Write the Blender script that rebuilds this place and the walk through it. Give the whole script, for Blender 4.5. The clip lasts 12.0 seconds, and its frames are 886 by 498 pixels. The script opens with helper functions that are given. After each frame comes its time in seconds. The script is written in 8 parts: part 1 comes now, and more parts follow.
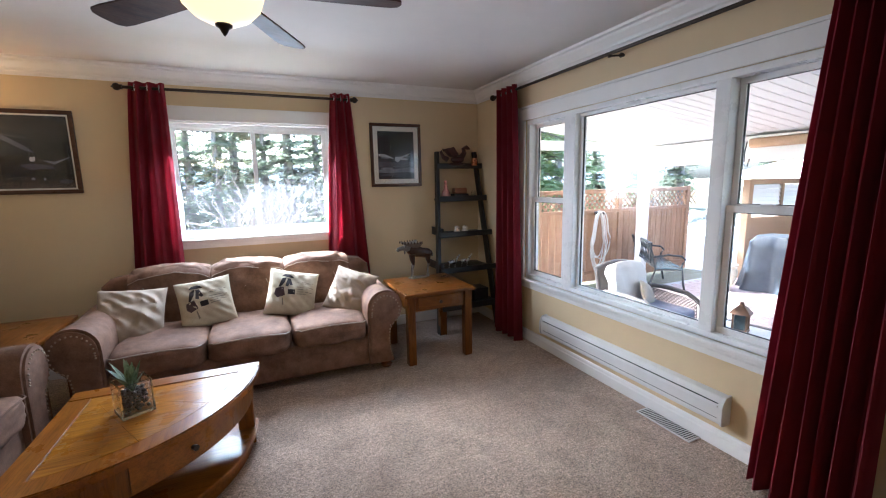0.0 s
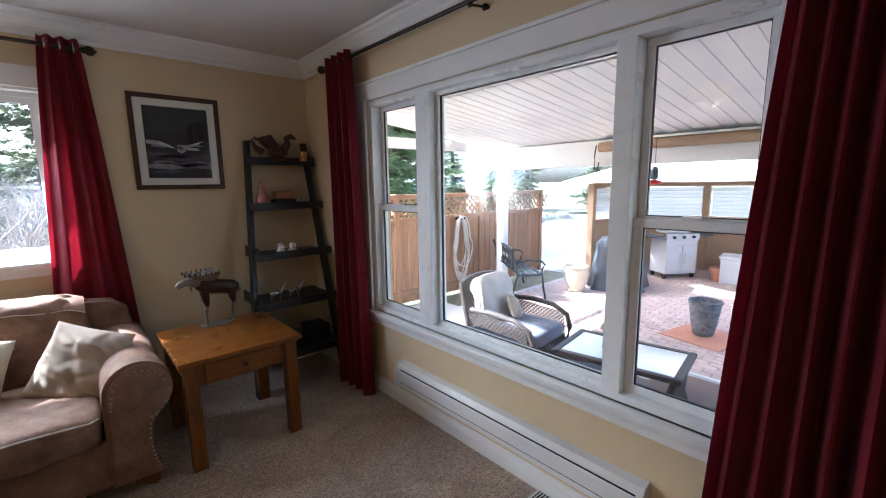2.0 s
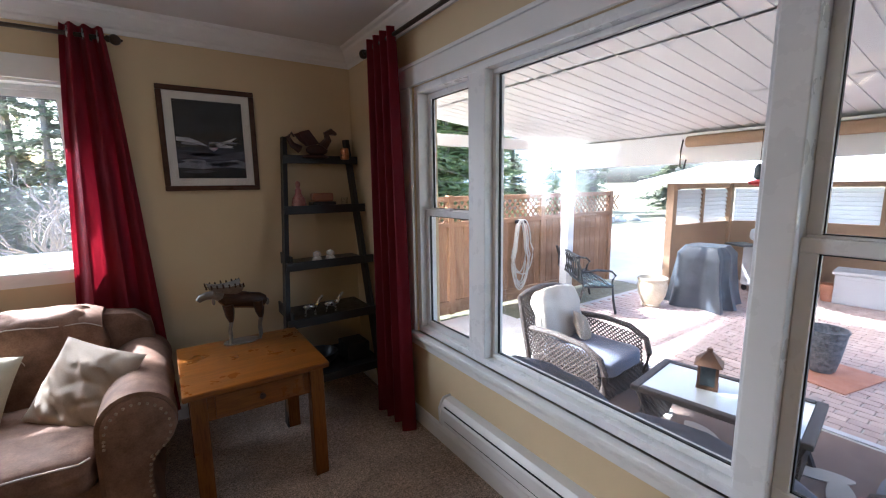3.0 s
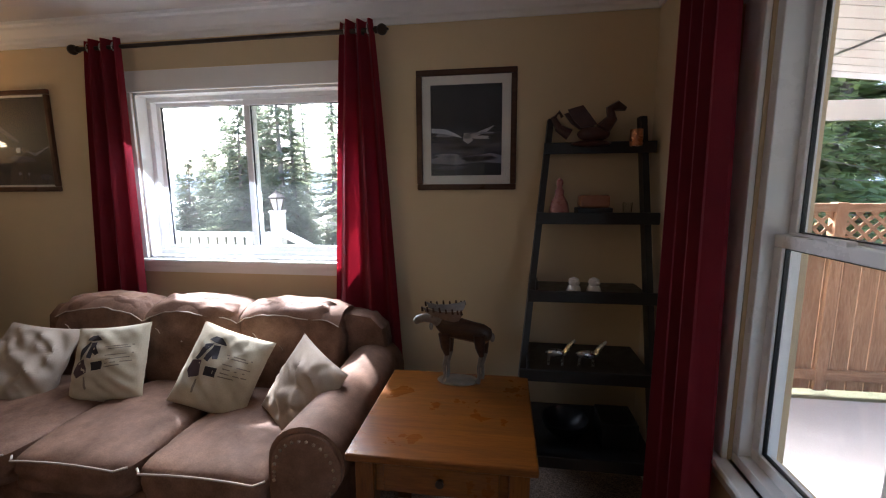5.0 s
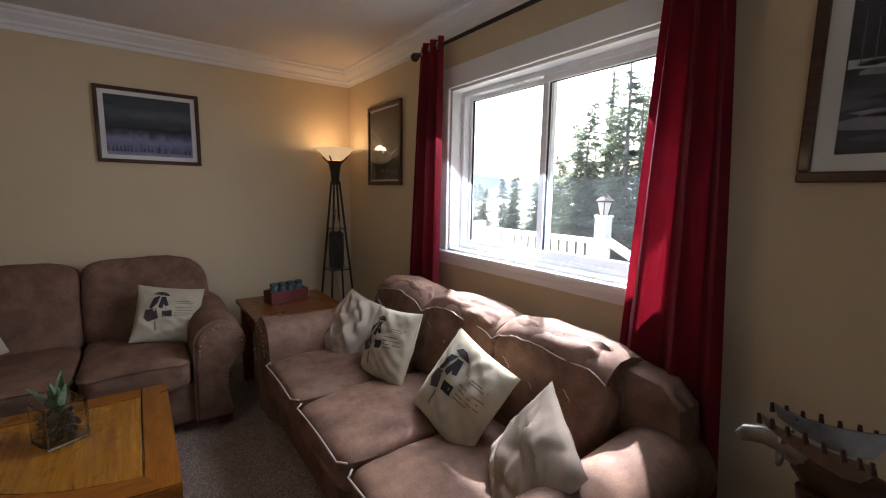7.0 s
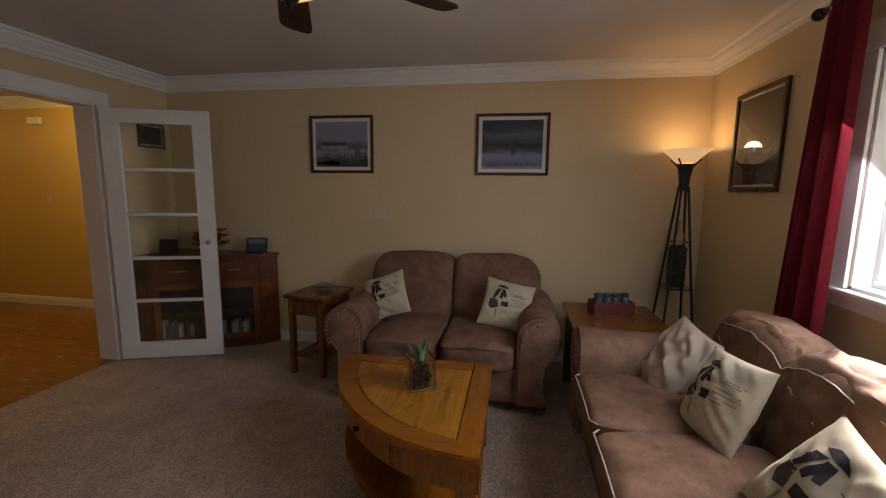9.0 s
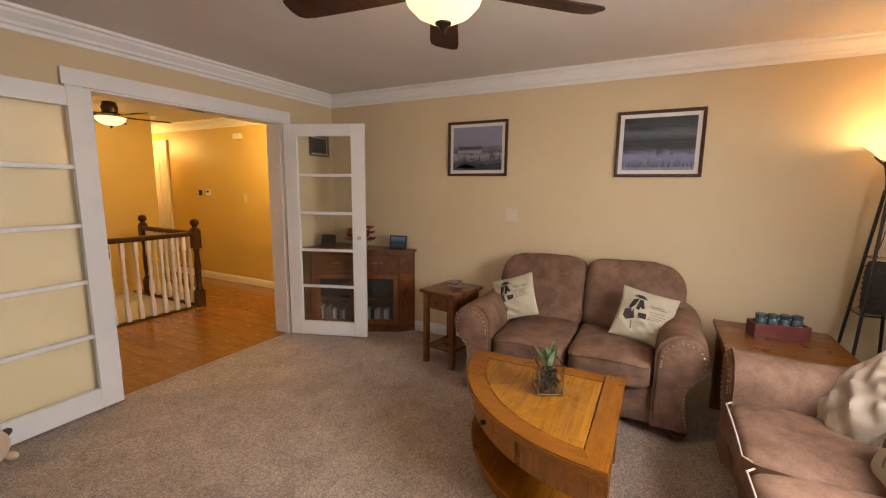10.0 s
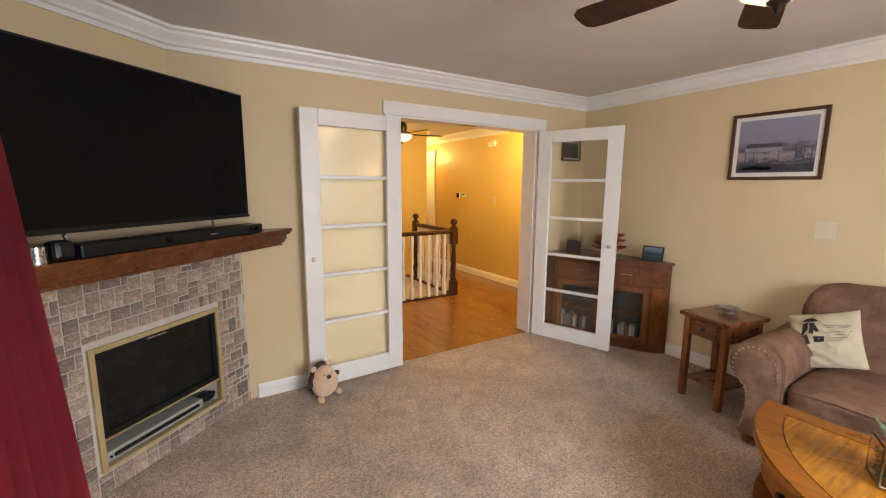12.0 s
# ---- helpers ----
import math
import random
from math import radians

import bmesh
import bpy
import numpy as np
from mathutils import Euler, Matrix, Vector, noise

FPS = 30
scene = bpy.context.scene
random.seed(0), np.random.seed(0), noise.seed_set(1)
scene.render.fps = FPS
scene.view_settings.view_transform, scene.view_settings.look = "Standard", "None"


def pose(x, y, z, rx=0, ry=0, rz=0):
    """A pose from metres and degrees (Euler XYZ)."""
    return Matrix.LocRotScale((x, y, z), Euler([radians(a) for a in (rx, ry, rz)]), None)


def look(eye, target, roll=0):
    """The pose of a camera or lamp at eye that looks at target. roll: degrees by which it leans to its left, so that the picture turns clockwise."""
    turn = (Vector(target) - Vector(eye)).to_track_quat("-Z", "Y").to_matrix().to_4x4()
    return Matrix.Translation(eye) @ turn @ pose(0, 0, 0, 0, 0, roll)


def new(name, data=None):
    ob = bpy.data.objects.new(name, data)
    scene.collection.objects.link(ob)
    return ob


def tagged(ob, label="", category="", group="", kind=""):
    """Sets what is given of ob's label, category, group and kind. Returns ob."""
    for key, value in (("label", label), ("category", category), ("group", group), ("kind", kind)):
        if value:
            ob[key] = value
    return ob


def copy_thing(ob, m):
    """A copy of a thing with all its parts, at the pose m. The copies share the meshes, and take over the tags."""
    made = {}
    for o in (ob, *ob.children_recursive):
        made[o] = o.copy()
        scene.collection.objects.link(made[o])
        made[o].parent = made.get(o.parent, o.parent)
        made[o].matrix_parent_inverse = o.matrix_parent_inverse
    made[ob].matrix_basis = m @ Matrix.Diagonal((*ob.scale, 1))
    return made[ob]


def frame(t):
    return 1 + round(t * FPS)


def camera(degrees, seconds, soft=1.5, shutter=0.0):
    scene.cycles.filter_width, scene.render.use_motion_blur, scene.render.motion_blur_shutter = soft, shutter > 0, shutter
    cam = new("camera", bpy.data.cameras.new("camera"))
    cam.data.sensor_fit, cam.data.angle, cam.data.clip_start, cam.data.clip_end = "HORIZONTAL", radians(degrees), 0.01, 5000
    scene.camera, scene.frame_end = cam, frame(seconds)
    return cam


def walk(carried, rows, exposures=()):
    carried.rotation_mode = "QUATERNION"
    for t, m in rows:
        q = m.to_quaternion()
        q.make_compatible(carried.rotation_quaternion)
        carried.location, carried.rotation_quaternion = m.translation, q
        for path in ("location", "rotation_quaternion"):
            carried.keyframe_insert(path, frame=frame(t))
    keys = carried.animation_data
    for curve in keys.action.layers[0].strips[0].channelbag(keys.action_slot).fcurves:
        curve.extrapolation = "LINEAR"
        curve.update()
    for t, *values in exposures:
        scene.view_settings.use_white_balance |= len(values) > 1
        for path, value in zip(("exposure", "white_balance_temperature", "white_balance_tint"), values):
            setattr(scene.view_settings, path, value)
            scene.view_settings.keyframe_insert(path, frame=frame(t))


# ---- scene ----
cam = camera(93.7, 12.0, soft=1.1)
PATH = [
    (0, (-0.03, 0.507, 1.458), (0.759, 2.319, 1.146), -1.2),
    (0.5, (0.129, 0.71, 1.453), (1.145, 2.404, 1.137), -1.1),
    (1, (0.269, 0.896, 1.454), (1.478, 2.457, 1.138), -0.9),
    (1.5, (0.451, 1.059, 1.455), (1.746, 2.551, 1.141), -0.9),
    (2, (0.637, 1.237, 1.45), (1.959, 2.705, 1.139), -0.8),
    (2.5, (0.798, 1.419, 1.454), (2.109, 2.897, 1.147), -0.7),
    (3, (0.952, 1.578, 1.45), (2.057, 3.217, 1.146), -0.8),
    (5, (1.447, 2.328, 1.452), (1.159, 4.285, 1.157), -0.4),
    (5.5, (1.45, 2.549, 1.432), (0.795, 4.417, 1.149), 0.1),
    (6, (1.413, 2.72, 1.415), (0.411, 4.429, 1.143), 0.3),
    (6.5, (1.412, 2.891, 1.415), (0.081, 4.357, 1.137), 0.3),
    (7, (1.366, 3.0, 1.391), (-0.23, 4.175, 1.122), 1.0),
    (9, (1.297, 3.161, 1.433), (-0.653, 2.82, 1.149), 0.7),
    (9.5, (1.335, 3.169, 1.455), (-0.535, 2.524, 1.16), 0.6),
    (10, (1.369, 3.147, 1.464), (-0.388, 2.24, 1.168), 0.6),
    (10.5, (1.409, 3.108, 1.49), (-0.208, 1.97, 1.187), 0.6),
    (11, (1.439, 3.07, 1.512), (0.01, 1.706, 1.202), 0.5),
    (11.5, (1.462, 3.048, 1.518), (0.227, 1.505, 1.21), 0.5),
    (12, (1.477, 2.999, 1.509), (0.432, 1.321, 1.205), 0.4),
]
LIGHT = [(0.0, 3.9, 5150, 8), (1.0, 3.5, 5150, 8), (2.5, 3.35, 5250, 10), (3.2, 3.25, 5350, 11), (5.0, 2.9, 5500, 13), (7.2, 2.6, 5600, 13), (8.8, 2.4, 6100, 14), (9.0, 2.55, 6350, 15), (9.3, 3.3, 6700, 17), (9.6, 3.75, 6800, 17), (10.0, 4.15, 6800, 16), (10.5, 4.4, 6700, 14), (12.0, 4.65, 6250, 11)]
walk(cam, [(t, look(eye, target, roll)) for t, eye, target, roll in PATH], LIGHT)

# ---- light ----
SUN_ELEV, SUN_AZ = 42.0, -38.5
world = bpy.data.worlds.new("world")
scene.world = world
world.use_nodes = True
wn = world.node_tree
sky = wn.nodes.new("ShaderNodeTexSky")
sky.sky_type, sky.sun_disc = "NISHITA", False
sky.sun_elevation, sky.sun_rotation = radians(SUN_ELEV), radians(SUN_AZ)
sky.air_density, sky.dust_density, sky.ozone_density = 0.8, 5.0, 0.5
wn.links.new(sky.outputs[0], wn.nodes["Background"].inputs[0])
wn.nodes["Background"].inputs[1].default_value = 0.15


def lamp(name, kind, m, power, color, size=0.1, size_y=None, angle=None):
    d = bpy.data.lights.new(name, kind)
    d.energy, d.color = power, color
    if kind == "AREA":
        d.shape, d.size, d.size_y = "RECTANGLE", size, size_y or size
    elif kind == "SUN":
        d.angle = radians(angle)
    else:
        d.shadow_soft_size = size
    ob = new(name, d)
    ob.matrix_world = m
    return ob


ce, se = math.cos(radians(SUN_ELEV)), math.sin(radians(SUN_ELEV))
sun_from = Vector((math.sin(radians(SUN_AZ)) * ce, math.cos(radians(SUN_AZ)) * ce, se))
lamp("sun", "SUN", look(sun_from * 20, (0, 0, 0)), 3.0, (1.0, 0.95, 0.88), angle=1.6)
# area lamps added inside the panes, standing in for sky light through the two windows
lamp("window_light", "AREA", look((2.20, 2.6, 1.3), (0.0, 2.6, 0.9)), 0.18, (0.93, 0.96, 1.0), 1.9, 1.3)
lamp("window_light", "AREA", look((-0.04, 4.61, 1.52), (-0.04, 3.25, 0.2)), 4.2, (0.92, 0.96, 1.0), 1.25, 0.9)
# the lamps of the place
WARM = (1.0, 0.72, 0.38)
lamp("fan_bulb", "POINT", pose(-0.10, 2.38, 2.12), 0.58, (1.0, 0.80, 0.52), 0.09)
lamp("torch_bulb", "POINT", pose(-1.97, 4.33, 1.74), 0.36, WARM, 0.05)
# point lamps without fittings, added to fill the hall with warm light
lamp("hall_fill", "POINT", pose(-1.9, -1.2, 2.2), 2.7, (1.0, 0.64, 0.18), 0.12)
lamp("hall_fill", "POINT", pose(-2.2, -4.6, 2.1), 1.6, (1.0, 0.64, 0.20), 0.12)
lamp("hall_fill", "POINT", pose(-0.9, -3.2, 2.05), 1.3, (1.0, 0.7, 0.34), 0.1)

# ---- materials ----


class Nodes:
    """A node material with a principled surface."""

    def __init__(self, name):
        self.m = bpy.data.materials.new(name)
        self.m.use_nodes = True
        self.t = self.m.node_tree
        self.p = self.t.nodes["Principled BSDF"]

    def n(self, kind, **inputs):
        node = self.t.nodes.new("ShaderNode" + kind)
        for key, v in inputs.items():
            node.inputs[key.replace("_", " ")].default_value = v
        return node

    def link(self, a, b):
        self.t.links.new(a, b)

    def coord(self, scale=(1, 1, 1), which="Object", rot=(0, 0, 0)):
        c = self.n("TexCoord")
        mp = self.n("Mapping")
        mp.inputs["Scale"].default_value = scale
        mp.inputs["Rotation"].default_value = rot
        self.link(c.outputs[which], mp.inputs[0])
        return mp.outputs[0]

    def ramp(self, src, stops):
        r = self.n("ValToRGB")
        e = r.color_ramp.elements
        while len(e) < len(stops):
            e.new(0.5)
        for el, (pos, col) in zip(e, stops):
            el.position, el.color = pos, (*col, 1)
        self.link(src, r.inputs[0])
        return r.outputs[0]

    def noise(self, vec, scale, detail=4, rough=0.6, dist=0.0):
        x = self.n("TexNoise", Scale=scale, Detail=detail, Roughness=rough, Distortion=dist)
        self.link(vec, x.inputs[0])
        return x.outputs[0]

    def bump(self, src, strength, distance=0.01, chain=None):
        b = self.n("Bump", Strength=strength, Distance=distance)
        self.link(src, b.inputs["Height"])
        if chain:
            self.link(chain, b.inputs["Normal"])
        self.link(b.outputs[0], self.p.inputs["Normal"])
        return b.outputs[0]

    def mix(self, a, b, fac, kind="MIX"):
        x = self.t.nodes.new("ShaderNodeMix")
        x.data_type, x.blend_type = "RGBA", kind
        if isinstance(fac, float):
            x.inputs[0].default_value = fac
        else:
            self.link(fac, x.inputs[0])
        for v, s in ((a, x.inputs[6]), (b, x.inputs[7])):
            if isinstance(v, tuple):
                s.default_value = (*v, 1)
            else:
                self.link(v, s)
        return x.outputs[2]


def surface(name, c1, c2, scale=6.0, rough=0.6, metal=0.0, bump=0.0, bscale=80.0, bdist=0.004, fine=0.0, which="Object", spec=None, sheen=0.0, rvar=0.08, piece=0.0):
    """Two tones over large patches, a finer grain over them, relief and varied gloss."""
    k = Nodes(name)
    v = k.coord(which=which)
    big = k.noise(v, scale, 5, 0.65)
    col = k.ramp(big, ((0.3, c1), (0.7, c2)))
    if fine:
        g = k.ramp(k.noise(v, bscale, 3, 0.7), ((0.3, (1 - fine,) * 3), (0.7, (1 + fine * 0.4,) * 3)))
        col = k.mix(col, g, 1.0, "MULTIPLY")
    if piece:
        info = k.n("ObjectInfo")
        g = k.ramp(info.outputs["Random"], ((0.0, (1 - piece,) * 3), (1.0, (1 + piece * 0.5,) * 3)))
        col = k.mix(col, g, 1.0, "MULTIPLY")
    k.link(col, k.p.inputs["Base Color"])
    rr = k.n("MapRange", From_Min=0.3, From_Max=0.7, To_Min=max(0.02, rough - rvar), To_Max=min(1, rough + rvar))
    k.link(k.noise(v, scale * 3, 4), rr.inputs[0])
    k.link(rr.outputs[0], k.p.inputs["Roughness"])
    k.p.inputs["Metallic"].default_value = metal
    if spec is not None:
        k.p.inputs["Specular IOR Level"].default_value = spec
    if sheen:
        k.p.inputs["Sheen Weight"].default_value = sheen
        k.p.inputs["Sheen Roughness"].default_value = 0.5
    if bump:
        k.bump(k.noise(v, bscale, 4, 0.7), bump, bdist)
    return k.m


def wood(name, dark, light, axis="X", rough=0.35, grain=9.0, coat=0.2, piece=0.0, bump=0.08):
    """Long grain along one axis, with pores and a varnish."""
    k = Nodes(name)
    s = {"X": (0.9, grain, grain), "Y": (grain, 0.9, grain), "Z": (grain, grain, 0.9)}[axis]
    v = k.coord(s)
    if piece:
        info = k.n("ObjectInfo")
        off = k.n("VectorMath")
        off.operation = "ADD"
        k.link(v, off.inputs[0])
        k.link(info.outputs["Random"], off.inputs[1])
        v = off.outputs[0]
    g = k.noise(v, 2.2, 6, 0.65, 0.9)
    col = k.ramp(g, ((0.3, dark), (0.5, tuple((a + b) / 2 for a, b in zip(dark, light))), (0.72, light)))
    pores = k.noise(v, 14.0, 3, 0.7)
    col = k.mix(col, k.ramp(pores, ((0.35, (0.72, 0.68, 0.62)), (0.55, (1, 1, 1)))), 1.0, "MULTIPLY")
    if piece:
        t = k.ramp(info.outputs["Random"], ((0.0, (1 - piece,) * 3), (1.0, (1 + piece * 0.4,) * 3)))
        col = k.mix(col, t, 1.0, "MULTIPLY")
    k.link(col, k.p.inputs["Base Color"])
    rr = k.n("MapRange", From_Min=0.3, From_Max=0.7, To_Min=rough - 0.06, To_Max=rough + 0.1)
    k.link(k.noise(k.coord(), 7.0, 4), rr.inputs[0])
    k.link(rr.outputs[0], k.p.inputs["Roughness"])
    k.p.inputs["Coat Weight"].default_value = coat
    k.p.inputs["Coat Roughness"].default_value = 0.12
    k.p.inputs["Specular IOR Level"].default_value = 0.22
    k.bump(pores, bump, 0.002)
    return k.m


def glass_mat(name, color=(1, 1, 1), rough=0.0, alpha_mix=0.0):
    k = Nodes(name)
    if alpha_mix:
        tr = k.n("BsdfTransparent", Color=(*color, 1))
        gl = k.n("BsdfGlossy", Roughness=rough)
        lw = k.n("LayerWeight")
        pw = k.n("Math")
        pw.operation = "POWER"
        pw.inputs[1].default_value = 4.0
        k.link(lw.outputs["Facing"], pw.inputs[0])
        fr = k.n("Math")
        fr.operation = "MULTIPLY_ADD"
        fr.inputs[1].default_value, fr.inputs[2].default_value = 0.5, 0.03
        k.link(pw.outputs[0], fr.inputs[0])
        mx = k.n("MixShader")
        k.link(fr.outputs[0], mx.inputs[0])
        k.link(tr.outputs[0], mx.inputs[1])
        k.link(gl.outputs[0], mx.inputs[2])
        k.link(mx.outputs[0], k.t.nodes["Material Output"].inputs[0])
    else:
        k.p.inputs["Base Color"].default_value = (*color, 1)
        k.p.inputs["Transmission Weight"].default_value = 1.0
        k.p.inputs["Roughness"].default_value = rough
        k.p.inputs["IOR"].default_value = 1.45
    return k.m


def glow(name, color, strength):
    k = Nodes(name)
    k.p.inputs["Base Color"].default_value = (*color, 1)
    k.p.inputs["Emission Color"].default_value = (*color, 1)
    k.p.inputs["Emission Strength"].default_value = strength
    k.p.inputs["Roughness"].default_value = 0.4
    return k.m


def carpet_mat():
    k = Nodes("carpet")
    v = k.coord()
    tuft = k.n("TexVoronoi", Scale=120.0)
    k.link(v, tuft.inputs[0])
    fine = k.noise(v, 125.0, 5, 0.8)
    mid = k.noise(v, 46.0, 5, 0.8)
    tread = k.noise(v, 5.5, 4, 0.65, 0.8)
    big = k.noise(v, 1.4, 5, 0.6, 0.4)
    col = k.ramp(big, ((0.3, (0.38, 0.282, 0.217)), (0.7, (0.56, 0.430, 0.340))))
    col = k.mix(col, k.ramp(tread, ((0.34, (0.82, 0.81, 0.80)), (0.62, (1.08, 1.08, 1.08)))), 1.0, "MULTIPLY")
    col = k.mix(col, k.ramp(mid, ((0.38, (0.60, 0.59, 0.58)), (0.60, (1.16, 1.16, 1.16)))), 1.0, "MULTIPLY")
    col = k.mix(col, k.ramp(fine, ((0.38, (0.26, 0.24, 0.22)), (0.56, (1.36, 1.36, 1.36)))), 1.0, "MULTIPLY")
    k.link(col, k.p.inputs["Base Color"])
    k.p.inputs["Roughness"].default_value = 0.97
    k.p.inputs["Sheen Weight"].default_value = 0.2
    b = k.bump(tuft.outputs[0], 0.6, 0.006)
    k.bump(mid, 0.6, 0.014, b)
    return k.m


def let_through(mat, color, share):
    """Thin leaves, cloth or plastic: part of the light comes through."""
    t = mat.node_tree
    tr = t.nodes.new("ShaderNodeBsdfTranslucent")
    tr.inputs[0].default_value = (*color, 1)
    mx = t.nodes.new("ShaderNodeMixShader")
    mx.inputs[0].default_value = share
    t.links.new(t.nodes["Material Output"].inputs[0].links[0].from_socket, mx.inputs[1])
    t.links.new(tr.outputs[0], mx.inputs[2])
    t.links.new(mx.outputs[0], t.nodes["Material Output"].inputs[0])


M_WALL = surface("yellow_wall_paint", (0.61, 0.485, 0.305), (0.65, 0.520, 0.330), 1.2, 0.62, bump=0.10, bscale=120, bdist=0.003, spec=0.3)
M_CEIL = surface("ceiling_paint", (0.62, 0.59, 0.57), (0.67, 0.64, 0.62), 1.5, 0.8, bump=0.35, bscale=60, bdist=0.004)
M_WHITE = surface("white_trim_paint", (0.74, 0.73, 0.72), (0.80, 0.79, 0.78), 3.0, 0.38, bump=0.04, bscale=40)
M_VINYL = surface("white_vinyl", (0.76, 0.77, 0.78), (0.81, 0.81, 0.82), 3.0, 0.3, bump=0.02, bscale=50)
M_CARPET = carpet_mat()
M_SUEDE = surface("brown_microsuede", (0.105, 0.048, 0.025), (0.265, 0.145, 0.090), 7.5, 0.8, bump=0.22, bscale=150, bdist=0.002, fine=0.25)
M_PIPING = surface("pale_piping", (0.40, 0.32, 0.26), (0.46, 0.38, 0.31), 20, 0.7)
M_OAK = wood("golden_oak", (0.190, 0.058, 0.004), (0.345, 0.120, 0.009), "X", 0.30, 10, 0.22)
M_OAKY = wood("golden_oak_cross", (0.190, 0.058, 0.004), (0.345, 0.120, 0.009), "Y", 0.30, 10, 0.22)
M_OAKIN = wood("streaked_oak_inlay", (0.200, 0.066, 0.004), (0.560, 0.240, 0.022), "X", 0.26, 22, 0.2)
M_OAKZ = wood("golden_oak_upright", (0.175, 0.055, 0.005), (0.315, 0.112, 0.011), "Z", 0.28, 10, 0.3)
M_OAKDK = wood("brown_oak_top", (0.115, 0.034, 0.004), (0.215, 0.074, 0.008), "X", 0.30, 10, 0.22)
M_OAKDKZ = wood("brown_oak_upright", (0.105, 0.032, 0.004), (0.195, 0.068, 0.008), "Z", 0.32, 10, 0.22)
M_CHERRY = wood("dark_cherry", (0.110, 0.034, 0.010), (0.250, 0.092, 0.027), "Z", 0.30, 9, 0.3)
M_CHERRYX = wood("dark_cherry_cross", (0.080, 0.025, 0.009), (0.190, 0.068, 0.023), "X", 0.28, 9, 0.3)
M_WALNUT = wood("walnut_frame", (0.040, 0.016, 0.008), (0.105, 0.045, 0.022), "X", 0.32, 12, 0.3)
M_BLACKWOOD = surface("black_painted_wood", (0.010, 0.010, 0.011), (0.018, 0.017, 0.017), 6, 0.42, bump=0.05, bscale=60)
M_RED = surface("crimson_curtain", (0.190, 0.005, 0.016), (0.260, 0.008, 0.024), 3.0, 0.78, bump=0.25, bscale=400, bdist=0.001, fine=0.15, sheen=0.08)
let_through(M_RED, (0.55, 0.02, 0.05), 0.10)
M_BRONZE = surface("dark_bronze_metal", (0.035, 0.026, 0.020), (0.06, 0.045, 0.035), 14, 0.38, metal=0.8)
M_STEEL = surface("brushed_steel", (0.55, 0.55, 0.55), (0.66, 0.66, 0.66), 20, 0.28, metal=1.0)
M_BRASS = surface("satin_brass", (0.40, 0.31, 0.15), (0.46, 0.36, 0.19), 6, 0.5, metal=0.25)
M_ALMOND = surface("almond_plastic", (0.62, 0.53, 0.41), (0.66, 0.57, 0.45), 5, 0.4)
M_BLACK = surface("black_plastic", (0.006, 0.006, 0.007), (0.010, 0.010, 0.011), 6, 0.35, spec=0.3)
M_SCREEN = surface("dark_screen_glass", (0.003, 0.003, 0.004), (0.005, 0.005, 0.006), 2, 0.2, rvar=0.03, spec=0.10)
M_GLASS = glass_mat("cabinet_glass", (0.97, 0.99, 0.98), 0.0, 1.0)
M_WINGLASS = glass_mat("veiled_window_glass", (0.97, 0.99, 0.98), 0.0, 1.0)
let_through(M_WINGLASS, (0.85, 0.86, 0.86), 0.006)  # a faint veil of glare over the view, mixed into the glass
M_DOORGLASS = glass_mat("door_glass", (0.93, 0.93, 0.90), 0.10)
M_CLEAR = glass_mat("clear_glass", (0.95, 0.97, 0.97), 0.0)
M_BOWL = glow("alabaster_glass", (1.0, 0.66, 0.28), 0.12)
M_SHADE = glow("frosted_lamp_shade", (1.0, 0.62, 0.28), 0.10)
M_MAT = surface("picture_mat", (0.66, 0.64, 0.60), (0.72, 0.70, 0.66), 8, 0.85)
M_HALLFLOOR = wood("honey_laminate", (0.240, 0.098, 0.020), (0.330, 0.145, 0.036), "Y", 0.2, 7, 0.35, piece=0.10, bump=0.03)
M_SCREENFP = surface("firebox_black", (0.008, 0.009, 0.008), (0.014, 0.015, 0.014), 5, 0.25, spec=0.15)

# ---- mesh helpers ----


def part(name, bm, mat, parent=None, label="", smooth=False):
    """Links a bmesh as one object, under a thing or a part."""
    me = bpy.data.meshes.new(name)
    bm.normal_update()
    bm.to_mesh(me)
    bm.free()
    if smooth:
        me.shade_smooth()
        me.set_sharp_from_angle(angle=radians(40))
    for m in mat if isinstance(mat, (list, tuple)) else (mat,):
        me.materials.append(m)
    ob = new(name, me)
    if parent is not None:
        ob.parent = parent
    if label:
        ob["label"] = label
    return ob


def thing(name, label, category, m=None, group="", kind=""):
    ob = new(name)
    ob.empty_display_size = 0.05
    if m is not None:
        ob.matrix_basis = m
    return tagged(ob, label, category, group, kind)


def box(lo, hi, bevel=0.0, bm=None, seg=2, m=None):
    own = bm is None
    b = bmesh.new()
    bmesh.ops.create_cube(b, size=1)
    for v in b.verts:
        v.co = Vector([l + (h - l) * (c + 0.5) for l, h, c in zip(lo, hi, v.co)])
    if bevel:
        bmesh.ops.bevel(b, geom=b.edges[:], offset=bevel, segments=seg, affect="EDGES", profile=0.5)
    if m is not None:
        bmesh.ops.transform(b, matrix=m, verts=b.verts)
    if own:
        return b
    join(bm, b)
    return bm


def join(bm, other):
    me = bpy.data.meshes.new("tmp")
    other.to_mesh(me)
    other.free()
    bm.from_mesh(me)
    bpy.data.meshes.remove(me)


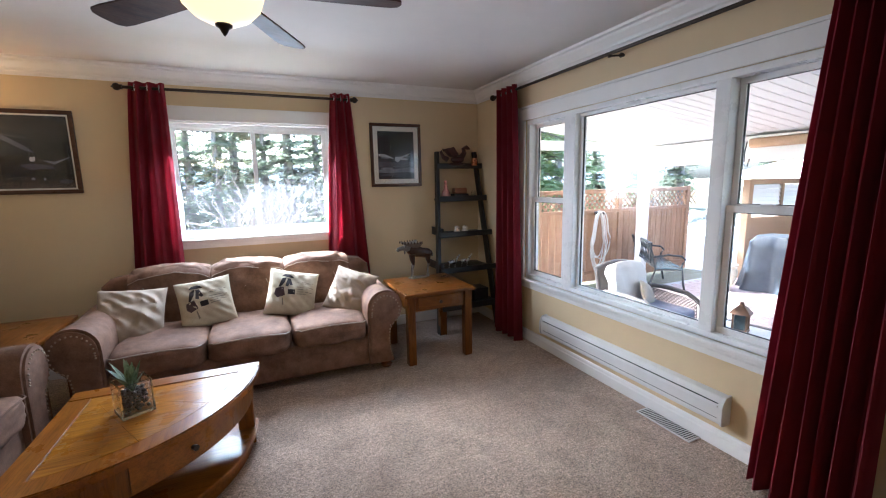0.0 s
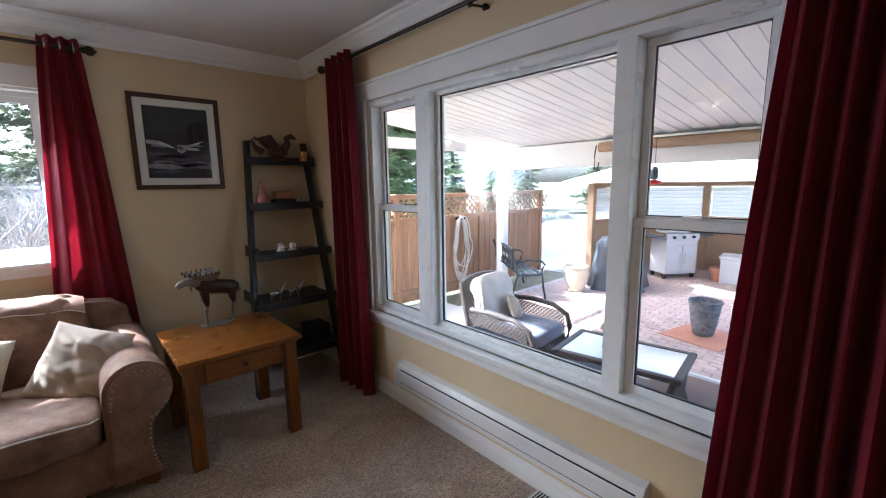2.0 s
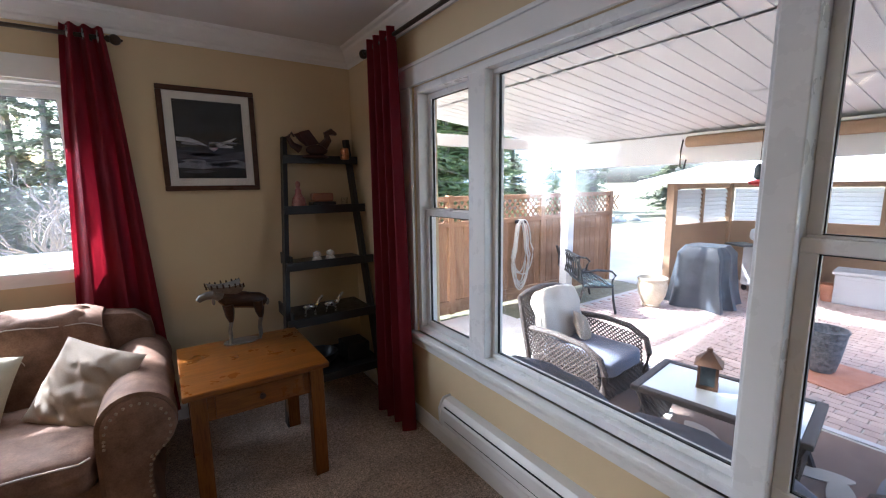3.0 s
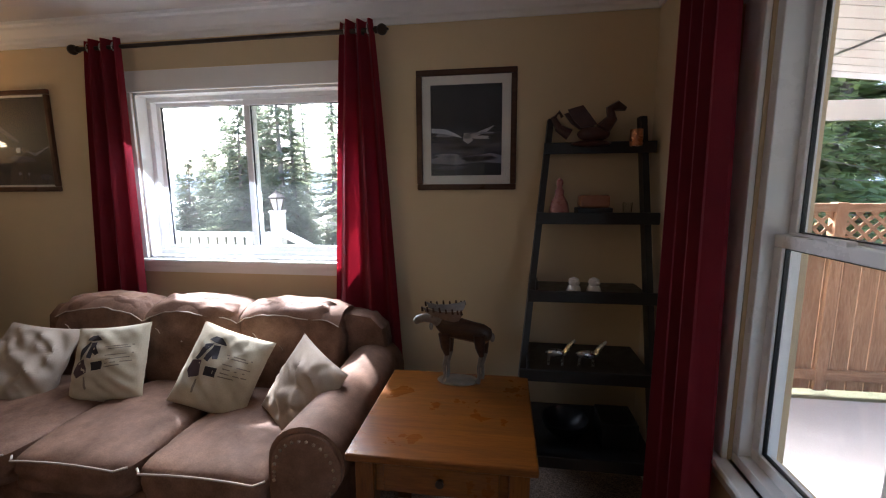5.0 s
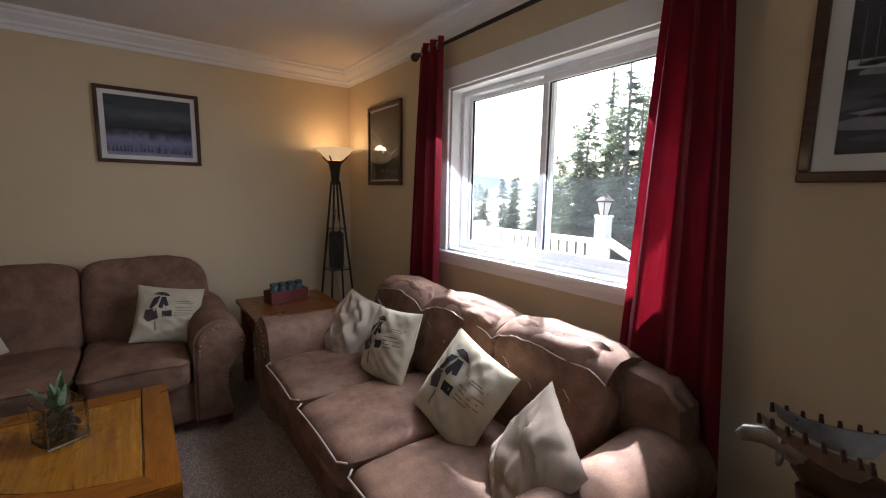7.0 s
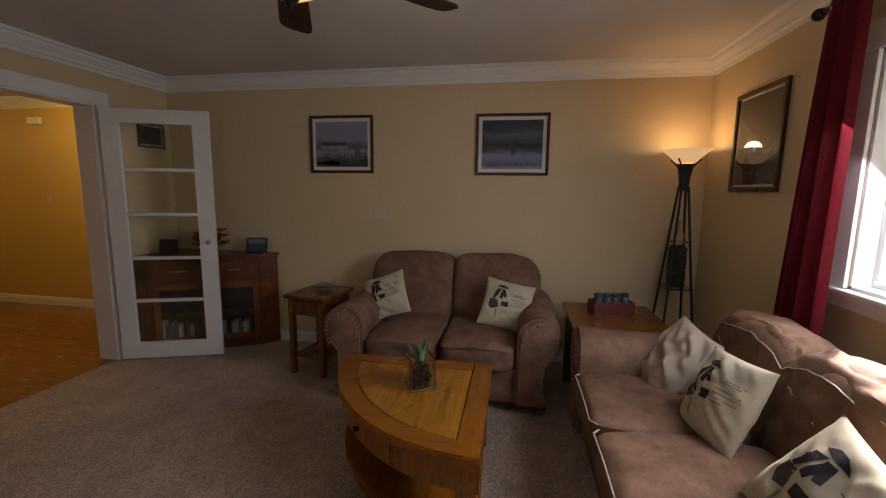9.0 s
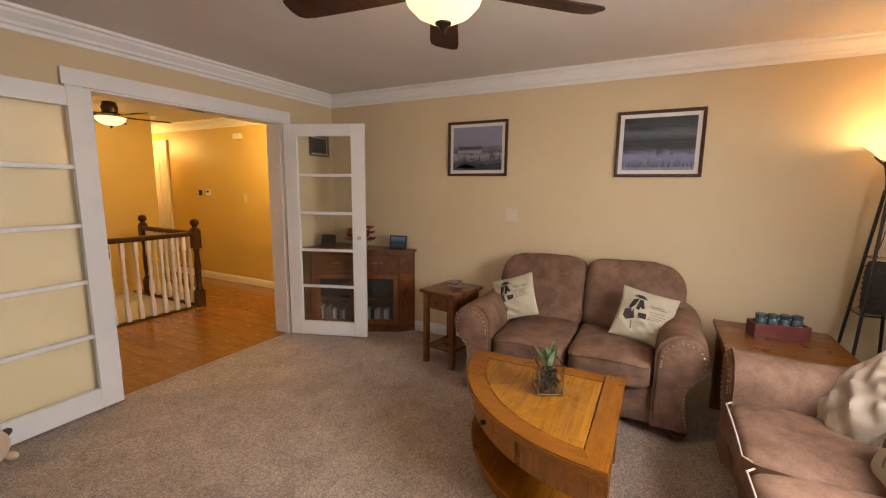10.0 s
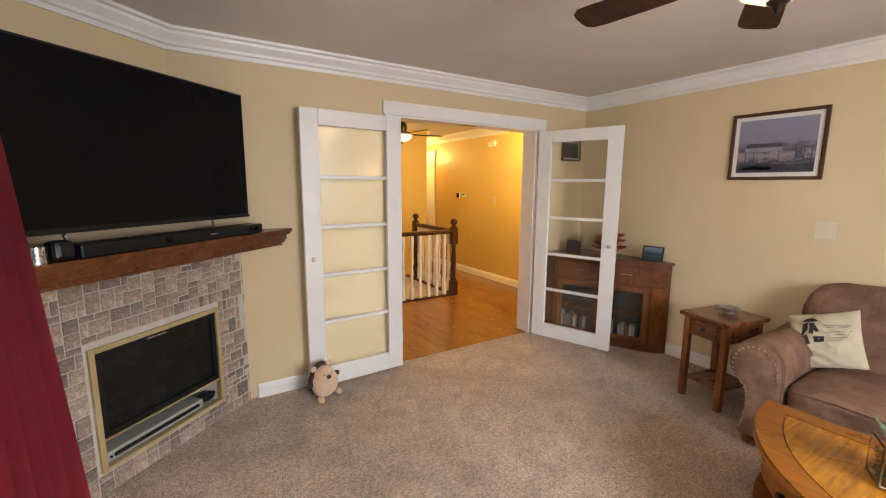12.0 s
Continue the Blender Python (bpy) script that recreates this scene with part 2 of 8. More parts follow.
def rod(p0, p1, r0, r1=None, n=12, bm=None):
    """A round bar from p0 to p1."""
    own = bm is None
    b = bm or bmesh.new()
    p0, p1 = Vector(p0), Vector(p1)
    r1 = r0 if r1 is None else r1
    q = (p1 - p0).to_track_quat("Z", "Y").to_matrix()
    rings = [[b.verts.new(p + q @ Vector((r * math.cos(2 * math.pi * i / n), r * math.sin(2 * math.pi * i / n), 0))) for i in range(n)] for p, r in ((p0, r0), (p1, r1))]
    for i in range(n):
        b.faces.new((rings[0][i], rings[0][(i + 1) % n], rings[1][(i + 1) % n], rings[1][i]))
    b.faces.new(rings[0][::-1])
    b.faces.new(rings[1])
    return b


def lathe(profile, n=24, centre=(0, 0, 0), bm=None, close=False):
    """A turned shape: (radius, z) pairs from the bottom up."""
    b = bm or bmesh.new()
    c = Vector(centre)
    rings = [[b.verts.new(c + Vector((r * math.cos(2 * math.pi * i / n), r * math.sin(2 * math.pi * i / n), z))) for i in range(n)] for r, z in profile]
    for a, d in zip(rings, rings[1:]):
        for i in range(n):
            b.faces.new((a[i], a[(i + 1) % n], d[(i + 1) % n], d[i]))
    if not close:
        if profile[0][0] > 1e-4:
            b.faces.new(rings[0][::-1])
        if profile[-1][0] > 1e-4:
            b.faces.new(rings[-1])
    bmesh.ops.remove_doubles(b, verts=b.verts[:], dist=1e-5)
    return b


def tube(pts, r, n=8, bm=None, closed=False):
    """A round tube along a line of points."""
    b = bm or bmesh.new()
    pts = [Vector(p) for p in pts]
    rings = []
    up = Vector((0, 0, 1))
    for i, p in enumerate(pts):
        a = pts[i - 1] if (i or closed) else p
        c = pts[(i + 1) % len(pts)] if (i < len(pts) - 1 or closed) else p
        d = (c - a).normalized()
        s = d.cross(up)
        if s.length < 0.05:
            s = d.cross(Vector((1, 0, 0)))
        s.normalize()
        u = s.cross(d)
        rad = r[i] if isinstance(r, (list, tuple)) else r
        rings.append([b.verts.new(p + rad * (math.cos(2 * math.pi * k / n) * s + math.sin(2 * math.pi * k / n) * u)) for k in range(n)])
    pairs = list(zip(rings, rings[1:])) + ([(rings[-1], rings[0])] if closed else [])
    for a, d in pairs:
        for k in range(n):
            b.faces.new((a[k], a[(k + 1) % n], d[(k + 1) % n], d[k]))
    if not closed:
        b.faces.new(rings[0][::-1])
        b.faces.new(rings[-1])
    return b


def prism(poly, z0, z1, bevel=0.0, bm=None, seg=2):
    """An upright prism over a plan outline."""
    b = bmesh.new()
    lo = [b.verts.new((x, y, z0)) for x, y in poly]
    hi = [b.verts.new((x, y, z1)) for x, y in poly]
    n = len(poly)
    for i in range(n):
        b.faces.new((lo[i], lo[(i + 1) % n], hi[(i + 1) % n], hi[i]))
    b.faces.new(lo[::-1])
    b.faces.new(hi)
    bmesh.ops.recalc_face_normals(b, faces=b.faces[:])
    if bevel:
        bmesh.ops.bevel(b, geom=[e for e in b.edges if abs(e.verts[0].co.z - e.verts[1].co.z) < 1e-6], offset=bevel, segments=seg, affect="EDGES")
    if bm is None:
        return b
    join(bm, b)
    return bm


def extrude_profile(poly, p0, p1, side, up=(0, 0, 1), bm=None):
    """A moulding: the outline (out, up) swept from p0 to p1; side is the outward way."""
    b = bm or bmesh.new()
    p0, p1, side, up = Vector(p0), Vector(p1), Vector(side), Vector(up)
    a = [b.verts.new(p0 + side * x + up * z) for x, z in poly]
    c = [b.verts.new(p1 + side * x + up * z) for x, z in poly]
    n = len(poly)
    new_faces = [b.faces.new((a[i], a[(i + 1) % n], c[(i + 1) % n], c[i])) for i in range(n)]
    new_faces += [b.faces.new(a[::-1]), b.faces.new(c)]
    bmesh.ops.recalc_face_normals(b, faces=new_faces)
    return b


def cushion(size, centre=(0, 0, 0), power=5.0, puff=0.0, cuts=10, wrinkle=0.004, seed=0, m=None, bm=None):
    """A stuffed block: a cube rounded by a power norm, crowned, with slack cloth."""
    b = bmesh.new()
    bmesh.ops.create_cube(b, size=2)
    bmesh.ops.subdivide_edges(b, edges=b.edges[:], cuts=cuts, use_grid_fill=True)
    h = Vector(size) / 2
    for v in b.verts:
        p = v.co
        k = (abs(p.x) ** power + abs(p.y) ** power + abs(p.z) ** power) ** (1 / power)
        q = p / k
        z = q.z * (1 + puff * (1 - q.x * q.x) * (1 - q.y * q.y))
        w = noise.noise(Vector((q.x * 2.2 + seed * 7.1, q.y * 2.2, z * 2.2 + seed)))
        w2 = noise.noise(Vector((q.x * 5 + seed, q.y * 5 - seed, z * 5)))
        v.co = Vector((q.x * h.x, q.y * h.y, z * h.z)) + q.normalized() * (w * wrinkle * 2 + w2 * wrinkle)
    bmesh.ops.transform(b, matrix=(Matrix.Translation(centre) @ m) if m is not None else Matrix.Translation(centre), verts=b.verts)
    if bm is None:
        return b
    join(bm, b)
    return bm


# ---- the room ----
W, N, E, S, H = -2.18, 4.56, 2.165, -0.05, 2.40
T = 0.16


def wall_boxes(name, along, face, out, u0, u1, z1, holes, mat, label, thick=T):
    """A wall of blocks round its openings. along: 'x' or 'y'; out: +1 or -1, the way its thickness goes."""
    us = sorted({u0, u1, *[h[0] for h in holes], *[h[1] for h in holes]})
    zs = sorted({0.0, z1, *[h[2] for h in holes], *[h[3] for h in holes]})
    zs = [-0.45] + zs if name.endswith(("east", "north")) else zs
    b = bmesh.new()
    a0, a1 = sorted((face, face + out * thick))
    for ua, ub in zip(us, us[1:]):
        run = []
        for za, zb in zip(zs, zs[1:]):
            if any(ua >= h[0] - 1e-6 and ub <= h[1] + 1e-6 and za >= h[2] - 1e-6 and zb <= h[3] + 1e-6 for h in holes):
                run.append(None)
            elif run and run[-1]:
                run[-1][1] = zb
            else:
                run.append([za, zb])
        for r in run:
            if r:
                lo, hi = ((ua, a0, r[0]), (ub, a1, r[1])) if along == "x" else ((a0, ua, r[0]), (a1, ub, r[1]))
                box(lo, hi, bm=b)
    return tagged(part(name, b, mat), label, "wall", kind="structure")


WIN_E = (1.49, 3.66, 0.585, 1.985)
WIN_N = (-0.70, 0.62, 1.035, 2.005)
DOOR = (-1.47, 0.02, 0.0, 2.035)
wall_boxes("wall_north", "x", N, 1, W - T, E + T, H, [WIN_N], M_WALL, "pale yellow painted wall with a slider window")
wall_boxes("wall_east", "y", E, 1, S - T, N, H, [WIN_E], M_WALL, "pale yellow painted wall with a wide patio window")
wall_boxes("wall_west", "y", W, -1, S - T, N, H, [], M_WALL, "pale yellow painted wall behind the loveseat")
wall_boxes("wall_south", "x", S, -1, W, E, H, [DOOR], M_WALL, "pale yellow painted wall with a double doorway")
tagged(part("floor", box((W - T, S - 0.02, -0.12), (E + T, N + T, 0.0)), M_CARPET), "beige cut-pile carpet, slightly trodden", "floor", kind="structure")
tagged(part("ceiling", box((-3.2, -7.2, H), (E + T, N + T, H + 0.12)), M_CEIL), "white textured ceiling", "ceiling", kind="structure")

# diagonal wall over the mantel and the chimney breast under it
U = Vector((0.754, 0.656, 0)).normalized()
OUT = Vector((-U.y, U.x, 0))
b = prism([(1.50, S), (E, S), (E, S + (E - 1.50) * U.y / U.x)], 0.0, H)
tagged(part("wall_diagonal", b, M_WALL), "pale yellow painted diagonal corner wall", "wall", kind="structure")
CROWN = [(0, 0), (0.012, 0), (0.016, 0.022), (0.030, 0.030), (0.034, 0.046), (0.062, 0.082), (0.066, 0.098), (0.086, 0.104), (0.09, 0.12), (0, 0.12)]
BASE = [(0, 0), (0.016, 0), (0.016, 0.066), (0.012, 0.074), (0.011, 0.088), (0.006, 0.098), (0, 0.10)]


def moulding(name, profile, p0, p1, side, label):
    return tagged(part(name, extrude_profile(profile, p0, p1, side), M_WHITE), label, "moulding", kind="structure")


zc = H - 0.12
D0, D1 = Vector((1.50, S, 0)), Vector((E, S + (E - 1.50) * U.y / U.x, 0))
for p0, p1, sd in (((W, S, zc), (W, N, zc), (1, 0, 0)), ((W, N, zc), (E, N, zc), (0, -1, 0)), ((E, N, zc), (E, D1.y, zc), (-1, 0, 0)),
                   ((D1.x, D1.y, zc), (D0.x, D0.y, zc), tuple(OUT)), ((D0.x + 0.02, S, zc), (W, S, zc), (0, 1, 0))):
    moulding("crown_moulding", CROWN, p0, p1, sd, "white stepped crown moulding under the ceiling")
for p0, p1, sd in (((W, S, 0), (W, N, 0), (1, 0, 0)), ((W, N, 0), (E, N, 0), (0, -1, 0)), ((E, N, 0), (E, 0.8, 0), (-1, 0, 0)),
                   ((1.12, S, 0), (0.12, S, 0), (0, 1, 0)), ((-1.57, S, 0), (W, S, 0), (0, 1, 0))):
    moulding("baseboard", BASE, p0, p1, sd, "white moulded baseboard along the carpet")


# ---- windows ----
def frame_ring(lo, hi, w, axis, d0, d1, bevel=0.003):
    """A rectangular frame in a wall plane: lo and hi are (u, z); axis 'x' or 'y' is the way it runs."""
    b = bmesh.new()
    (u0, z0), (u1, z1) = lo, hi
    for a in ((u0, z0, u1, z0 + w), (u0, z1 - w, u1, z1), (u0, z0 + w, u0 + w, z1 - w), (u1 - w, z0 + w, u1, z1 - w)):
        l, h = ((a[0], d0, a[1]), (a[2], d1, a[3])) if axis == "x" else ((d0, a[0], a[1]), (d1, a[2], a[3]))
        box(l, h, bevel, b)
    return b


def pane(u0, z0, u1, z1, axis, d, parent, mat=None):
    l, h = ((u0, d - 0.002, z0), (u1, d + 0.002, z1)) if axis == "x" else ((d - 0.002, u0, z0), (d + 0.002, u1, z1))
    ob = part("pane", box(l, h), mat or M_WINGLASS, parent)
    ob.visible_shadow = False
    t = 0.005
    part("gasket", frame_ring((u0, z0), (u1, z1), t, axis, d - 0.006, d + 0.006, 0.0), M_BLACK, parent, "thin dark gasket")
    return ob


win = thing("window_1", "white vinyl three-part window with single-hung side sashes", "window", kind="structure")
y0, y1, z0, z1 = WIN_E
part("window_frame", frame_ring((y0, z0), (y1, z1), 0.035, "y", E + 0.01, E + 0.12), M_VINYL, win)
for ya, yb in ((1.915, 1.99), (3.04, 3.16)):
    part("mullion", box((E + 0.004, ya, z0 + 0.035), (E + 0.12, yb, z1 - 0.035), 0.004), M_VINYL, win)
for ya, yb in ((y0 + 0.035, 1.915), (3.16, y1 - 0.035)):
    lower = part("lower_sash", frame_ring((ya, z0 + 0.035), (yb, 1.315), 0.036, "y", E + 0.045, E + 0.075), M_VINYL, win)
    upper = part("upper_sash", frame_ring((ya, 1.29), (yb, z1 - 0.035), 0.030, "y", E + 0.078, E + 0.108), M_VINYL, win)
    pane(ya + 0.035, z0 + 0.070, yb - 0.035, 1.280, "y", E + 0.06, win)
    pane(ya + 0.028, 1.318, yb - 0.028, z1 - 0.063, "y", E + 0.093, win)
    yc = (ya + yb) / 2
    part("sash_lock", box((E + 0.036, yc - 0.03, 1.312), (E + 0.06, yc + 0.03, 1.326), 0.004), M_VINYL, win)
part("fixed_sash", frame_ring((1.99, z0 + 0.035), (3.04, z1 - 0.035), 0.022, "y", E + 0.05, E + 0.10), M_VINYL, win)
pane(2.011, z0 + 0.056, 3.019, z1 - 0.056, "y", E + 0.075, win)
part("head_casing", box((E - 0.02, y0 - 0.12, z1), (E - 0.001, y1 + 0.12, z1 + 0.098), 0.003), M_WHITE, win)
part("head_casing", box((E - 0.03, y0 - 0.13, z1 + 0.0985), (E - 0.001, y1 + 0.13, z1 + 0.116), 0.003), M_WHITE, win)
for ya, yb in ((y0 - 0.11, y0), (y1, y1 + 0.11)):
    part("side_casing", box((E - 0.018, ya, z0 + 0.002), (E - 0.001, yb, z1 - 0.002), 0.003), M_WHITE, win)
part("sill", box((E - 0.045, y0 - 0.13, z0 - 0.025), (E + 0.02, y1 + 0.13, z0), 0.006), M_WHITE, win)
SILLP = [(0, 0), (0.010, 0.0), (0.014, 0.03), (0.020, 0.045), (0.022, 0.062), (0, 0.062)]
part("apron", extrude_profile(SILLP, (E, y0 - 0.12, z0 - 0.088), (E, y1 + 0.12, z0 - 0.088), (-1, 0, 0)), M_WHITE, win)

win2 = thing("window_2", "white vinyl horizontal slider window over the sofa", "window", kind="structure")
x0, x1, z0, z1 = WIN_N
b = bmesh.new()
for l, h in (((x0, N + 0.002, z0), (x0 + 0.014, N + T, z1)), ((x1 - 0.014, N + 0.002, z0), (x1, N + T, z1)), ((x0, N + 0.002, z1 - 0.014), (x1, N + T, z1)), ((x0, N + 0.002, z0), (x1, N + T, z0 + 0.014))):
    box(l, h, bm=b)
part("jamb", b, M_WHITE, win2)
part("window_frame", frame_ring((x0 + 0.014, z0 + 0.014), (x1 - 0.014, z1 - 0.014), 0.028, "x", N + 0.075, N + 0.15), M_VINYL, win2)
part("fixed_sash", frame_ring((x0 + 0.04, z0 + 0.04), (-0.02, z1 - 0.04), 0.024, "x", N + 0.115, N + 0.145), M_VINYL, win2)
part("sliding_sash", frame_ring((-0.06, z0 + 0.04), (x1 - 0.04, z1 - 0.04), 0.036, "x", N + 0.08, N + 0.112), M_VINYL, win2)
pane(x0 + 0.062, z0 + 0.062, -0.042, z1 - 0.062, "x", N + 0.13, win2)
pane(-0.026, z0 + 0.074, x1 - 0.074, z1 - 0.074, "x", N + 0.096, win2)
part("head_casing", box((x0 - 0.10, N - 0.02, z1), (x1 + 0.10, N - 0.001, z1 + 0.115), 0.003), M_WHITE, win2)
for xa, xb in ((x0 - 0.09, x0), (x1, x1 + 0.09)):
    part("side_casing", box((xa, N - 0.018, z0 + 0.002), (xb, N - 0.001, z1 - 0.002), 0.003), M_WHITE, win2)
part("sill", box((x0 - 0.11, N - 0.04, z0 - 0.02), (x1 + 0.11, N + 0.07, z0 - 0.001), 0.005), M_WHITE, win2)
part("apron", extrude_profile(SILLP, (x0 - 0.10, N, z0 - 0.083), (x1 + 0.10, N, z0 - 0.083), (0, -1, 0)), M_WHITE, win2)

# ---- doorway and French doors ----
cas = thing("door_casing", "white painted casing round the double doorway", "door casing", kind="structure")
xa, xb, _, zt = DOOR
for px in (xa, xb):
    part("jamb", box((px - (0.02 if px == xa else 0.004), S - T - 0.01, 0), (px + (0.02 if px == xb else 0.004), S + 0.004, zt - 0.0045)), M_WHITE, cas)
part("jamb", box((xa - 0.02, S - T - 0.01, zt - 0.004), (xb + 0.02, S + 0.004, zt + 0.02)), M_WHITE, cas)
for ya, yb in ((S + 0.004, S + 0.022), (S - T - 0.028, S - T - 0.01)):
    part("side_casing", box((xa - 0.10, ya, 0), (xa - 0.012, yb, zt + 0.008), 0.003), M_WHITE, cas)
    part("side_casing", box((xb + 0.012, ya, 0), (xb + 0.10, yb, zt + 0.008), 0.003), M_WHITE, cas)
    part("head_casing", box((xa - 0.115, ya, zt + 0.008), (xb + 0.115, yb + 0.004, zt + 0.108), 0.003), M_WHITE, cas)
part("ball_catch", box((-0.80, S - 0.09, zt - 0.006), (-0.66, S - 0.06, zt), 0.002), M_BRONZE, cas)


def french_door(name, label, m, knob_side):
    """A five-lite door leaf; local x runs from the hinge to the free edge."""
    w, h, t = 0.77, 2.02, 0.036
    d = thing(name, label, "door", m, kind="structure")
    st, tr, br, mu = 0.125, 0.108, 0.135, 0.026
    part("stile", box((0, -t / 2, 0.012), (st, t / 2, h), 0.003), M_WHITE, d)
    part("stile", box((w - st, -t / 2, 0.012), (w, t / 2, h), 0.003), M_WHITE, d)
    part("top_rail", box((st, -t / 2, h - tr), (w - st, t / 2, h), 0.003), M_WHITE, d)
    part("bottom_rail", box((st, -t / 2, 0.012), (w - st, t / 2, 0.012 + br), 0.003), M_WHITE, d)
    zs0, zs1 = 0.012 + br, h - tr
    step = (zs1 - zs0) / 5
    for i in range(1, 5):
        z = zs0 + i * step
        part("muntin", box((st, -t / 2 + 0.004, z - mu / 2), (w - st, t / 2 - 0.004, z + mu / 2), 0.004), M_WHITE, d)
    for i in range(5):
        g = part("pane", box((st - 0.004, -0.003, zs0 + i * step + 0.008), (w - st + 0.004, 0.003, zs0 + (i + 1) * step - 0.008)), M_DOORGLASS, d)
        g.visible_shadow = False
    for sgn in (-1, 1):
        k = part("knob", rod((w - 0.057, sgn * t / 2, 0.98), (w - 0.057, sgn * (t / 2 + 0.012), 0.98), 0.018, n=16), M_STEEL, d, "brushed steel knob", True)
        part("knob_ball", rod((w - 0.057, sgn * (t / 2 + 0.012), 0.98), (w - 0.057, sgn * (t / 2 + 0.03), 0.98), 0.015, 0.011, n=16), M_STEEL, k, "", True)
    for z in (0.25, 1.02, 1.80):
        part("hinge", rod((-0.004, 0.0, z - 0.045), (-0.004, 0.0, z + 0.045), 0.008, n=8), M_STEEL, d, "steel butt hinge")
    return d


def turn_to(x, y, tx, ty):
    return pose(x, y, 0, 0, 0, math.degrees(math.atan2(ty - y, tx - x)))


french_door("door_1", "white five-lite French door folded open against the wall", turn_to(0.012, 0.005, 0.776, 0.038), 1)
french_door("door_2", "white five-lite French door standing open into the room", turn_to(-1.478, 0.002, -1.745, 0.738), 1)

# ---- curtains ----


def curtain(name, label, top, bot, z_top, z_bot, folds, depth, seed, m, mat=M_RED, swing=0.0):
    """A grommet panel hung in folds. Local x runs along the rod, y into the room; top and bot are the x spans."""
    c = thing(name, label, "curtain", m)
    nx, nz = folds * 10, 26
    b = bmesh.new()
    rnd = random.Random(seed)
    ph = [rnd.uniform(-0.5, 0.5) for _ in range(folds + 2)]
    front = []
    for j in range(nz + 1):
        f = j / nz
        z = z_top + (z_bot - z_top) * f
        row = []
        e = f ** 0.8
        a0, a1 = top[0] + (bot[0] - top[0]) * e, top[1] + (bot[1] - top[1]) * e
        for i in range(nx + 1):
            s = i / nx
            k = s * folds
            p = ph[int(k)] * (1 - (k % 1)) + ph[int(k) + 1] * (k % 1)
            amp = depth * (0.75 + 0.35 * f + 0.2 * p)
            y = amp * math.sin(2 * math.pi * k + p * f * 1.6) + 0.012 * f * math.sin(5 * s + seed) + swing * (0.2 + 0.8 * f) * (1 - s)
            x = a0 + (a1 - a0) * s + 0.012 * f * math.sin(9 * s + 2.0 * f + seed)
            row.append(b.verts.new((x, y, z)))
        front.append(row)
    for r0, r1 in zip(front, front[1:]):
        for i in range(nx):
            b.faces.new((r0[i], r0[i + 1], r1[i + 1], r1[i]))
    bmesh.ops.solidify(b, geom=b.faces[:], thickness=0.004)
    part("panel", b, mat, c, "", True)
    for i in range(folds):
        x = top[0] + (top[1] - top[0]) * (i + 0.5) / folds
        part("grommet", tube([(x + 0.006 * math.sin(i), 0.026 * math.cos(a), z_top - 0.045 + 0.026 * math.sin(a)) for a in [2 * math.pi * q / 14 for q in range(14)]], 0.0045, 6, closed=True), M_STEEL, c, "", True)
    return c


curtain("curtain", "crimson grommet curtain hanging beside the sofa window", (-0.865, -0.635), (-1.03, -0.625), 2.265, 0.12, 3, 0.036, 1, pose(0, 4.455, 0, 0, 0, 0))
curtain("curtain", "crimson grommet curtain hanging beside the sofa window", (0.62, 0.79), (0.49, 0.93), 2.275, 0.12, 3, 0.038, 2, pose(0, 4.455, 0, 0, 0, 0))
curtain("curtain", "long crimson curtain in the corner beside the patio window", (3.66, 3.99), (3.58, 3.98), 2.285, 0.012, 4, 0.055, 3, pose(2.065, 0, 0, 0, 0, 0) @ Matrix(((0, -1, 0, 0), (1, 0, 0, 0), (0, 0, 1, 0), (0, 0, 0, 1))))
curtain("curtain", "long crimson curtain gathered beside the patio window", (1.17, 1.46), (1.12, 1.58), 2.285, 0.012, 6, 0.050, 4, pose(2.055, 0, 0, 0, 0, 0) @ Matrix(((0, -1, 0, 0), (1, 0, 0, 0), (0, 0, 1, 0), (0, 0, 0, 1))), swing=0.20)


def curtain_rod(label, p0, p1, wall, brackets):
    r = thing("curtain_rod", label, "curtain rod")
    p0, p1, wall = Vector(p0), Vector(p1), Vector(wall)
    d = (p1 - p0).normalized()
    part("pole", rod(p0, p1, 0.011, n=14), M_BRONZE, r, "", True)
    for p, s in ((p0, -1), (p1, 1)):
        b = bmesh.new()
        rod(p, p + d * s * 0.014, 0.017, n=14, bm=b)
        bmesh.ops.create_uvsphere(b, u_segments=14, v_segments=10, radius=0.027, matrix=Matrix.Translation(p + d * s * 0.036))
        rod(p + d * s * 0.058, p + d * s * 0.07, 0.010, 0.004, n=10, bm=b)
        part("finial", b, M_BRONZE, r, "round bronze finial", True)
    for f in brackets:
        q = p0 + (p1 - p0) * f
        b = bmesh.new()
        rod(q - Vector((0, 0, 0.014)), q + wall, 0.006, n=8, bm=b)
        rod(q + wall * 0.96 + Vector((0, 0, -0.004)), q + wall, 0.02, n=12, bm=b)
        rod(q - Vector((0, 0, 0.022)), q - Vector((0, 0, 0.006)), 0.012, n=10, bm=b)
        part("bracket", b, M_BRONZE, r)
    return r


curtain_rod("dark bronze curtain rod with ball finials over the sofa window", (-0.905, 4.455, 2.222), (0.80, 4.455, 2.226), (0, 0.105, 0), (0.04, 0.96))
curtain_rod("long dark bronze curtain rod over the patio window", (2.06, 4.02, 2.242), (2.055, 1.12, 2.242), (0.105, 0, 0), (0.02, 0.485, 0.97))

# ---- sofa and loveseat ----


M_NAIL = surface("dull_bronze", (0.26, 0.19, 0.13), (0.38, 0.29, 0.20), 40, 0.4, metal=0.45)


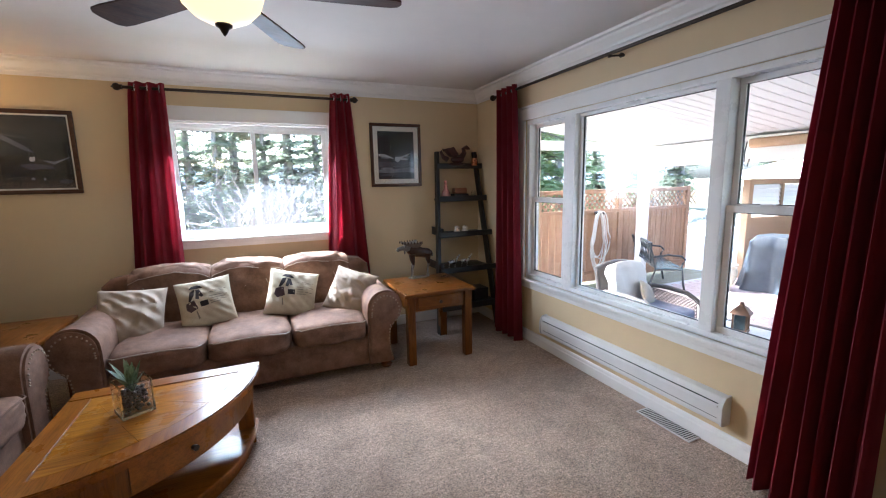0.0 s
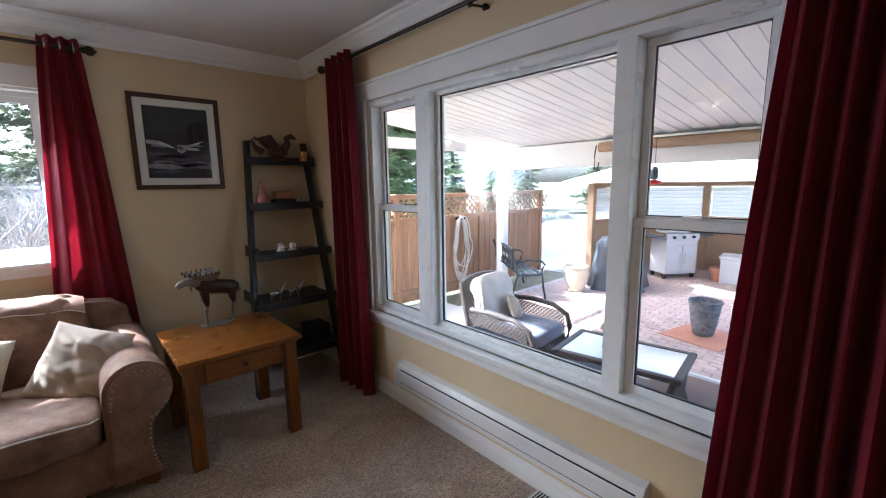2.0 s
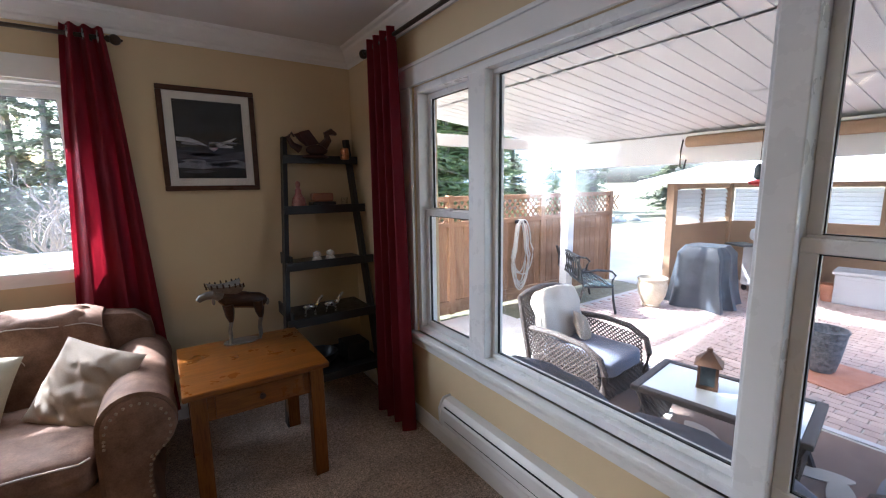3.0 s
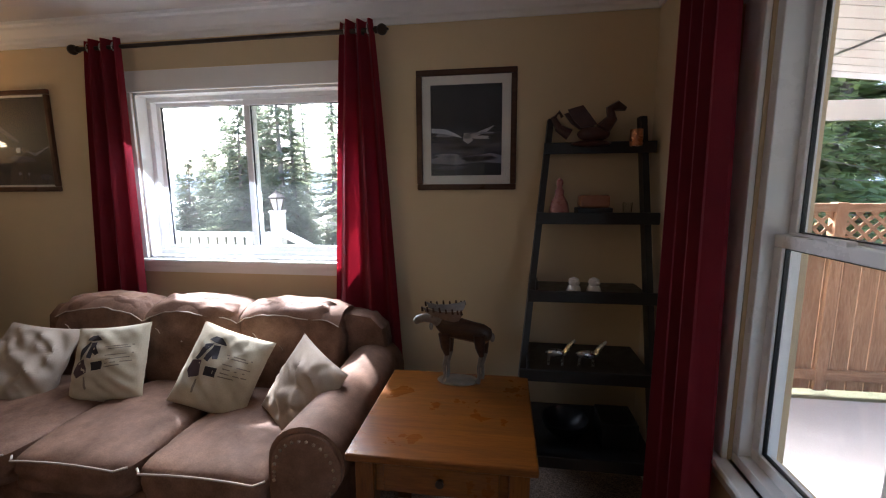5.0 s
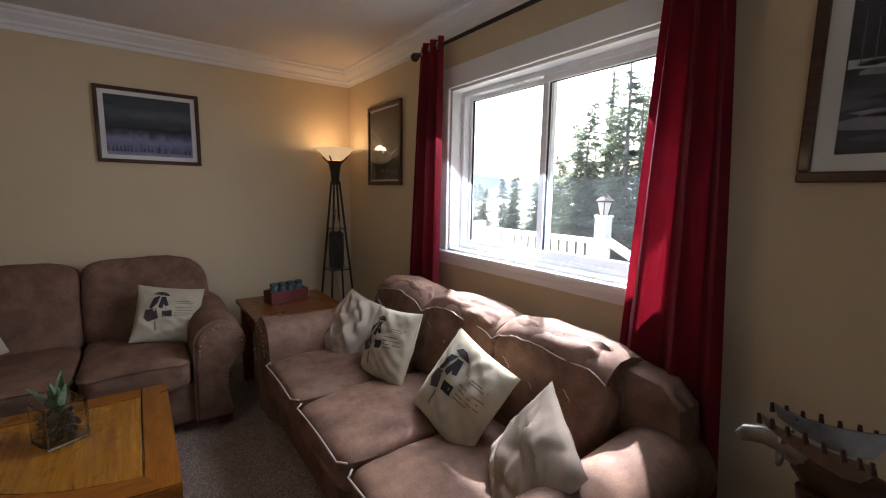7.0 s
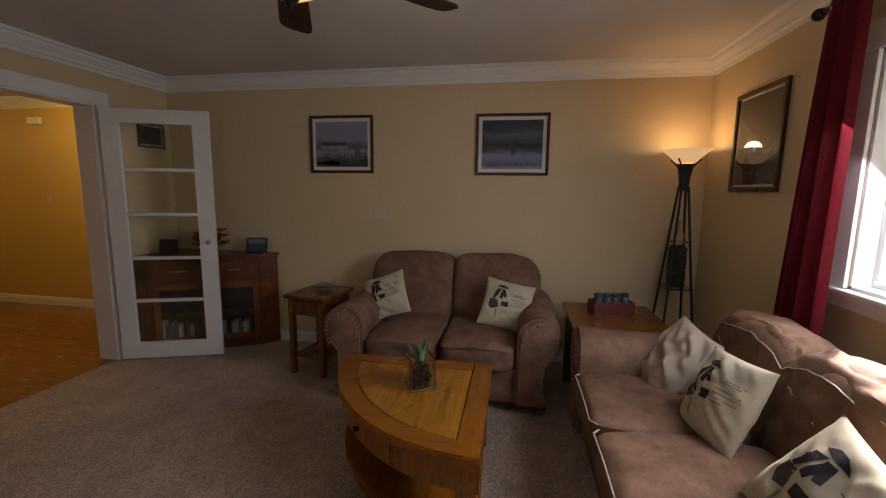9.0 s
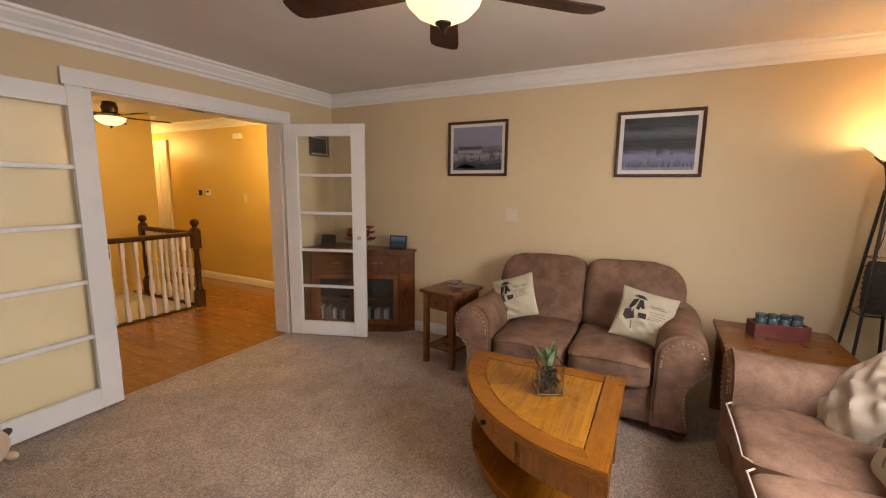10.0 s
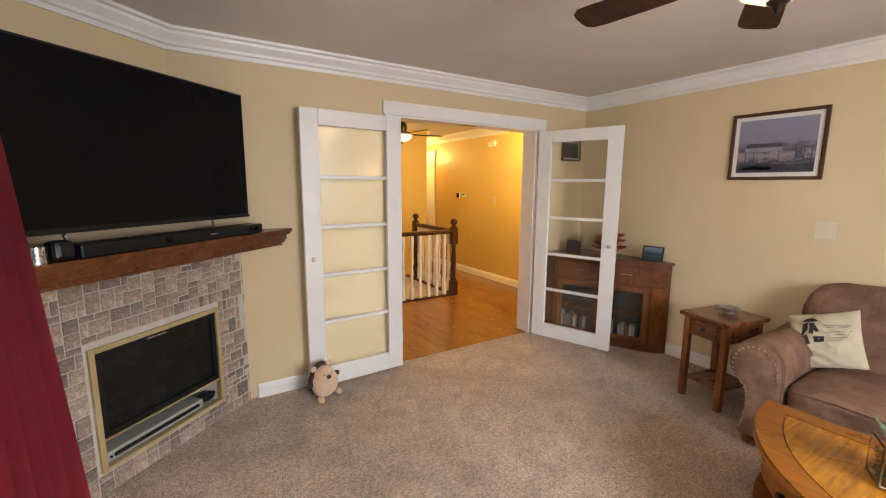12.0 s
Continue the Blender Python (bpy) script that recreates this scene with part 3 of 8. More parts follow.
def nail_heads(path, parent, name="nail_trim"):
    b = bmesh.new()
    for p in path:
        bmesh.ops.create_icosphere(b, subdivisions=1, radius=0.0068, matrix=Matrix.Translation(p))
    return part(name, b, M_NAIL, parent, "row of dull bronze nail heads", True)




def arm_outline():
    """Rolled-arm section: x outward from the seat, z up."""
    o = [(0.0, 0.08), (0.0, 0.48)]
    cx, cz, r = 0.138, 0.515, 0.135
    o += [(cx + r * math.cos(a), cz + r * math.sin(a)) for a in [math.radians(180 - 14 * i) for i in range(0, 19)]]
    o += [(0.200, 0.392), (0.172, 0.350), (0.162, 0.27), (0.172, 0.17), (0.196, 0.08)]
    return o


def flap_point(x, w, back_h, seed, u, f, lift=0.0):
    """A point of the soft flap over the back: u along the sofa, f from its rear to its front edge."""
    ripple = 0.012 * noise.noise(Vector((u * 4.0, f * 2.0, seed * 1.7))) + 0.006 * noise.noise(Vector((u * 11.0, f * 4.0, seed)))
    sag = 0.016 * math.sin(math.pi * u) - 0.026 * abs(2 * u - 1) ** 6 + 0.010 * math.sin(7 * u + seed) * f
    y = -0.13 - (0.135 + lift) * math.sin(radians(-50 + 125 * f))
    z = back_h - 0.085 + (0.085 + lift) * math.cos(radians(-50 + 125 * f)) + sag + ripple
    return Vector((x - w / 2 + 0.004 + (w - 0.008) * u, y + 0.5 * ripple, z))


def back_flap(x, w, back_h, seed):
    b = bmesh.new()
    nu, nf = 22, 12
    top = [[b.verts.new(flap_point(x, w, back_h, seed, i / nu, j / nf)) for i in range(nu + 1)] for j in range(nf + 1)]
    low = [[b.verts.new(flap_point(x, w, back_h, seed, i / nu, j / nf, -0.022)) for i in range(nu + 1)] for j in range(nf + 1)]
    for j in range(nf):
        for i in range(nu):
            b.faces.new((top[j][i], top[j][i + 1], top[j + 1][i + 1], top[j + 1][i]))
            b.faces.new((low[j][i], low[j + 1][i], low[j + 1][i + 1], low[j][i + 1]))
    for i in range(nu):
        b.faces.new((top[0][i], low[0][i], low[0][i + 1], top[0][i + 1]))
        b.faces.new((top[nf][i], top[nf][i + 1], low[nf][i + 1], low[nf][i]))
    for j in range(nf):
        b.faces.new((top[j][0], top[j + 1][0], low[j + 1][0], low[j][0]))
        b.faces.new((top[j][nu], low[j][nu], low[j + 1][nu], top[j + 1][nu]))
    bmesh.ops.recalc_face_normals(b, faces=b.faces[:])
    return b


def couch(name, label, m, width, seats, seed, back_h=0.86, group="", rolls=True):
    """Rolled-arm upholstered seat; local x along it, the front faces -y, the back is at y = 0."""
    c = thing(name, label, "sofa", m, group)
    half, depth, aw = width / 2, 0.94, 0.28
    part("base", box((-half + 0.20, -depth + 0.05, 0.07), (half - 0.20, -0.03, 0.31), 0.02, seg=3), M_SUEDE, c, "", True)
    inner = half - aw
    w = 2 * inner / seats
    for i in range(seats):
        x = -inner + w * (i + 0.5)
        s = part("seat_cushion", cushion((w - 0.008, 0.70, 0.17), (x, -0.60, 0.375), 7, 0.18, 12, 0.006, seed + i), M_SUEDE, c, "", True)
        yf, zt = -0.60 - 0.352, 0.435
        tone = M_PIPING if rolls else M_SUEDE
        pipe = [(x - w / 2 + 0.02, yf + 0.03, zt + 0.004), (x - w / 2 + 0.05, yf + 0.006, zt + 0.006)]
        pipe += [(x - w / 2 + 0.05 + (w - 0.1) * k / 8, yf + 0.002, zt + 0.010 * math.sin(math.pi * k / 8) + 0.004) for k in range(9)]
        pipe += [(x + w / 2 - 0.02, yf + 0.03, zt + 0.004)]
        part("piping", tube(pipe, 0.004, 6), tone, s, "pale welt piping" if rolls else "", True)
        tilt = Matrix.Rotation(radians(-11), 4, "X")
        if not rolls:
            sx = -1 if i == 0 else 1
            wide = w + 0.17
            bc = cushion((wide, 0.25, 0.58), (0, 0, 0), 6, 0.0, 14, 0.007, seed + 10 + i)
            for v in bc.verts:
                out = max(0.0, sx * v.co.x / (wide / 2))
                v.co.z -= 0.075 * out ** 3 if v.co.z > 0 else 0.0
                if v.co.z < -0.06:
                    v.co.x -= sx * 0.16 * max(0.0, out) ** 2
            bc.transform(Matrix.Translation((x + sx * 0.084, -0.165, 0.640)) @ tilt)
            part("back_cushion", bc, M_SUEDE, c, "", True)
            continue
        bc = part("back_cushion", cushion((w + 0.01, 0.24, 0.50), (x, -0.175, 0.615), 5, 0.0, 16, 0.014, seed + 10 + i, tilt), M_SUEDE, c, "", True)
        for q, (dx, dz) in enumerate(((-0.17, 0.02), (-0.03, -0.04), (0.13, 0.0))):
            pts = [(x + dx + 0.004 * k, -0.298 + 0.020 * k / 4 + 0.004 * (k % 2), 0.715 + dz - 0.012 * k) for k in range(5)]
            part("tuck_seam", tube(pts, 0.0022, 5), M_PIPING, bc, "pale stitched tuck", True)
        part("back_flap", back_flap(x, w, back_h, seed + 20 + i), M_SUEDE, bc, "pillow top lying over the back", True)
        edge = [flap_point(x, w, back_h, seed + 20 + i, u / 16, 1.0, 0.004) for u in range(17)]
        part("piping", tube(edge, 0.0026, 6), M_PIPING, bc, "pale welt piping", True)
    part("back_frame", cushion((width - (0.16 if rolls else 0.34), 0.17, back_h - 0.12), (0, -0.09, (back_h - 0.12) / 2 + (0.08 if rolls else 0.05)), 9, 0, 8, 0.004, seed), M_SUEDE, c, "", True)
    for sg in (-1, 1):
        b = bmesh.new()
        o = arm_outline()
        n = 9
        rings = []
        for j in range(n + 1):
            y = -0.06 - (depth - 0.08) * j / n
            k = 1.0 + 0.02 * math.sin(j * 1.3 + seed)
            rings.append([b.verts.new((sg * (inner - 0.004 + px * k), y, pz + (0.006 * math.sin(j * 0.9) if pz > 0.3 else 0))) for px, pz in o])
        for r0, r1 in zip(rings, rings[1:]):
            for i in range(len(o)):
                b.faces.new((r0[i], r0[(i + 1) % len(o)], r1[(i + 1) % len(o)], r1[i]))
        b.faces.new(rings[0])
        b.faces.new(rings[-1])
        bmesh.ops.recalc_face_normals(b, faces=b.faces[:])
        arm = part("arm", b, M_SUEDE, c, "rolled arm", True)
        yf = -0.06 - (depth - 0.08)
        b = bmesh.new()
        face = [(sg * (inner + 0.012 + (px - 0.0) * 0.93), pz * 0.965 + 0.012) for px, pz in o]
        f0 = [b.verts.new((x, yf + 0.002, z)) for x, z in face]
        f1 = [b.verts.new((x, yf - 0.012, z)) for x, z in face]
        f2 = [b.verts.new((sg * (inner + 0.11) + (x - sg * (inner + 0.11)) * 0.90, yf - 0.018, 0.3 + (z - 0.3) * 0.95)) for x, z in face]
        for ra, rb in ((f0, f1), (f1, f2)):
            for i in range(len(o)):
                b.faces.new((ra[i], ra[(i + 1) % len(o)], rb[(i + 1) % len(o)], rb[i]))
        b.faces.new(f2)
        bmesh.ops.recalc_face_normals(b, faces=b.faces[:])
        fp = part("arm_front", b, M_SUEDE, arm, "", True)
        pts = []
        edge = [(sg * (inner + 0.11) + (x - sg * (inner + 0.11)) * 0.86, yf - 0.019, 0.3 + (z - 0.3) * 0.93) for x, z in face[1:]]
        for a, d in zip(edge, edge[1:]):
            a, d = Vector(a), Vector(d)
            k = max(1, round((d - a).length / 0.021))
            pts += [a + (d - a) * q / k for q in range(k)]
        nail_heads(pts, arm)
    for sx in (-1, 1):
        for y in (-depth + 0.10, -0.12):
            part("foot", lathe([(0.024, 0.0), (0.042, 0.012), (0.046, 0.03), (0.03, 0.05), (0.04, 0.075)], 16, (sx * (half - 0.13), y, 0)), M_CHERRY, c, "dark turned bun foot", True)
    return c


couch("sofa", "brown microsuede three-seat sofa with rolled nailhead arms", pose(-0.165, 4.46, 0), 2.20, 3, 3)
couch("loveseat", "brown microsuede two-seat loveseat against the wall", pose(-2.14, 2.69, 0, 0, 0, 90), 1.58, 2, 31, 0.90, rolls=False)

M_LINEN = surface("cream_linen", (0.43, 0.37, 0.265), (0.52, 0.45, 0.33), 5, 0.9, bump=0.3, bscale=260, bdist=0.0015, fine=0.12)
M_SATIN = surface("beige_crumpled_cotton", (0.34, 0.27, 0.205), (0.44, 0.355, 0.275), 5, 0.75, bump=0.2, bscale=200, bdist=0.002, fine=0.1)
M_INK = surface("dark_print_ink", (0.018, 0.014, 0.016), (0.035, 0.026, 0.028), 12, 0.85)
M_INK2 = surface("plum_print_ink", (0.055, 0.030, 0.034), (0.08, 0.045, 0.05), 12, 0.85)
M_INK3 = surface("faded_print_ink", (0.16, 0.13, 0.10), (0.22, 0.18, 0.14), 12, 0.85)


def pillow(label, m, size, printed, seed, crumple=0.0, group="throw pillows"):
    """A square pillow standing in its local x-z plane, the front at -y."""
    p = thing("throw_pillow", label, "pillow", m, group)
    h, n = size / 2, 40

    def place(u, v, sgn, lift=0.0):
        bulge = (max(0, (1 - u * u) * (1 - v * v))) ** 0.55 * size * 0.19
        pull = 1 - 0.055 * (1 - u * u) * abs(v) ** 3 - 0.055 * (1 - v * v) * abs(u) ** 3
        w = noise.noise(Vector((u * 1.7 + seed * 3.3, v * 1.7, seed))) * 0.016 + crumple * (0.030 * noise.noise(Vector((u * 2.2 + v * 1.5 + seed, v * 4 + u * 2.4, seed * 2))) - 0.011 * max(0, 1 - 3 * abs(noise.noise(Vector((u * 1.5 - v * 0.8 + seed, v * 1.9 + u, seed * 1.3))))))
        if crumple > 0.3:
            for q, (along, across, amp) in enumerate(((0.7, 2.6, 0.017), (1.1, 4.6, 0.010))):
                turn = 0.9 + 0.8 * q + seed
                p, r = u * math.cos(turn) + v * math.sin(turn), v * math.cos(turn) - u * math.sin(turn)
                w += crumple * amp * (0.45 - 2.0 * abs(noise.noise(Vector((p * along + seed, r * across + 0.6 * math.sin(p * 2 + seed), seed * 1.7 + q)))))
        fade = (1 - u ** 4) * (1 - v ** 4)
        return Vector((u * h * (0.94 + 0.06 * (1 if abs(v) > 0.9 else pull)) * pull, sgn * (bulge + lift) + sgn * w * fade, v * h * pull))

    b = bmesh.new()
    for sgn in (-1, 1):
        g = [[b.verts.new(place(-1 + 2 * i / n, -1 + 2 * j / n, sgn)) for i in range(n + 1)] for j in range(n + 1)]
        for j in range(n):
            for i in range(n):
                b.faces.new((g[j][i], g[j][i + 1], g[j + 1][i + 1], g[j + 1][i]))
    bmesh.ops.remove_doubles(b, verts=b.verts[:], dist=1e-4)
    bmesh.ops.recalc_face_normals(b, faces=b.faces[:])
    body = part("cover", b, M_LINEN if printed else M_SATIN, p, "", True)
    if printed:
        def patch(name, mat, poly):
            b = bmesh.new()
            f = b.faces.new([b.verts.new((x, 0, z)) for x, z in poly])
            bmesh.ops.triangulate(b, faces=[f])
            bmesh.ops.subdivide_edges(b, edges=b.edges[:], cuts=2, use_grid_fill=False)
            bmesh.ops.triangulate(b, faces=b.faces[:])
            for v in b.verts:
                v.co = place(v.co.x, v.co.z, -1, 0.0022)
            part(name, b, mat, body, "", True)
        patch("print_shape", M_INK, [(-0.52, 0.62), (-0.40, 0.74), (-0.22, 0.74), (-0.10, 0.66), (-0.02, 0.58), (-0.30, 0.58)])
        patch("print_shape", M_INK, [(-0.50, 0.50), (-0.32, 0.56), (-0.38, 0.30), (-0.52, 0.10), (-0.60, 0.12)])
        patch("print_shape", M_INK, [(-0.30, 0.52), (-0.16, 0.54), (-0.05, 0.24), (-0.14, 0.20), (-0.26, 0.34)])
        patch("print_shape", M_INK, [(-0.28, 0.50), (-0.34, 0.16), (-0.22, 0.12), (-0.18, 0.40)])
        patch("print_shape", M_INK2, [(-0.70, 0.06), (-0.40, 0.12), (-0.30, -0.22), (-0.58, -0.34), (-0.72, -0.20)])
        patch("print_shape", M_INK, [(-0.22, 0.02), (0.06, 0.05), (0.08, -0.16), (-0.20, -0.18)])
        patch("print_line", M_INK3, [(-0.40, -0.32), (-0.36, -0.32), (-0.30, -0.62), (-0.36, -0.64)])
        for z, a, c in ((0.38, 0.10, 0.78), (0.32, 0.16, 0.70), (0.16, 0.12, 0.80), (0.06, 0.16, 0.72), (-0.04, 0.14, 0.78), (-0.13, 0.14, 0.52)):
            patch("print_line", M_INK3, [(a, z), (c, z + 0.03), (c, z + 0.055), (a, z + 0.025)])
    return p


def lean(x, y, z, rz, tilt, roll):
    return pose(x, y, z, 0, 0, rz) @ pose(0, 0, 0, -tilt, 0, 0) @ pose(0, 0, 0, 0, roll, 0)


pillow("crumpled plain beige throw pillow on the sofa", lean(-0.93, 3.99, 0.575, 6, 36, 5), 0.42, False, 1, 1.0)
pillow("cream linen pillow printed with dark shapes on the sofa", lean(-0.46, 4.01, 0.605, 5, 26, -6), 0.375, True, 2, 0.45)
pillow("cream linen pillow printed with dark shapes on the sofa", lean(0.15, 4.00, 0.605, 6, 30, 16), 0.385, True, 3, 0.45)
pillow("crumpled plain beige throw pillow against the sofa arm", lean(0.60, 3.90, 0.59, -28, 30, 16), 0.37, False, 4, 1.0)
pillow("cream linen pillow printed with dark shapes on the loveseat", lean(-1.665, 2.21, 0.625, 82, 26, -22), 0.34, True, 5, 0.45)
pillow("cream linen pillow printed with dark shapes on the loveseat", lean(-1.64, 3.115, 0.615, 92, 28, 12), 0.355, True, 6, 0.45)

# ---- coffee table: a quarter round ----
CX, CY, R = -0.965, 3.06, 0.855


def arc(r, a0=-90, a1=0, n=24, cx=CX, cy=CY):
    return [(cx + r * math.cos(radians(a0 + (a1 - a0) * i / n)), cy + r * math.sin(radians(a0 + (a1 - a0) * i / n))) for i in range(n + 1)]


ct = thing("coffee_table", "honey oak quarter-round coffee table with a drawer", "coffee table")
RIM = 0.105
b = bmesh.new()
outer, inr = arc(R), arc(R - RIM)
for lo, hi in ((0.41, 0.45),):
    n = len(outer)
    poly = outer + inr[::-1]
    prism(poly, lo, hi, 0.006, b)
part("curved_border", b, M_OAKY, ct)
part("border", prism([(CX, CY - 0.10), (CX + R - RIM - 0.003, CY - 0.10), (CX + R - 0.002, CY - 0.06), (CX + R, CY), (CX, CY)], 0.41, 0.4505, 0.004), M_OAK, ct)
part("border", prism([(CX, CY - 0.103), (CX, CY - R), (CX + 0.06, CY - R + 0.002), (CX + 0.10, CY - R + RIM + 0.003), (CX + 0.10, CY - 0.103)], 0.41, 0.4505, 0.004), M_OAKY, ct)
for k in range(3):
    a0, a1 = -82.2 + 24.8 * k, -82.2 + 24.8 * (k + 1)
    seg = arc(R - RIM - 0.002, a0 + 0.1, a1 - 0.1, 8)
    part("inlay_panel", prism(seg + [(CX + 0.1015, CY - 0.1045)], 0.415, 0.4475 - 0.0004 * k), M_OAKIN, ct)
for k, (a, r) in enumerate(((-86, R - 0.09), (-4, R - 0.09), (None, 0))):
    x, y = (CX + 0.06, CY - 0.06) if a is None else (CX + r * math.cos(radians(a)), CY + r * math.sin(radians(a)))
    part("leg", box((x - 0.042, y - 0.042, 0), (x + 0.042, y + 0.042, 0.41), 0.006), M_OAKZ, ct)
ap = arc(R - 0.045) + arc(R - 0.07)[::-1]
part("apron", prism(ap, 0.27, 0.41), M_OAKZ, ct)
dr = part("drawer_front", prism(arc(R - 0.035, -62, -28, 12) + arc(R - 0.0455, -62, -28, 12)[::-1], 0.283, 0.40, 0.003), M_OAK, ct)
kx, ky = CX + (R - 0.035) * math.cos(radians(-45)), CY + (R - 0.035) * math.sin(radians(-45))
part("knob", rod((kx, ky, 0.34), (kx + 0.016, ky - 0.016, 0.34), 0.010, 0.014, n=12), M_BRONZE, dr, "dark bronze knob", True)
part("apron", box((CX + 0.08, CY - 0.075, 0.27), (CX + R - 0.12, CY - 0.055, 0.41)), M_OAK, ct)
part("apron", box((CX + 0.055, CY - R + 0.12, 0.27), (CX + 0.075, CY - 0.08, 0.41)), M_OAKY, ct)
part("shelf", prism(arc(R - 0.03) + [(CX + 0.03, CY - 0.03)], 0.075, 0.10, 0.004), M_OAK, ct)
part("plinth", prism(arc(R - 0.06) + [(CX + 0.06, CY - 0.06)], 0.0, 0.075), M_OAKY, ct)


# ---- end tables ----
def end_table(name, label, m, w, d, h, leg, mat_top, mat_leg, drawer=True, shelf=None, group=""):
    """Square-legged table; local origin on the floor at its middle, the drawer faces -y."""
    t = thing(name, label, "end table", m, group)
    part("top", box((-w / 2, -d / 2, h - 0.028), (w / 2, d / 2, h), 0.007, seg=3), mat_top, t)
    ins = leg / 2 + 0.025
    for sx in (-1, 1):
        for sy in (-1, 1):
            x, y = sx * (w / 2 - ins), sy * (d / 2 - ins)
            part("leg", box((x - leg / 2, y - leg / 2, 0), (x + leg / 2, y + leg / 2, h - 0.028), 0.004), mat_leg, t)
    e = leg / 2
    xi, yi = w / 2 - ins, d / 2 - ins
    for sy in (-1, 1):
        part("apron", box((-xi + e, sy * yi - 0.012, h - 0.155), (xi - e, sy * yi + 0.012, h - 0.028)), mat_top, t)
    for sx in (-1, 1):
        part("apron", box((sx * xi - 0.012, -yi + e, h - 0.155), (sx * xi + 0.012, yi - e, h - 0.028)), mat_top, t)
    if drawer:
        dr = part("drawer_front", box((-xi + e + 0.03, -yi - 0.024, h - 0.145), (xi - e - 0.03, -yi - 0.0125, h - 0.04), 0.004), mat_top, t)
        part("knob", rod((0, -yi - 0.024, h - 0.092), (0, -yi - 0.042, h - 0.092), 0.009, 0.014, n=12), M_BRONZE, dr, "dark bronze knob", True)
    if shelf:
        part("shelf", box((-xi, -yi, shelf), (xi, yi, shelf + 0.018), 0.003), mat_top, t)
    return t


end_table("end_table", "brown oak end table with a drawer beside the sofa", pose(1.255, 3.82, 0), 0.62, 0.64, 0.60, 0.065, M_OAKDK, M_OAKDKZ, group="oak end tables")
end_table("end_table", "oak end table in the corner between sofa and loveseat", pose(-1.575, 3.83, 0, 0, 0, 90), 0.60, 0.62, 0.60, 0.065, M_OAKDK, M_OAKDKZ, group="oak end tables")
st = end_table("side_table", "narrow cherry drop-leaf side table beside the loveseat", pose(-1.685, 1.655, 0, 0, 0, 80), 0.36, 0.42, 0.63, 0.042, M_CHERRYX, M_CHERRY, shelf=0.13)
part("drop_leaf", box((0.182, -0.20, 0.585), (0.30, 0.20, 0.602), 0.004, m=pose(0, 0, 0, 0, 14, 0) @ pose(0.0, 0, 0.055)), M_CHERRYX, st)


# ---- pictures ----
def art(name, stops, scale=3.0, streak=(1, 1, 1), seed=0.0, strength=0.5):
    """A dim landscape in bands: height plus torn noise through a ramp."""
    k = Nodes(name)
    c = k.n("TexCoord")
    sep = k.n("SeparateXYZ")
    k.link(c.outputs["Generated"], sep.inputs[0])
    mp = k.n("Mapping")
    mp.inputs["Scale"].default_value = streak
    mp.inputs["Location"].default_value = (seed, seed * 2, 0)
    k.link(c.outputs["Generated"], mp.inputs[0])
    nz = k.noise(mp.outputs[0], scale, 7, 0.62, 0.3)
    s1 = k.n("Math")
    s1.operation = "SUBTRACT"
    s1.inputs[1].default_value = 0.5
    k.link(nz, s1.inputs[0])
    mul = k.n("Math")
    mul.operation = "MULTIPLY_ADD"
    mul.inputs[1].default_value = strength
    k.link(s1.outputs[0], mul.inputs[0])
    k.link(sep.outputs[2], mul.inputs[2])
    k.link(k.ramp(mul.outputs[0], stops), k.p.inputs["Base Color"])
    k.p.inputs["Roughness"].default_value = 0.6
    return k.m


DARK, SNOW = (0.006, 0.007, 0.010), (0.30, 0.31, 0.34)
A_CABIN = art("print_night_snow", ((0.0, (0.015, 0.015, 0.02)), (0.16, (0.03, 0.03, 0.042)), (0.30, (0.06, 0.06, 0.09)), (0.42, (0.03, 0.03, 0.04)), (0.50, DARK), (1.0, (0.008, 0.009, 0.012))), 3.5, (1, 1, 2), 1.0, 0.25)
A_EAGLE = art("print_dark_forest", ((0.0, (0.08, 0.06, 0.05)), (0.16, (0.012, 0.012, 0.014)), (0.4, (0.035, 0.03, 0.028)), (0.55, DARK), (0.8, (0.03, 0.028, 0.03)), (1.0, (0.015, 0.015, 0.018))), 5, (1, 1, 1), 2.0, 0.5)
A_AURORA = art("print_blue_night", ((0.0, (0.22, 0.22, 0.34)), (0.12, (0.11, 0.12, 0.22)), (0.28, (0.20, 0.20, 0.34)), (0.36, (0.06, 0.07, 0.12)), (0.44, (0.010, 0.014, 0.020)), (0.60, (0.030, 0.040, 0.050)), (0.72, (0.085, 0.105, 0.120)), (0.82, (0.025, 0.034, 0.042)), (1.0, (0.010, 0.014, 0.020))), 7, (1, 4, 0.5), 3.0, 0.42)
A_TOWN = art("print_dusk_harbour", ((0.0, (0.26, 0.24, 0.26)), (0.2, (0.05, 0.05, 0.07)), (0.32, (0.30, 0.26, 0.28)), (0.45, (0.06, 0.06, 0.08)), (0.58, (0.22, 0.20, 0.28)), (1.0, (0.24, 0.24, 0.34))), 7, (1, 2, 1.5), 4.0, 0.4)
M_PGLASS = glass_mat("picture_glass", (1, 1, 1), 0.02, 1.0)


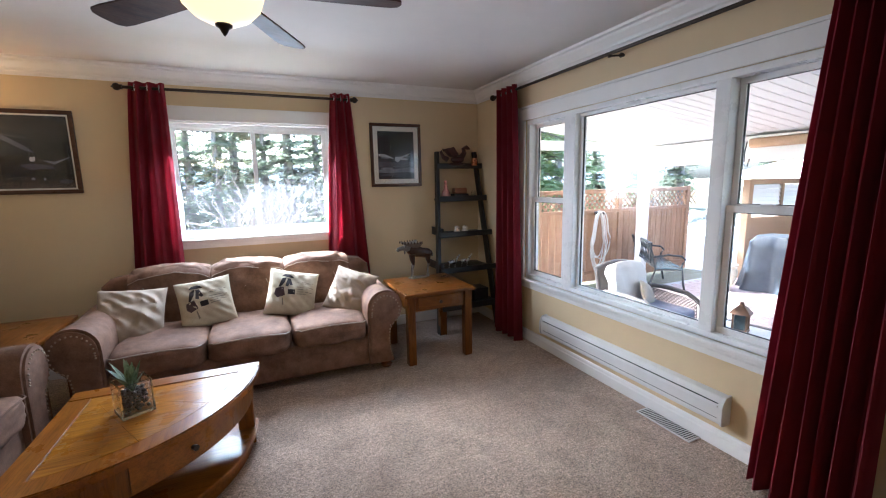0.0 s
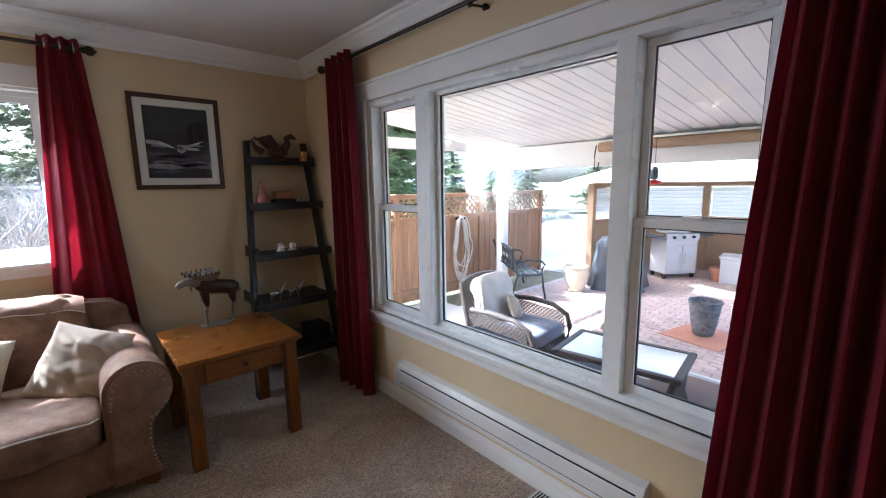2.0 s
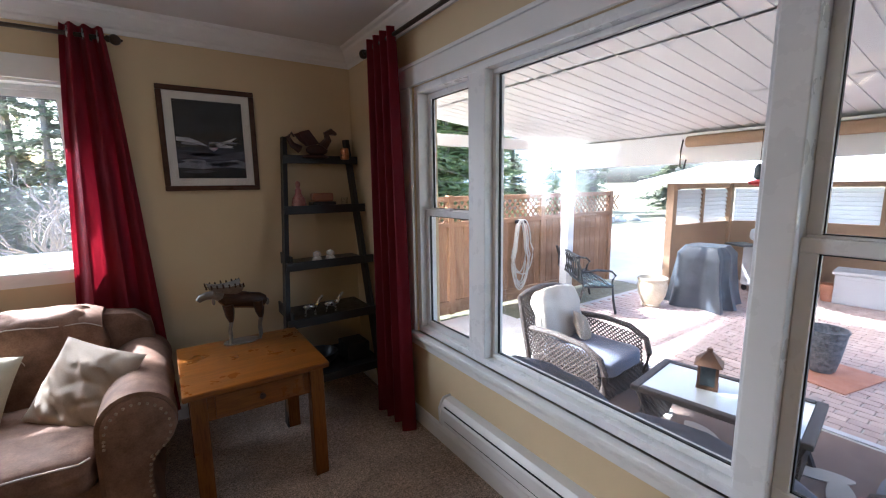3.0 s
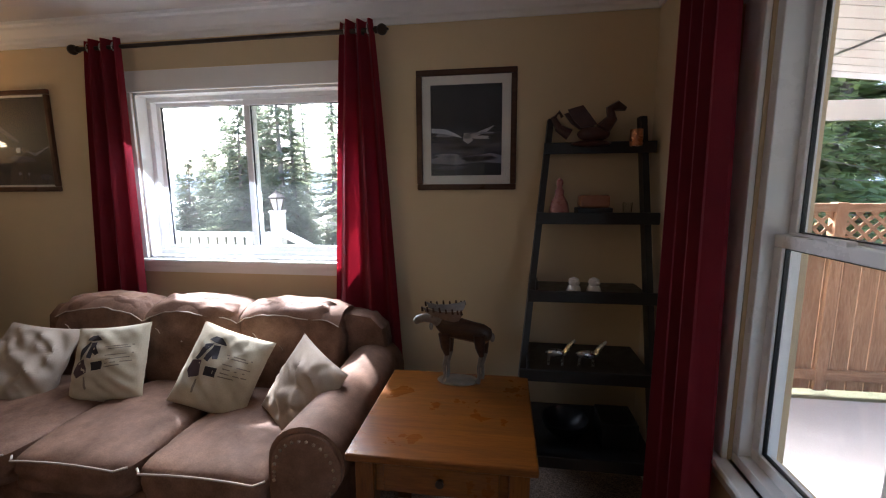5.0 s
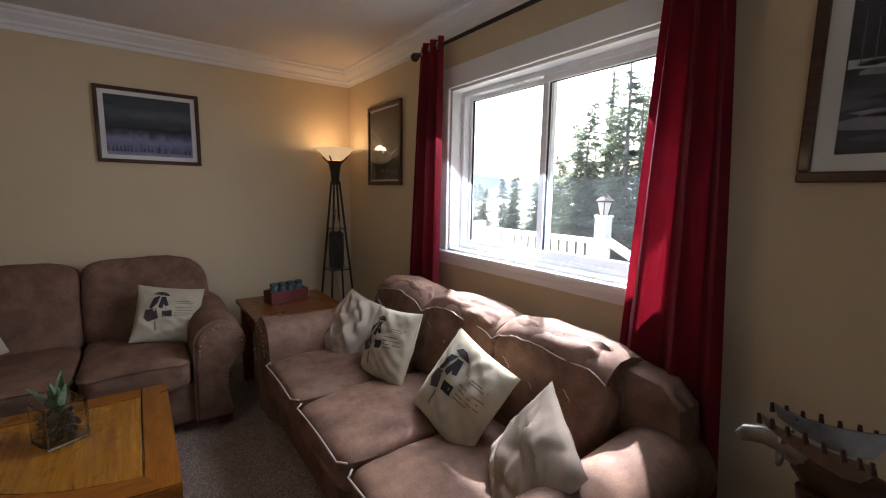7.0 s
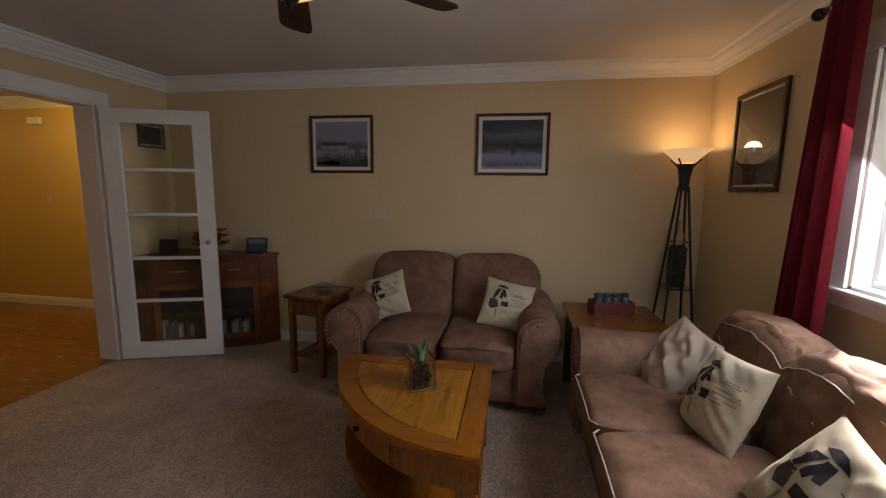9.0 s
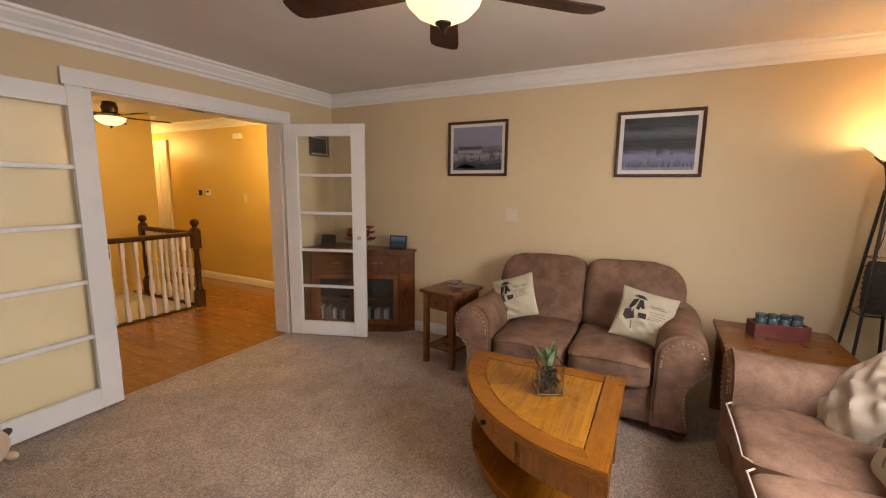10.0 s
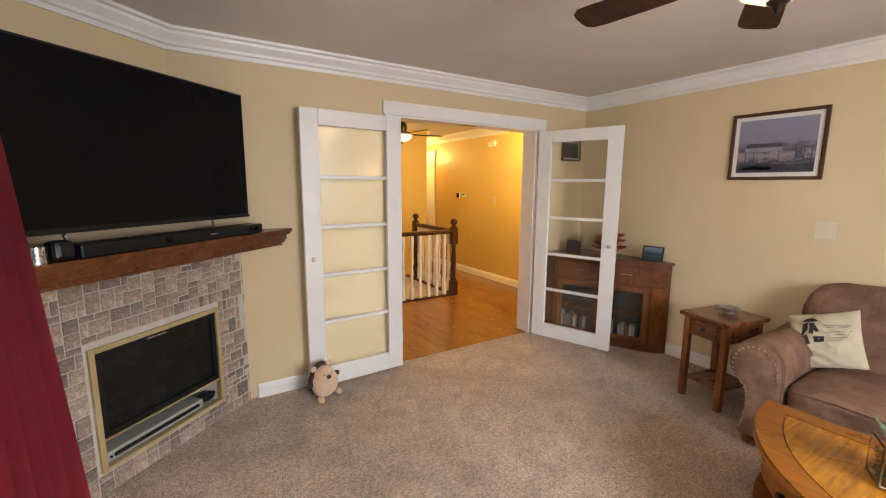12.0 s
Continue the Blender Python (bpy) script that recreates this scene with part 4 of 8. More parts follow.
def picture(label, m, w, h, art_mat, fw=0.030, mat_w=0.045, extra=()):
    """Framed print hanging in its local x-z plane, the front at -y; the back is at y = 0."""
    p = thing("framed_picture", label, "picture", m)
    for a in ((-w / 2, -h / 2, w / 2, -h / 2 + fw), (-w / 2, h / 2 - fw, w / 2, h / 2), (-w / 2, -h / 2 + fw, -w / 2 + fw, h / 2 - fw), (w / 2 - fw, -h / 2 + fw, w / 2, h / 2 - fw)):
        part("frame_rail", box((a[0], -0.024, a[1]), (a[2], -0.002, a[3]), 0.005, seg=2), M_WALNUT, p)
    part("mat_board", box((-w / 2 + fw - 0.004, -0.010, -h / 2 + fw - 0.004), (w / 2 - fw + 0.004, -0.004, h / 2 - fw + 0.004)), M_MAT, p)
    iw, ih = w / 2 - fw - mat_w, h / 2 - fw - mat_w
    pr = part("print", box((-iw, -0.0115, -ih), (iw, -0.0102, ih)), art_mat, p)
    for nm, mt, poly in extra:
        b = bmesh.new()
        b.faces.new([b.verts.new((x * iw, -0.0125, z * ih)) for x, z in poly])
        part(nm, b, mt, pr)
    g = part("glazing", box((-w / 2 + fw - 0.003, -0.0175, -h / 2 + fw - 0.003), (w / 2 - fw + 0.003, -0.0155, h / 2 - fw + 0.003)), M_PGLASS, p)
    g.visible_shadow = False
    return p


M_SNOWINK = surface("pale_print_ink", (0.46, 0.47, 0.52), (0.66, 0.67, 0.70), 12, 0.8)
M_GREYINK = surface("grey_print_ink", (0.07, 0.07, 0.09), (0.12, 0.12, 0.15), 12, 0.8)
M_DUSKINK = surface("dusk_print_ink", (0.03, 0.03, 0.05), (0.06, 0.055, 0.08), 12, 0.8)
M_DIMSNOW = surface("dim_snow_ink", (0.17, 0.17, 0.21), (0.32, 0.32, 0.37), 14, 0.8)
rp = random.Random(14)


def daub(name, mat, x, z, w, h, n=9):
    """A ragged patch laid over a print."""
    return (name, mat, [(x + w * math.cos(t) * rp.uniform(0.6, 1.1), z + h * math.sin(t) * rp.uniform(0.5, 1.1)) for t in [2 * math.pi * i / n for i in range(n)]])


cabin = [daub("print_snow", M_DIMSNOW, -0.6, -0.10, 0.34, 0.06), daub("print_snow", M_SNOWINK, -0.72, 0.0, 0.2, 0.04), daub("print_snow", M_SNOWINK, 0.05, -0.14, 0.16, 0.10), daub("print_snow", M_DIMSNOW, 0.45, -0.06, 0.42, 0.035),
         daub("print_snow", M_SNOWINK, 0.42, -0.16, 0.30, 0.05), daub("print_bank", M_DIMSNOW, -0.5, -0.55, 0.42, 0.07), daub("print_bank", M_DIMSNOW, 0.35, -0.62, 0.5, 0.09), daub("print_bank", M_GREYINK, -0.1, -0.38, 0.8, 0.06), daub("print_bank", M_GREYINK, -0.4, -0.82, 0.5, 0.06)]
cabin += [("print_roof", M_SNOWINK, [(0.02, -0.10), (0.22, -0.16), (0.62, -0.02), (0.80, 0.10), (0.60, 0.04), (0.26, -0.06)]), ("print_roof", M_SNOWINK, [(-0.98, 0.06), (-0.60, 0.04), (-0.30, -0.06), (-0.10, -0.16), (-0.34, -0.12), (-0.66, -0.06), (-0.98, -0.04)]),
          ("print_roof", M_SNOWINK, [(-0.06, -0.06), (0.10, -0.05), (0.20, -0.22), (0.06, -0.30), (-0.08, -0.22)]), ("print_bank", M_DIMSNOW, [(-1, -0.62), (-0.55, -0.54), (0.1, -0.60), (0.7, -0.50), (1, -0.56), (1, -0.74), (0.4, -0.70), (-0.3, -0.76), (-1, -0.72)]),
          ("print_bank", M_GREYINK, [(-1, -0.26), (-0.4, -0.30), (0.3, -0.36), (1, -0.26), (1, -0.46), (0.2, -0.52), (-0.6, -0.46), (-1, -0.5)])]
cabin += [("print_trunk", M_GREYINK, [(x, b0), (x + 0.02, b0), (x + 0.016, t0), (x + 0.004, t0)]) for x, b0, t0 in ((-0.86, -0.02, 0.6), (-0.72, -0.02, 0.5), (0.5, 0.02, 0.7), (0.62, 0.02, 0.55), (-0.3, 0.0, 0.4))]
picture("walnut-framed print of a dark snowy cabin night", pose(1.245, N, 1.742), 0.52, 0.61, A_CABIN, extra=cabin)
# the spots include the lamp's reflection in the glazing, painted as a pale daub
forest = [("print_swoop", M_GREYINK, [(-1.0, 0.62), (-0.55, 0.38), (-0.15, 0.14), (0.05, -0.02), (-0.2, 0.04), (-0.6, 0.26), (-1.0, 0.46)]), ("print_swoop", M_DIMSNOW, [(0.22, -0.22), (0.5, -0.34), (0.92, -0.16), (0.96, -0.12), (0.52, -0.26)]),
          daub("print_spot", M_SNOWINK, -0.05, -0.18, 0.10, 0.09), daub("print_spot", M_GREYINK, 0.1, -0.4, 0.5, 0.10), daub("print_spot", M_DIMSNOW, -0.1, -0.74, 0.06, 0.05), daub("print_spot", M_DIMSNOW, 0.2, -0.74, 0.05, 0.05), daub("print_spot", M_GREYINK, 0.75, -0.82, 0.22, 0.08)]
picture("walnut-framed print of a dim brown forest", pose(-1.516, N, 1.744), 0.52, 0.605, A_EAGLE, mat_w=0.012, extra=forest)
spruce = []
for i in range(22):
    x, hh = -0.96 + i * 0.089 + rp.uniform(-0.03, 0.03), rp.uniform(0.14, 0.34)
    spruce.append(("print_tree", M_DUSKINK, [(x - 0.035, -0.88), (x + 0.035, -0.88), (x + 0.012, -0.88 + hh * 0.55), (x, -0.88 + hh)]))
hills = [("print_ridge", M_DUSKINK, [(-1, 0.15), (-0.6, 0.32), (-0.2, 0.2), (0.2, 0.35), (0.6, 0.2), (0.9, 0.5), (1, 0.3), (1, -0.2), (0.3, -0.32), (-0.4, -0.22), (-1, -0.3)])]
picture("walnut-framed print of a blue northern night", pose(W, 3.108, 1.796, 0, 0, 90), 0.585, 0.488, A_AURORA, 0.024, 0.028, extra=spruce)
masts = [("print_mast", M_DUSKINK, [(x, -0.6), (x + 0.03, -0.6), (x + 0.015, t)]) for x, t in ((-0.78, 0.0), (-0.55, 0.1), (0.1, 0.12), (0.52, 0.32), (0.72, 0.2), (0.9, 0.25))]
masts += [("print_house", M_DIMSNOW, [(-0.8, -0.2), (0.2, -0.2), (0.22, -0.06), (-0.78, -0.06)]), ("print_house", M_DIMSNOW, [(-0.95, -0.85), (-0.5, -0.7), (0.0, -0.82), (-0.2, -0.95)])]
masts += [("print_pier", M_DUSKINK, [(-0.78, -0.02), (0.16, -0.04), (0.18, 0.10), (-0.76, 0.12)]), ("print_pier", M_DUSKINK, [(-1, -0.98), (1, -0.98), (1, -0.66), (0.4, -0.72), (-0.3, -0.62), (-1, -0.70)]), ("print_sail", M_GREYINK, [(0.52, -0.5), (0.74, -0.5), (0.58, 0.25)])]
picture("walnut-framed print of a dusk harbour with masts", pose(W, 1.655, 1.806, 0, 0, 90), 0.575, 0.485, A_TOWN, 0.024, 0.028, extra=masts)

# ---- fireplace corner ----
A0 = Vector((1.135, -0.085, 0))
FACE = Matrix.Translation(A0) @ Matrix(((U.x, -OUT.x, 0, 0), (U.y, -OUT.y, 0, 0), (0, 0, 1, 0), (0, 0, 0, 1)))
breast = thing("fireplace", "corner fireplace faced with mixed tumbled stone tiles", "fireplace")
LEN = 1.36
FU0, FU1, FZ0, FZ1 = 0.285, 1.02, 0.12, 0.735
M_GROUT = surface("pale_grout", (0.44, 0.40, 0.36), (0.54, 0.50, 0.46), 30, 0.9, bump=0.3, bscale=200)
for l, h in (((0.0, 0.006, 0), (FU0, 0.42, 1.09)), ((FU1, 0.006, 0), (LEN, 0.42, 1.09)), ((FU0, 0.006, 0), (FU1, 0.42, FZ0)), ((FU0, 0.006, FZ1), (FU1, 0.42, 1.09)), ((FU0, 0.28, FZ0), (FU1, 0.42, FZ1))):
    b = box(l, h)
    b.transform(FACE)
    for v in b.verts:  # keep the block inside the walls
        v.co.x = min(v.co.x, E - 0.002)
        v.co.y = max(v.co.y, S + 0.002) if v.co.x > 1.2 else max(v.co.y, S - 0.03)
    part("masonry", b, M_GROUT, breast)
ins = part("insert_frame", box((FU0 - 0.006, -0.012, FZ0 - 0.006), (FU0 + 0.020, 0.02, FZ1 + 0.006), 0.003), M_BRASS, breast, "thin brass surround")
ins.data.transform(FACE)
for l, h in (((FU1 - 0.02, -0.012, FZ0 - 0.006), (FU1 + 0.006, 0.02, FZ1 + 0.006)), ((FU0 + 0.02, -0.012, FZ1 - 0.020), (FU1 - 0.02, 0.02, FZ1 + 0.006)), ((FU0 + 0.02, -0.012, FZ0 - 0.006), (FU1 - 0.02, 0.02, FZ0 + 0.014)), ((FU0 + 0.02, -0.006, 0.268), (FU1 - 0.02, 0.01, 0.276))):
    b = box(l, h, 0.003)
    b.transform(FACE)
    part("insert_frame", b, M_BRASS, breast)
b = frame_ring((FU0 + 0.02, 0.276), (FU1 - 0.02, FZ1 - 0.02), 0.032, "x", 0.0, 0.03)
b.transform(FACE)
fb = part("firebox", b, M_BLACK, breast, "black electric fire unit")
b = box((FU0 + 0.05, 0.014, 0.306), (FU1 - 0.05, 0.02, FZ1 - 0.05))
b.transform(FACE)
part("fire_glass", b, M_SCREENFP, fb)
b = box((0.62, -0.001, FZ1 - 0.042), (0.74, 0.002, FZ1 - 0.034))
b.transform(FACE)
part("badge", b, M_STEEL, fb)
# niche under the fire unit with a media player
b = box((FU0 + 0.02, 0.20, FZ0 + 0.014), (FU1 - 0.02, 0.21, 0.268))
b.transform(FACE)
part("niche_back", b, M_SCREENFP, breast)
M_RESINSILVER = surface("silver_plastic", (0.30, 0.30, 0.29), (0.38, 0.38, 0.37), 6, 0.4)
pl = thing("media_player", "slim silver and black media player in the fireplace niche", "media player", FACE)
part("case", box((0.42, 0.02, FZ0 + 0.016), (0.98, 0.19, FZ0 + 0.072), 0.004), M_RESINSILVER, pl)
part("fascia", box((0.45, 0.014, FZ0 + 0.034), (0.95, 0.0195, FZ0 + 0.056), 0.003), M_BLACK, pl)
part("button", rod((0.966, 0.0195, FZ0 + 0.044), (0.966, 0.012, FZ0 + 0.044), 0.006), M_BLACK, pl)
gp = thing("game_pad", "small black controller in the fireplace niche", "controller", FACE)
part("body", cushion((0.13, 0.08, 0.05), (0.35, 0.08, FZ0 + 0.04), 3), M_BLACK, gp, "", True)
mant = thing("mantel", "dark stained wooden mantel shelf with a moulded edge", "mantel shelf")


def mantel_poly(d):
    """Plan of the mantel with its front set out by d from the tiles."""
    f0 = A0 + OUT * d
    s0 = (0.848 + (0.25 - d) * 0.7 - f0.x) / U.x
    p0 = f0 + U * s0
    y_e = f0.y + (E - 0.002 - f0.x) * U.y / U.x
    return [(p0.x, p0.y), (E - 0.002, y_e), (E - 0.002, S + 0.31), (1.75, S + 0.21), (1.495, S + 0.003), (p0.x, S + 0.003)]


for d, za, zb in ((0.16, 1.085, 1.105), (0.19, 1.1055, 1.125), (0.205, 1.1255, 1.165), (0.235, 1.1655, 1.182), (0.25, 1.1825, 1.205)):
    part("moulding" if zb < 1.19 else "shelf", prism(mantel_poly(d), za, zb, 0.003), M_CHERRYX, mant)

tv = thing("television", "large flat black television standing on the mantel", "television")
TVM = Matrix.Translation((1.118, 0.05, 0)) @ FACE.to_3x3().to_4x4()
for nm, l, h, mt, bv in (("casing", (0, 0.006, 1.305), (1.31, 0.045, 2.055), M_BLACK, 0.006), ("screen", (0.012, 0.002, 1.325), (1.298, 0.0055, 2.043), M_SCREEN, 0.0), ("lower_trim", (0.0, -0.002, 1.300), (1.31, 0.008, 1.315), M_BLACK, 0.002)):
    b = box(l, h, bv)
    b.transform(TVM)
    part(nm, b, mt, tv)
for u in (0.28, 1.03):
    b = tube([(u - 0.16, -0.10, 1.217), (u - 0.05, -0.085, 1.222), (u, 0.0, 1.25), (u, 0.025, 1.31)], 0.010, 8)
    tube([(u, 0.01, 1.26), (u + 0.04, 0.07, 1.222), (u + 0.08, 0.09, 1.217)], 0.010, 8, b)
    b.transform(TVM)
    part("stand_foot", b, M_STEEL, tv, "bent silver stand foot", True)
sb = thing("receiver", "long black receiver on the mantel under the television", "receiver")
b = box((0.03, -0.12, 1.206), (1.06, -0.02, 1.262), 0.006)
b.transform(TVM)
part("case", b, M_BLACK, sb)
for u in (0.09, 0.13, 0.68):
    b = rod((u, -0.12, 1.235), (u, -0.13, 1.235), 0.014, n=14)
    b.transform(TVM)
    part("dial", b, M_SCREEN, sb, "", True)
b = box((0.38, -0.1205, 1.232), (0.43, -0.1195, 1.238))
b.transform(TVM)
part("label_bar", b, M_STEEL, sb)
sp = thing("speaker", "small black and chrome speaker on the mantel", "speaker")
b = box((1.075, -0.12, 1.206), (1.15, -0.04, 1.285), 0.02)
b.transform(TVM)
part("case", b, M_BLACK, sp)
b = rod((1.19, -0.08, 1.206), (1.19, -0.08, 1.27), 0.035, n=18)
b.transform(TVM)
part("chrome_cup", b, M_STEEL, sp, "", True)

# ---- ceiling fans ----
M_BLADE = wood("dark_fan_blade", (0.030, 0.012, 0.007), (0.075, 0.030, 0.016), "X", 0.6, 8, 0.0)


def ceiling_fan(label, m, radius, turn0, h):
    """Five blades and a glass bowl light; origin on the ceiling, h: drop to the lowest point."""
    f = thing("ceiling_fan", label, "ceiling fan", m)
    part("canopy", lathe([(0.03, -h * 0.42), (0.075, -h * 0.40), (0.085, -h * 0.2), (0.07, -0.02), (0.06, 0.0)], 24), M_BRONZE, f, "", True)
    part("motor", lathe([(0.06, -h * 0.56), (0.11, -h * 0.54), (0.125, -h * 0.47), (0.10, -h * 0.42), (0.03, -h * 0.40)], 28), M_BRONZE, f, "", True)
    zb = -h * 0.55
    for k in range(5):
        a = radians(turn0 + 72 * k)
        b = bmesh.new()
        prof = [(0.17, 0.05), (0.22, 0.055), (0.45, 0.068), (0.60, 0.074), (radius - 0.03, 0.070), (radius - 0.006, 0.050), (radius, 0.02)]
        up = [(x, y) for x, y in prof] + [(x, -y) for x, y in prof[::-1]]
        prism(up, -0.004, 0.004, 0.0, b)
        b.transform(Matrix.Rotation(a, 4, "Z") @ Matrix.Translation((0, 0, zb)) @ Matrix.Rotation(radians(11), 4, "X"))
        bl = part("blade", b, M_BLADE, f, "dark brown wooden blade")
        b = bmesh.new()
        prism([(0.09, 0.018), (0.16, 0.014), (0.21, 0.035), (0.25, 0.0), (0.21, -0.035), (0.16, -0.014), (0.09, -0.018)], 0.005, 0.011, 0.0, b)
        b.transform(Matrix.Rotation(a, 4, "Z") @ Matrix.Translation((0, 0, zb)) @ Matrix.Rotation(radians(11), 4, "X"))
        part("blade_iron", b, M_BRONZE, bl)
    s = h / 0.355
    bowl = part("bowl", lathe([(0.012, -h + 0.035 * s), (0.05, -h + 0.042 * s), (0.10, -h + 0.066 * s), (0.135, -h + 0.10 * s), (0.150, -h + 0.14 * s), (0.146, -h + 0.15 * s), (0.128, -h + 0.10 * s), (0.09, -h + 0.072 * s), (0.01, -h + 0.045 * s)], 32, close=True), M_BOWL, f, "glowing amber glass bowl", True)
    bowl.visible_shadow = False
    part("finial", lathe([(0.003, -h), (0.011, -h + 0.012), (0.018, -h + 0.026), (0.030, -h + 0.034), (0.032, -h + 0.044), (0.008, -h + 0.05)], 16), M_BRONZE, f, "", True)
    return f


ceiling_fan("dark five-blade ceiling fan with a glowing glass bowl", pose(-0.10, 2.38, H), 0.68, -9, 0.372)

# ---- heater, floor vent, switches ----
M_HEATER = surface("heater_enamel", (0.62, 0.61, 0.60), (0.68, 0.67, 0.66), 4, 0.4, bump=0.03)
ht = thing("baseboard_heater", "long white electric baseboard heater under the patio window", "heater")
part("case", extrude_profile([(0, 0), (0.055, 0.0), (0.066, 0.012), (0.070, 0.10), (0.060, 0.128), (0.045, 0.150), (0, 0.155)], (E, 1.785, 0.160), (E, 3.32, 0.160), (-1, 0, 0)), M_HEATER, ht)
for y in (1.772, 3.32):
    part("end_cap", extrude_profile([(0, -0.004), (0.06, -0.004), (0.072, 0.01), (0.076, 0.10), (0.064, 0.132), (0.046, 0.156), (0, 0.16)], (E, y, 0.160), (E, y + 0.013, 0.160), (-1, 0, 0)), M_HEATER, ht)
part("slot", box((E - 0.0700, 1.80, 0.278), (E - 0.055, 3.29, 0.281)), M_SCREENFP, ht)
part("kick_line", box((E - 0.0685, 1.80, 0.196), (E - 0.060, 3.29, 0.1985)), M_SCREENFP, ht)
part("screw", rod((E - 0.0725, 1.80, 0.262), (E - 0.060, 1.80, 0.262), 0.006, n=10), M_STEEL, ht)
vt = thing("floor_vent", "white metal floor register in the carpet", "floor vent")
part("rim", frame_ring((0, 0), (0.36, 0.115), 0.014, "x", -0.004, 0.0), M_HEATER, vt)
part("well", box((0.014, -0.0035, 0.014), (0.346, -0.003, 0.101)), M_SCREENFP, vt)
for i in range(22):
    part("slat", box((0.018 + i * 0.015, -0.0042, 0.014), (0.025 + i * 0.015, -0.0018, 0.101)), M_HEATER, vt)
vt.matrix_basis = Matrix.Translation((2.045, 1.905, 0.003)) @ Matrix(((0, 0, 1, 0), (1, 0, 0, 0), (0, -1, 0, 0), (0, 0, 0, 1)))


def wall_plate(name, label, m, slots, half=0.035):
    p = thing(name, label, "wall plate", m)
    part("plate", box((-half, -0.006, -0.057), (half, 0, 0.057), 0.003), M_ALMOND, p)
    for x, z, w, h in slots:
        part("rocker", box((x - w, -0.009, z - h), (x + w, -0.0065, z + h), 0.001), M_ALMOND if w > 0.008 else M_BLACK, p)
    return p


sw = wall_plate("light_switch", "white double rocker switch on the yellow wall", pose(W, 2.0, 1.225, 0, 0, 90), [(-0.024, 0, 0.016, 0.033), (0.024, 0, 0.016, 0.033)], 0.058)
wall_plate("wall_outlet", "white wall outlet above the baseboard", pose(W, 1.38, 0.24, 0, 0, 90), [(-0.006, 0.02, 0.002, 0.006), (0.006, 0.02, 0.002, 0.006), (-0.006, -0.02, 0.002, 0.006), (0.006, -0.02, 0.002, 0.006)])

# ---- floor lamp ----
fl = thing("floor_lamp", "black tripod torchiere lamp with two glass shelves, lit", "floor lamp")
LX, LY = -1.965, 4.335
legs = [(-0.155, -0.13), (0.165, -0.13), (0.15, 0.14), (-0.15, 0.14)]


def lamp_at(f, i):
    tx, ty = legs[i][0] * 0.17, legs[i][1] * 0.17
    return (LX + legs[i][0] + (tx - legs[i][0]) * f, LY + legs[i][1] + (ty - legs[i][1]) * f, 1.47 * f)


for i in range(4):
    part("leg", rod(lamp_at(0, i), lamp_at(1, i), 0.009, n=10), M_BLACKWOOD, fl, "", True)
part("neck", lathe([(0.034, 1.44), (0.034, 1.50), (0.038, 1.54), (0.052, 1.61), (0.060, 1.625), (0.058, 1.632)], 20, (LX, LY, 0)), M_BLACKWOOD, fl, "", True)
for i in range(4):
    a = radians(45 + 90 * i)
    part("claw", tube([(LX + r * math.cos(a), LY + r * math.sin(a), z) for r, z in ((0.05, 1.61), (0.075, 1.635), (0.105, 1.665))], 0.006, 8), M_BLACKWOOD, fl, "", True)
shade = part("shade", lathe([(0.045, 1.636), (0.075, 1.650), (0.105, 1.685), (0.145, 1.722), (0.163, 1.729), (0.161, 1.733), (0.142, 1.727), (0.10, 1.691), (0.07, 1.657), (0.045, 1.643)], 36, (LX, LY, 0), close=True), M_SHADE, fl, "glowing frosted glass bowl shade", True)
for z, r in ((1.075, 0.105), (0.735, 0.145)):
    f = z / 1.47
    pts = [lamp_at(f, i)[:2] for i in range(4)]
    part("glass_shelf", prism([(LX + (x - LX) * 1.12, LY + (y - LY) * 1.12) for x, y in (pts[0], pts[1], pts[2], pts[3])], z, z + 0.008), M_CLEAR, fl)
part("switch_rod", rod((LX, LY - 0.04, 1.55), (LX + 0.07, LY - 0.05, 1.548), 0.003), M_BLACKWOOD, fl)
wc = thing("woven_basket", "tall dark woven vase on the lamp shelf", "vase")
M_DARKWEAVE = surface("dark_woven_reed", (0.012, 0.009, 0.008), (0.05, 0.035, 0.028), 40, 0.6, bump=0.8, bscale=70, bdist=0.01)
part("body", lathe([(0.055, 0.743), (0.060, 0.80), (0.060, 1.0), (0.052, 1.045), (0.046, 1.05)], 16, (LX, LY, 0)), M_DARKWEAVE, wc, "", True)
for k in range(8):
    z = 0.77 + k * 0.036
    part("band", tube([(LX + 0.061 * math.cos(a), LY + 0.061 * math.sin(a), z + 0.006 * math.sin(4 * a + k)) for a in [2 * math.pi * q / 16 for q in range(16)]], 0.005, 5, closed=True), M_DARKWEAVE, wc)
cg = thing("glass_cruet", "small clear glass bottle on the upper lamp shelf", "bottle")
part("body", lathe([(0.026, 1.083), (0.030, 1.11), (0.018, 1.16), (0.008, 1.20), (0.010, 1.225), (0.004, 1.24)], 16, (LX + 0.005, LY, 0)), M_CLEAR, cg, "", True)

# ---- leaning ladder shelf ----
ls = thing("ladder_shelf", "black leaning ladder shelf with five tiers of ornaments", "shelf")
SX0, SX1 = 1.565, 2.13


def shelf_y(z):
    return 4.535 - (1.78 - z) * 0.245


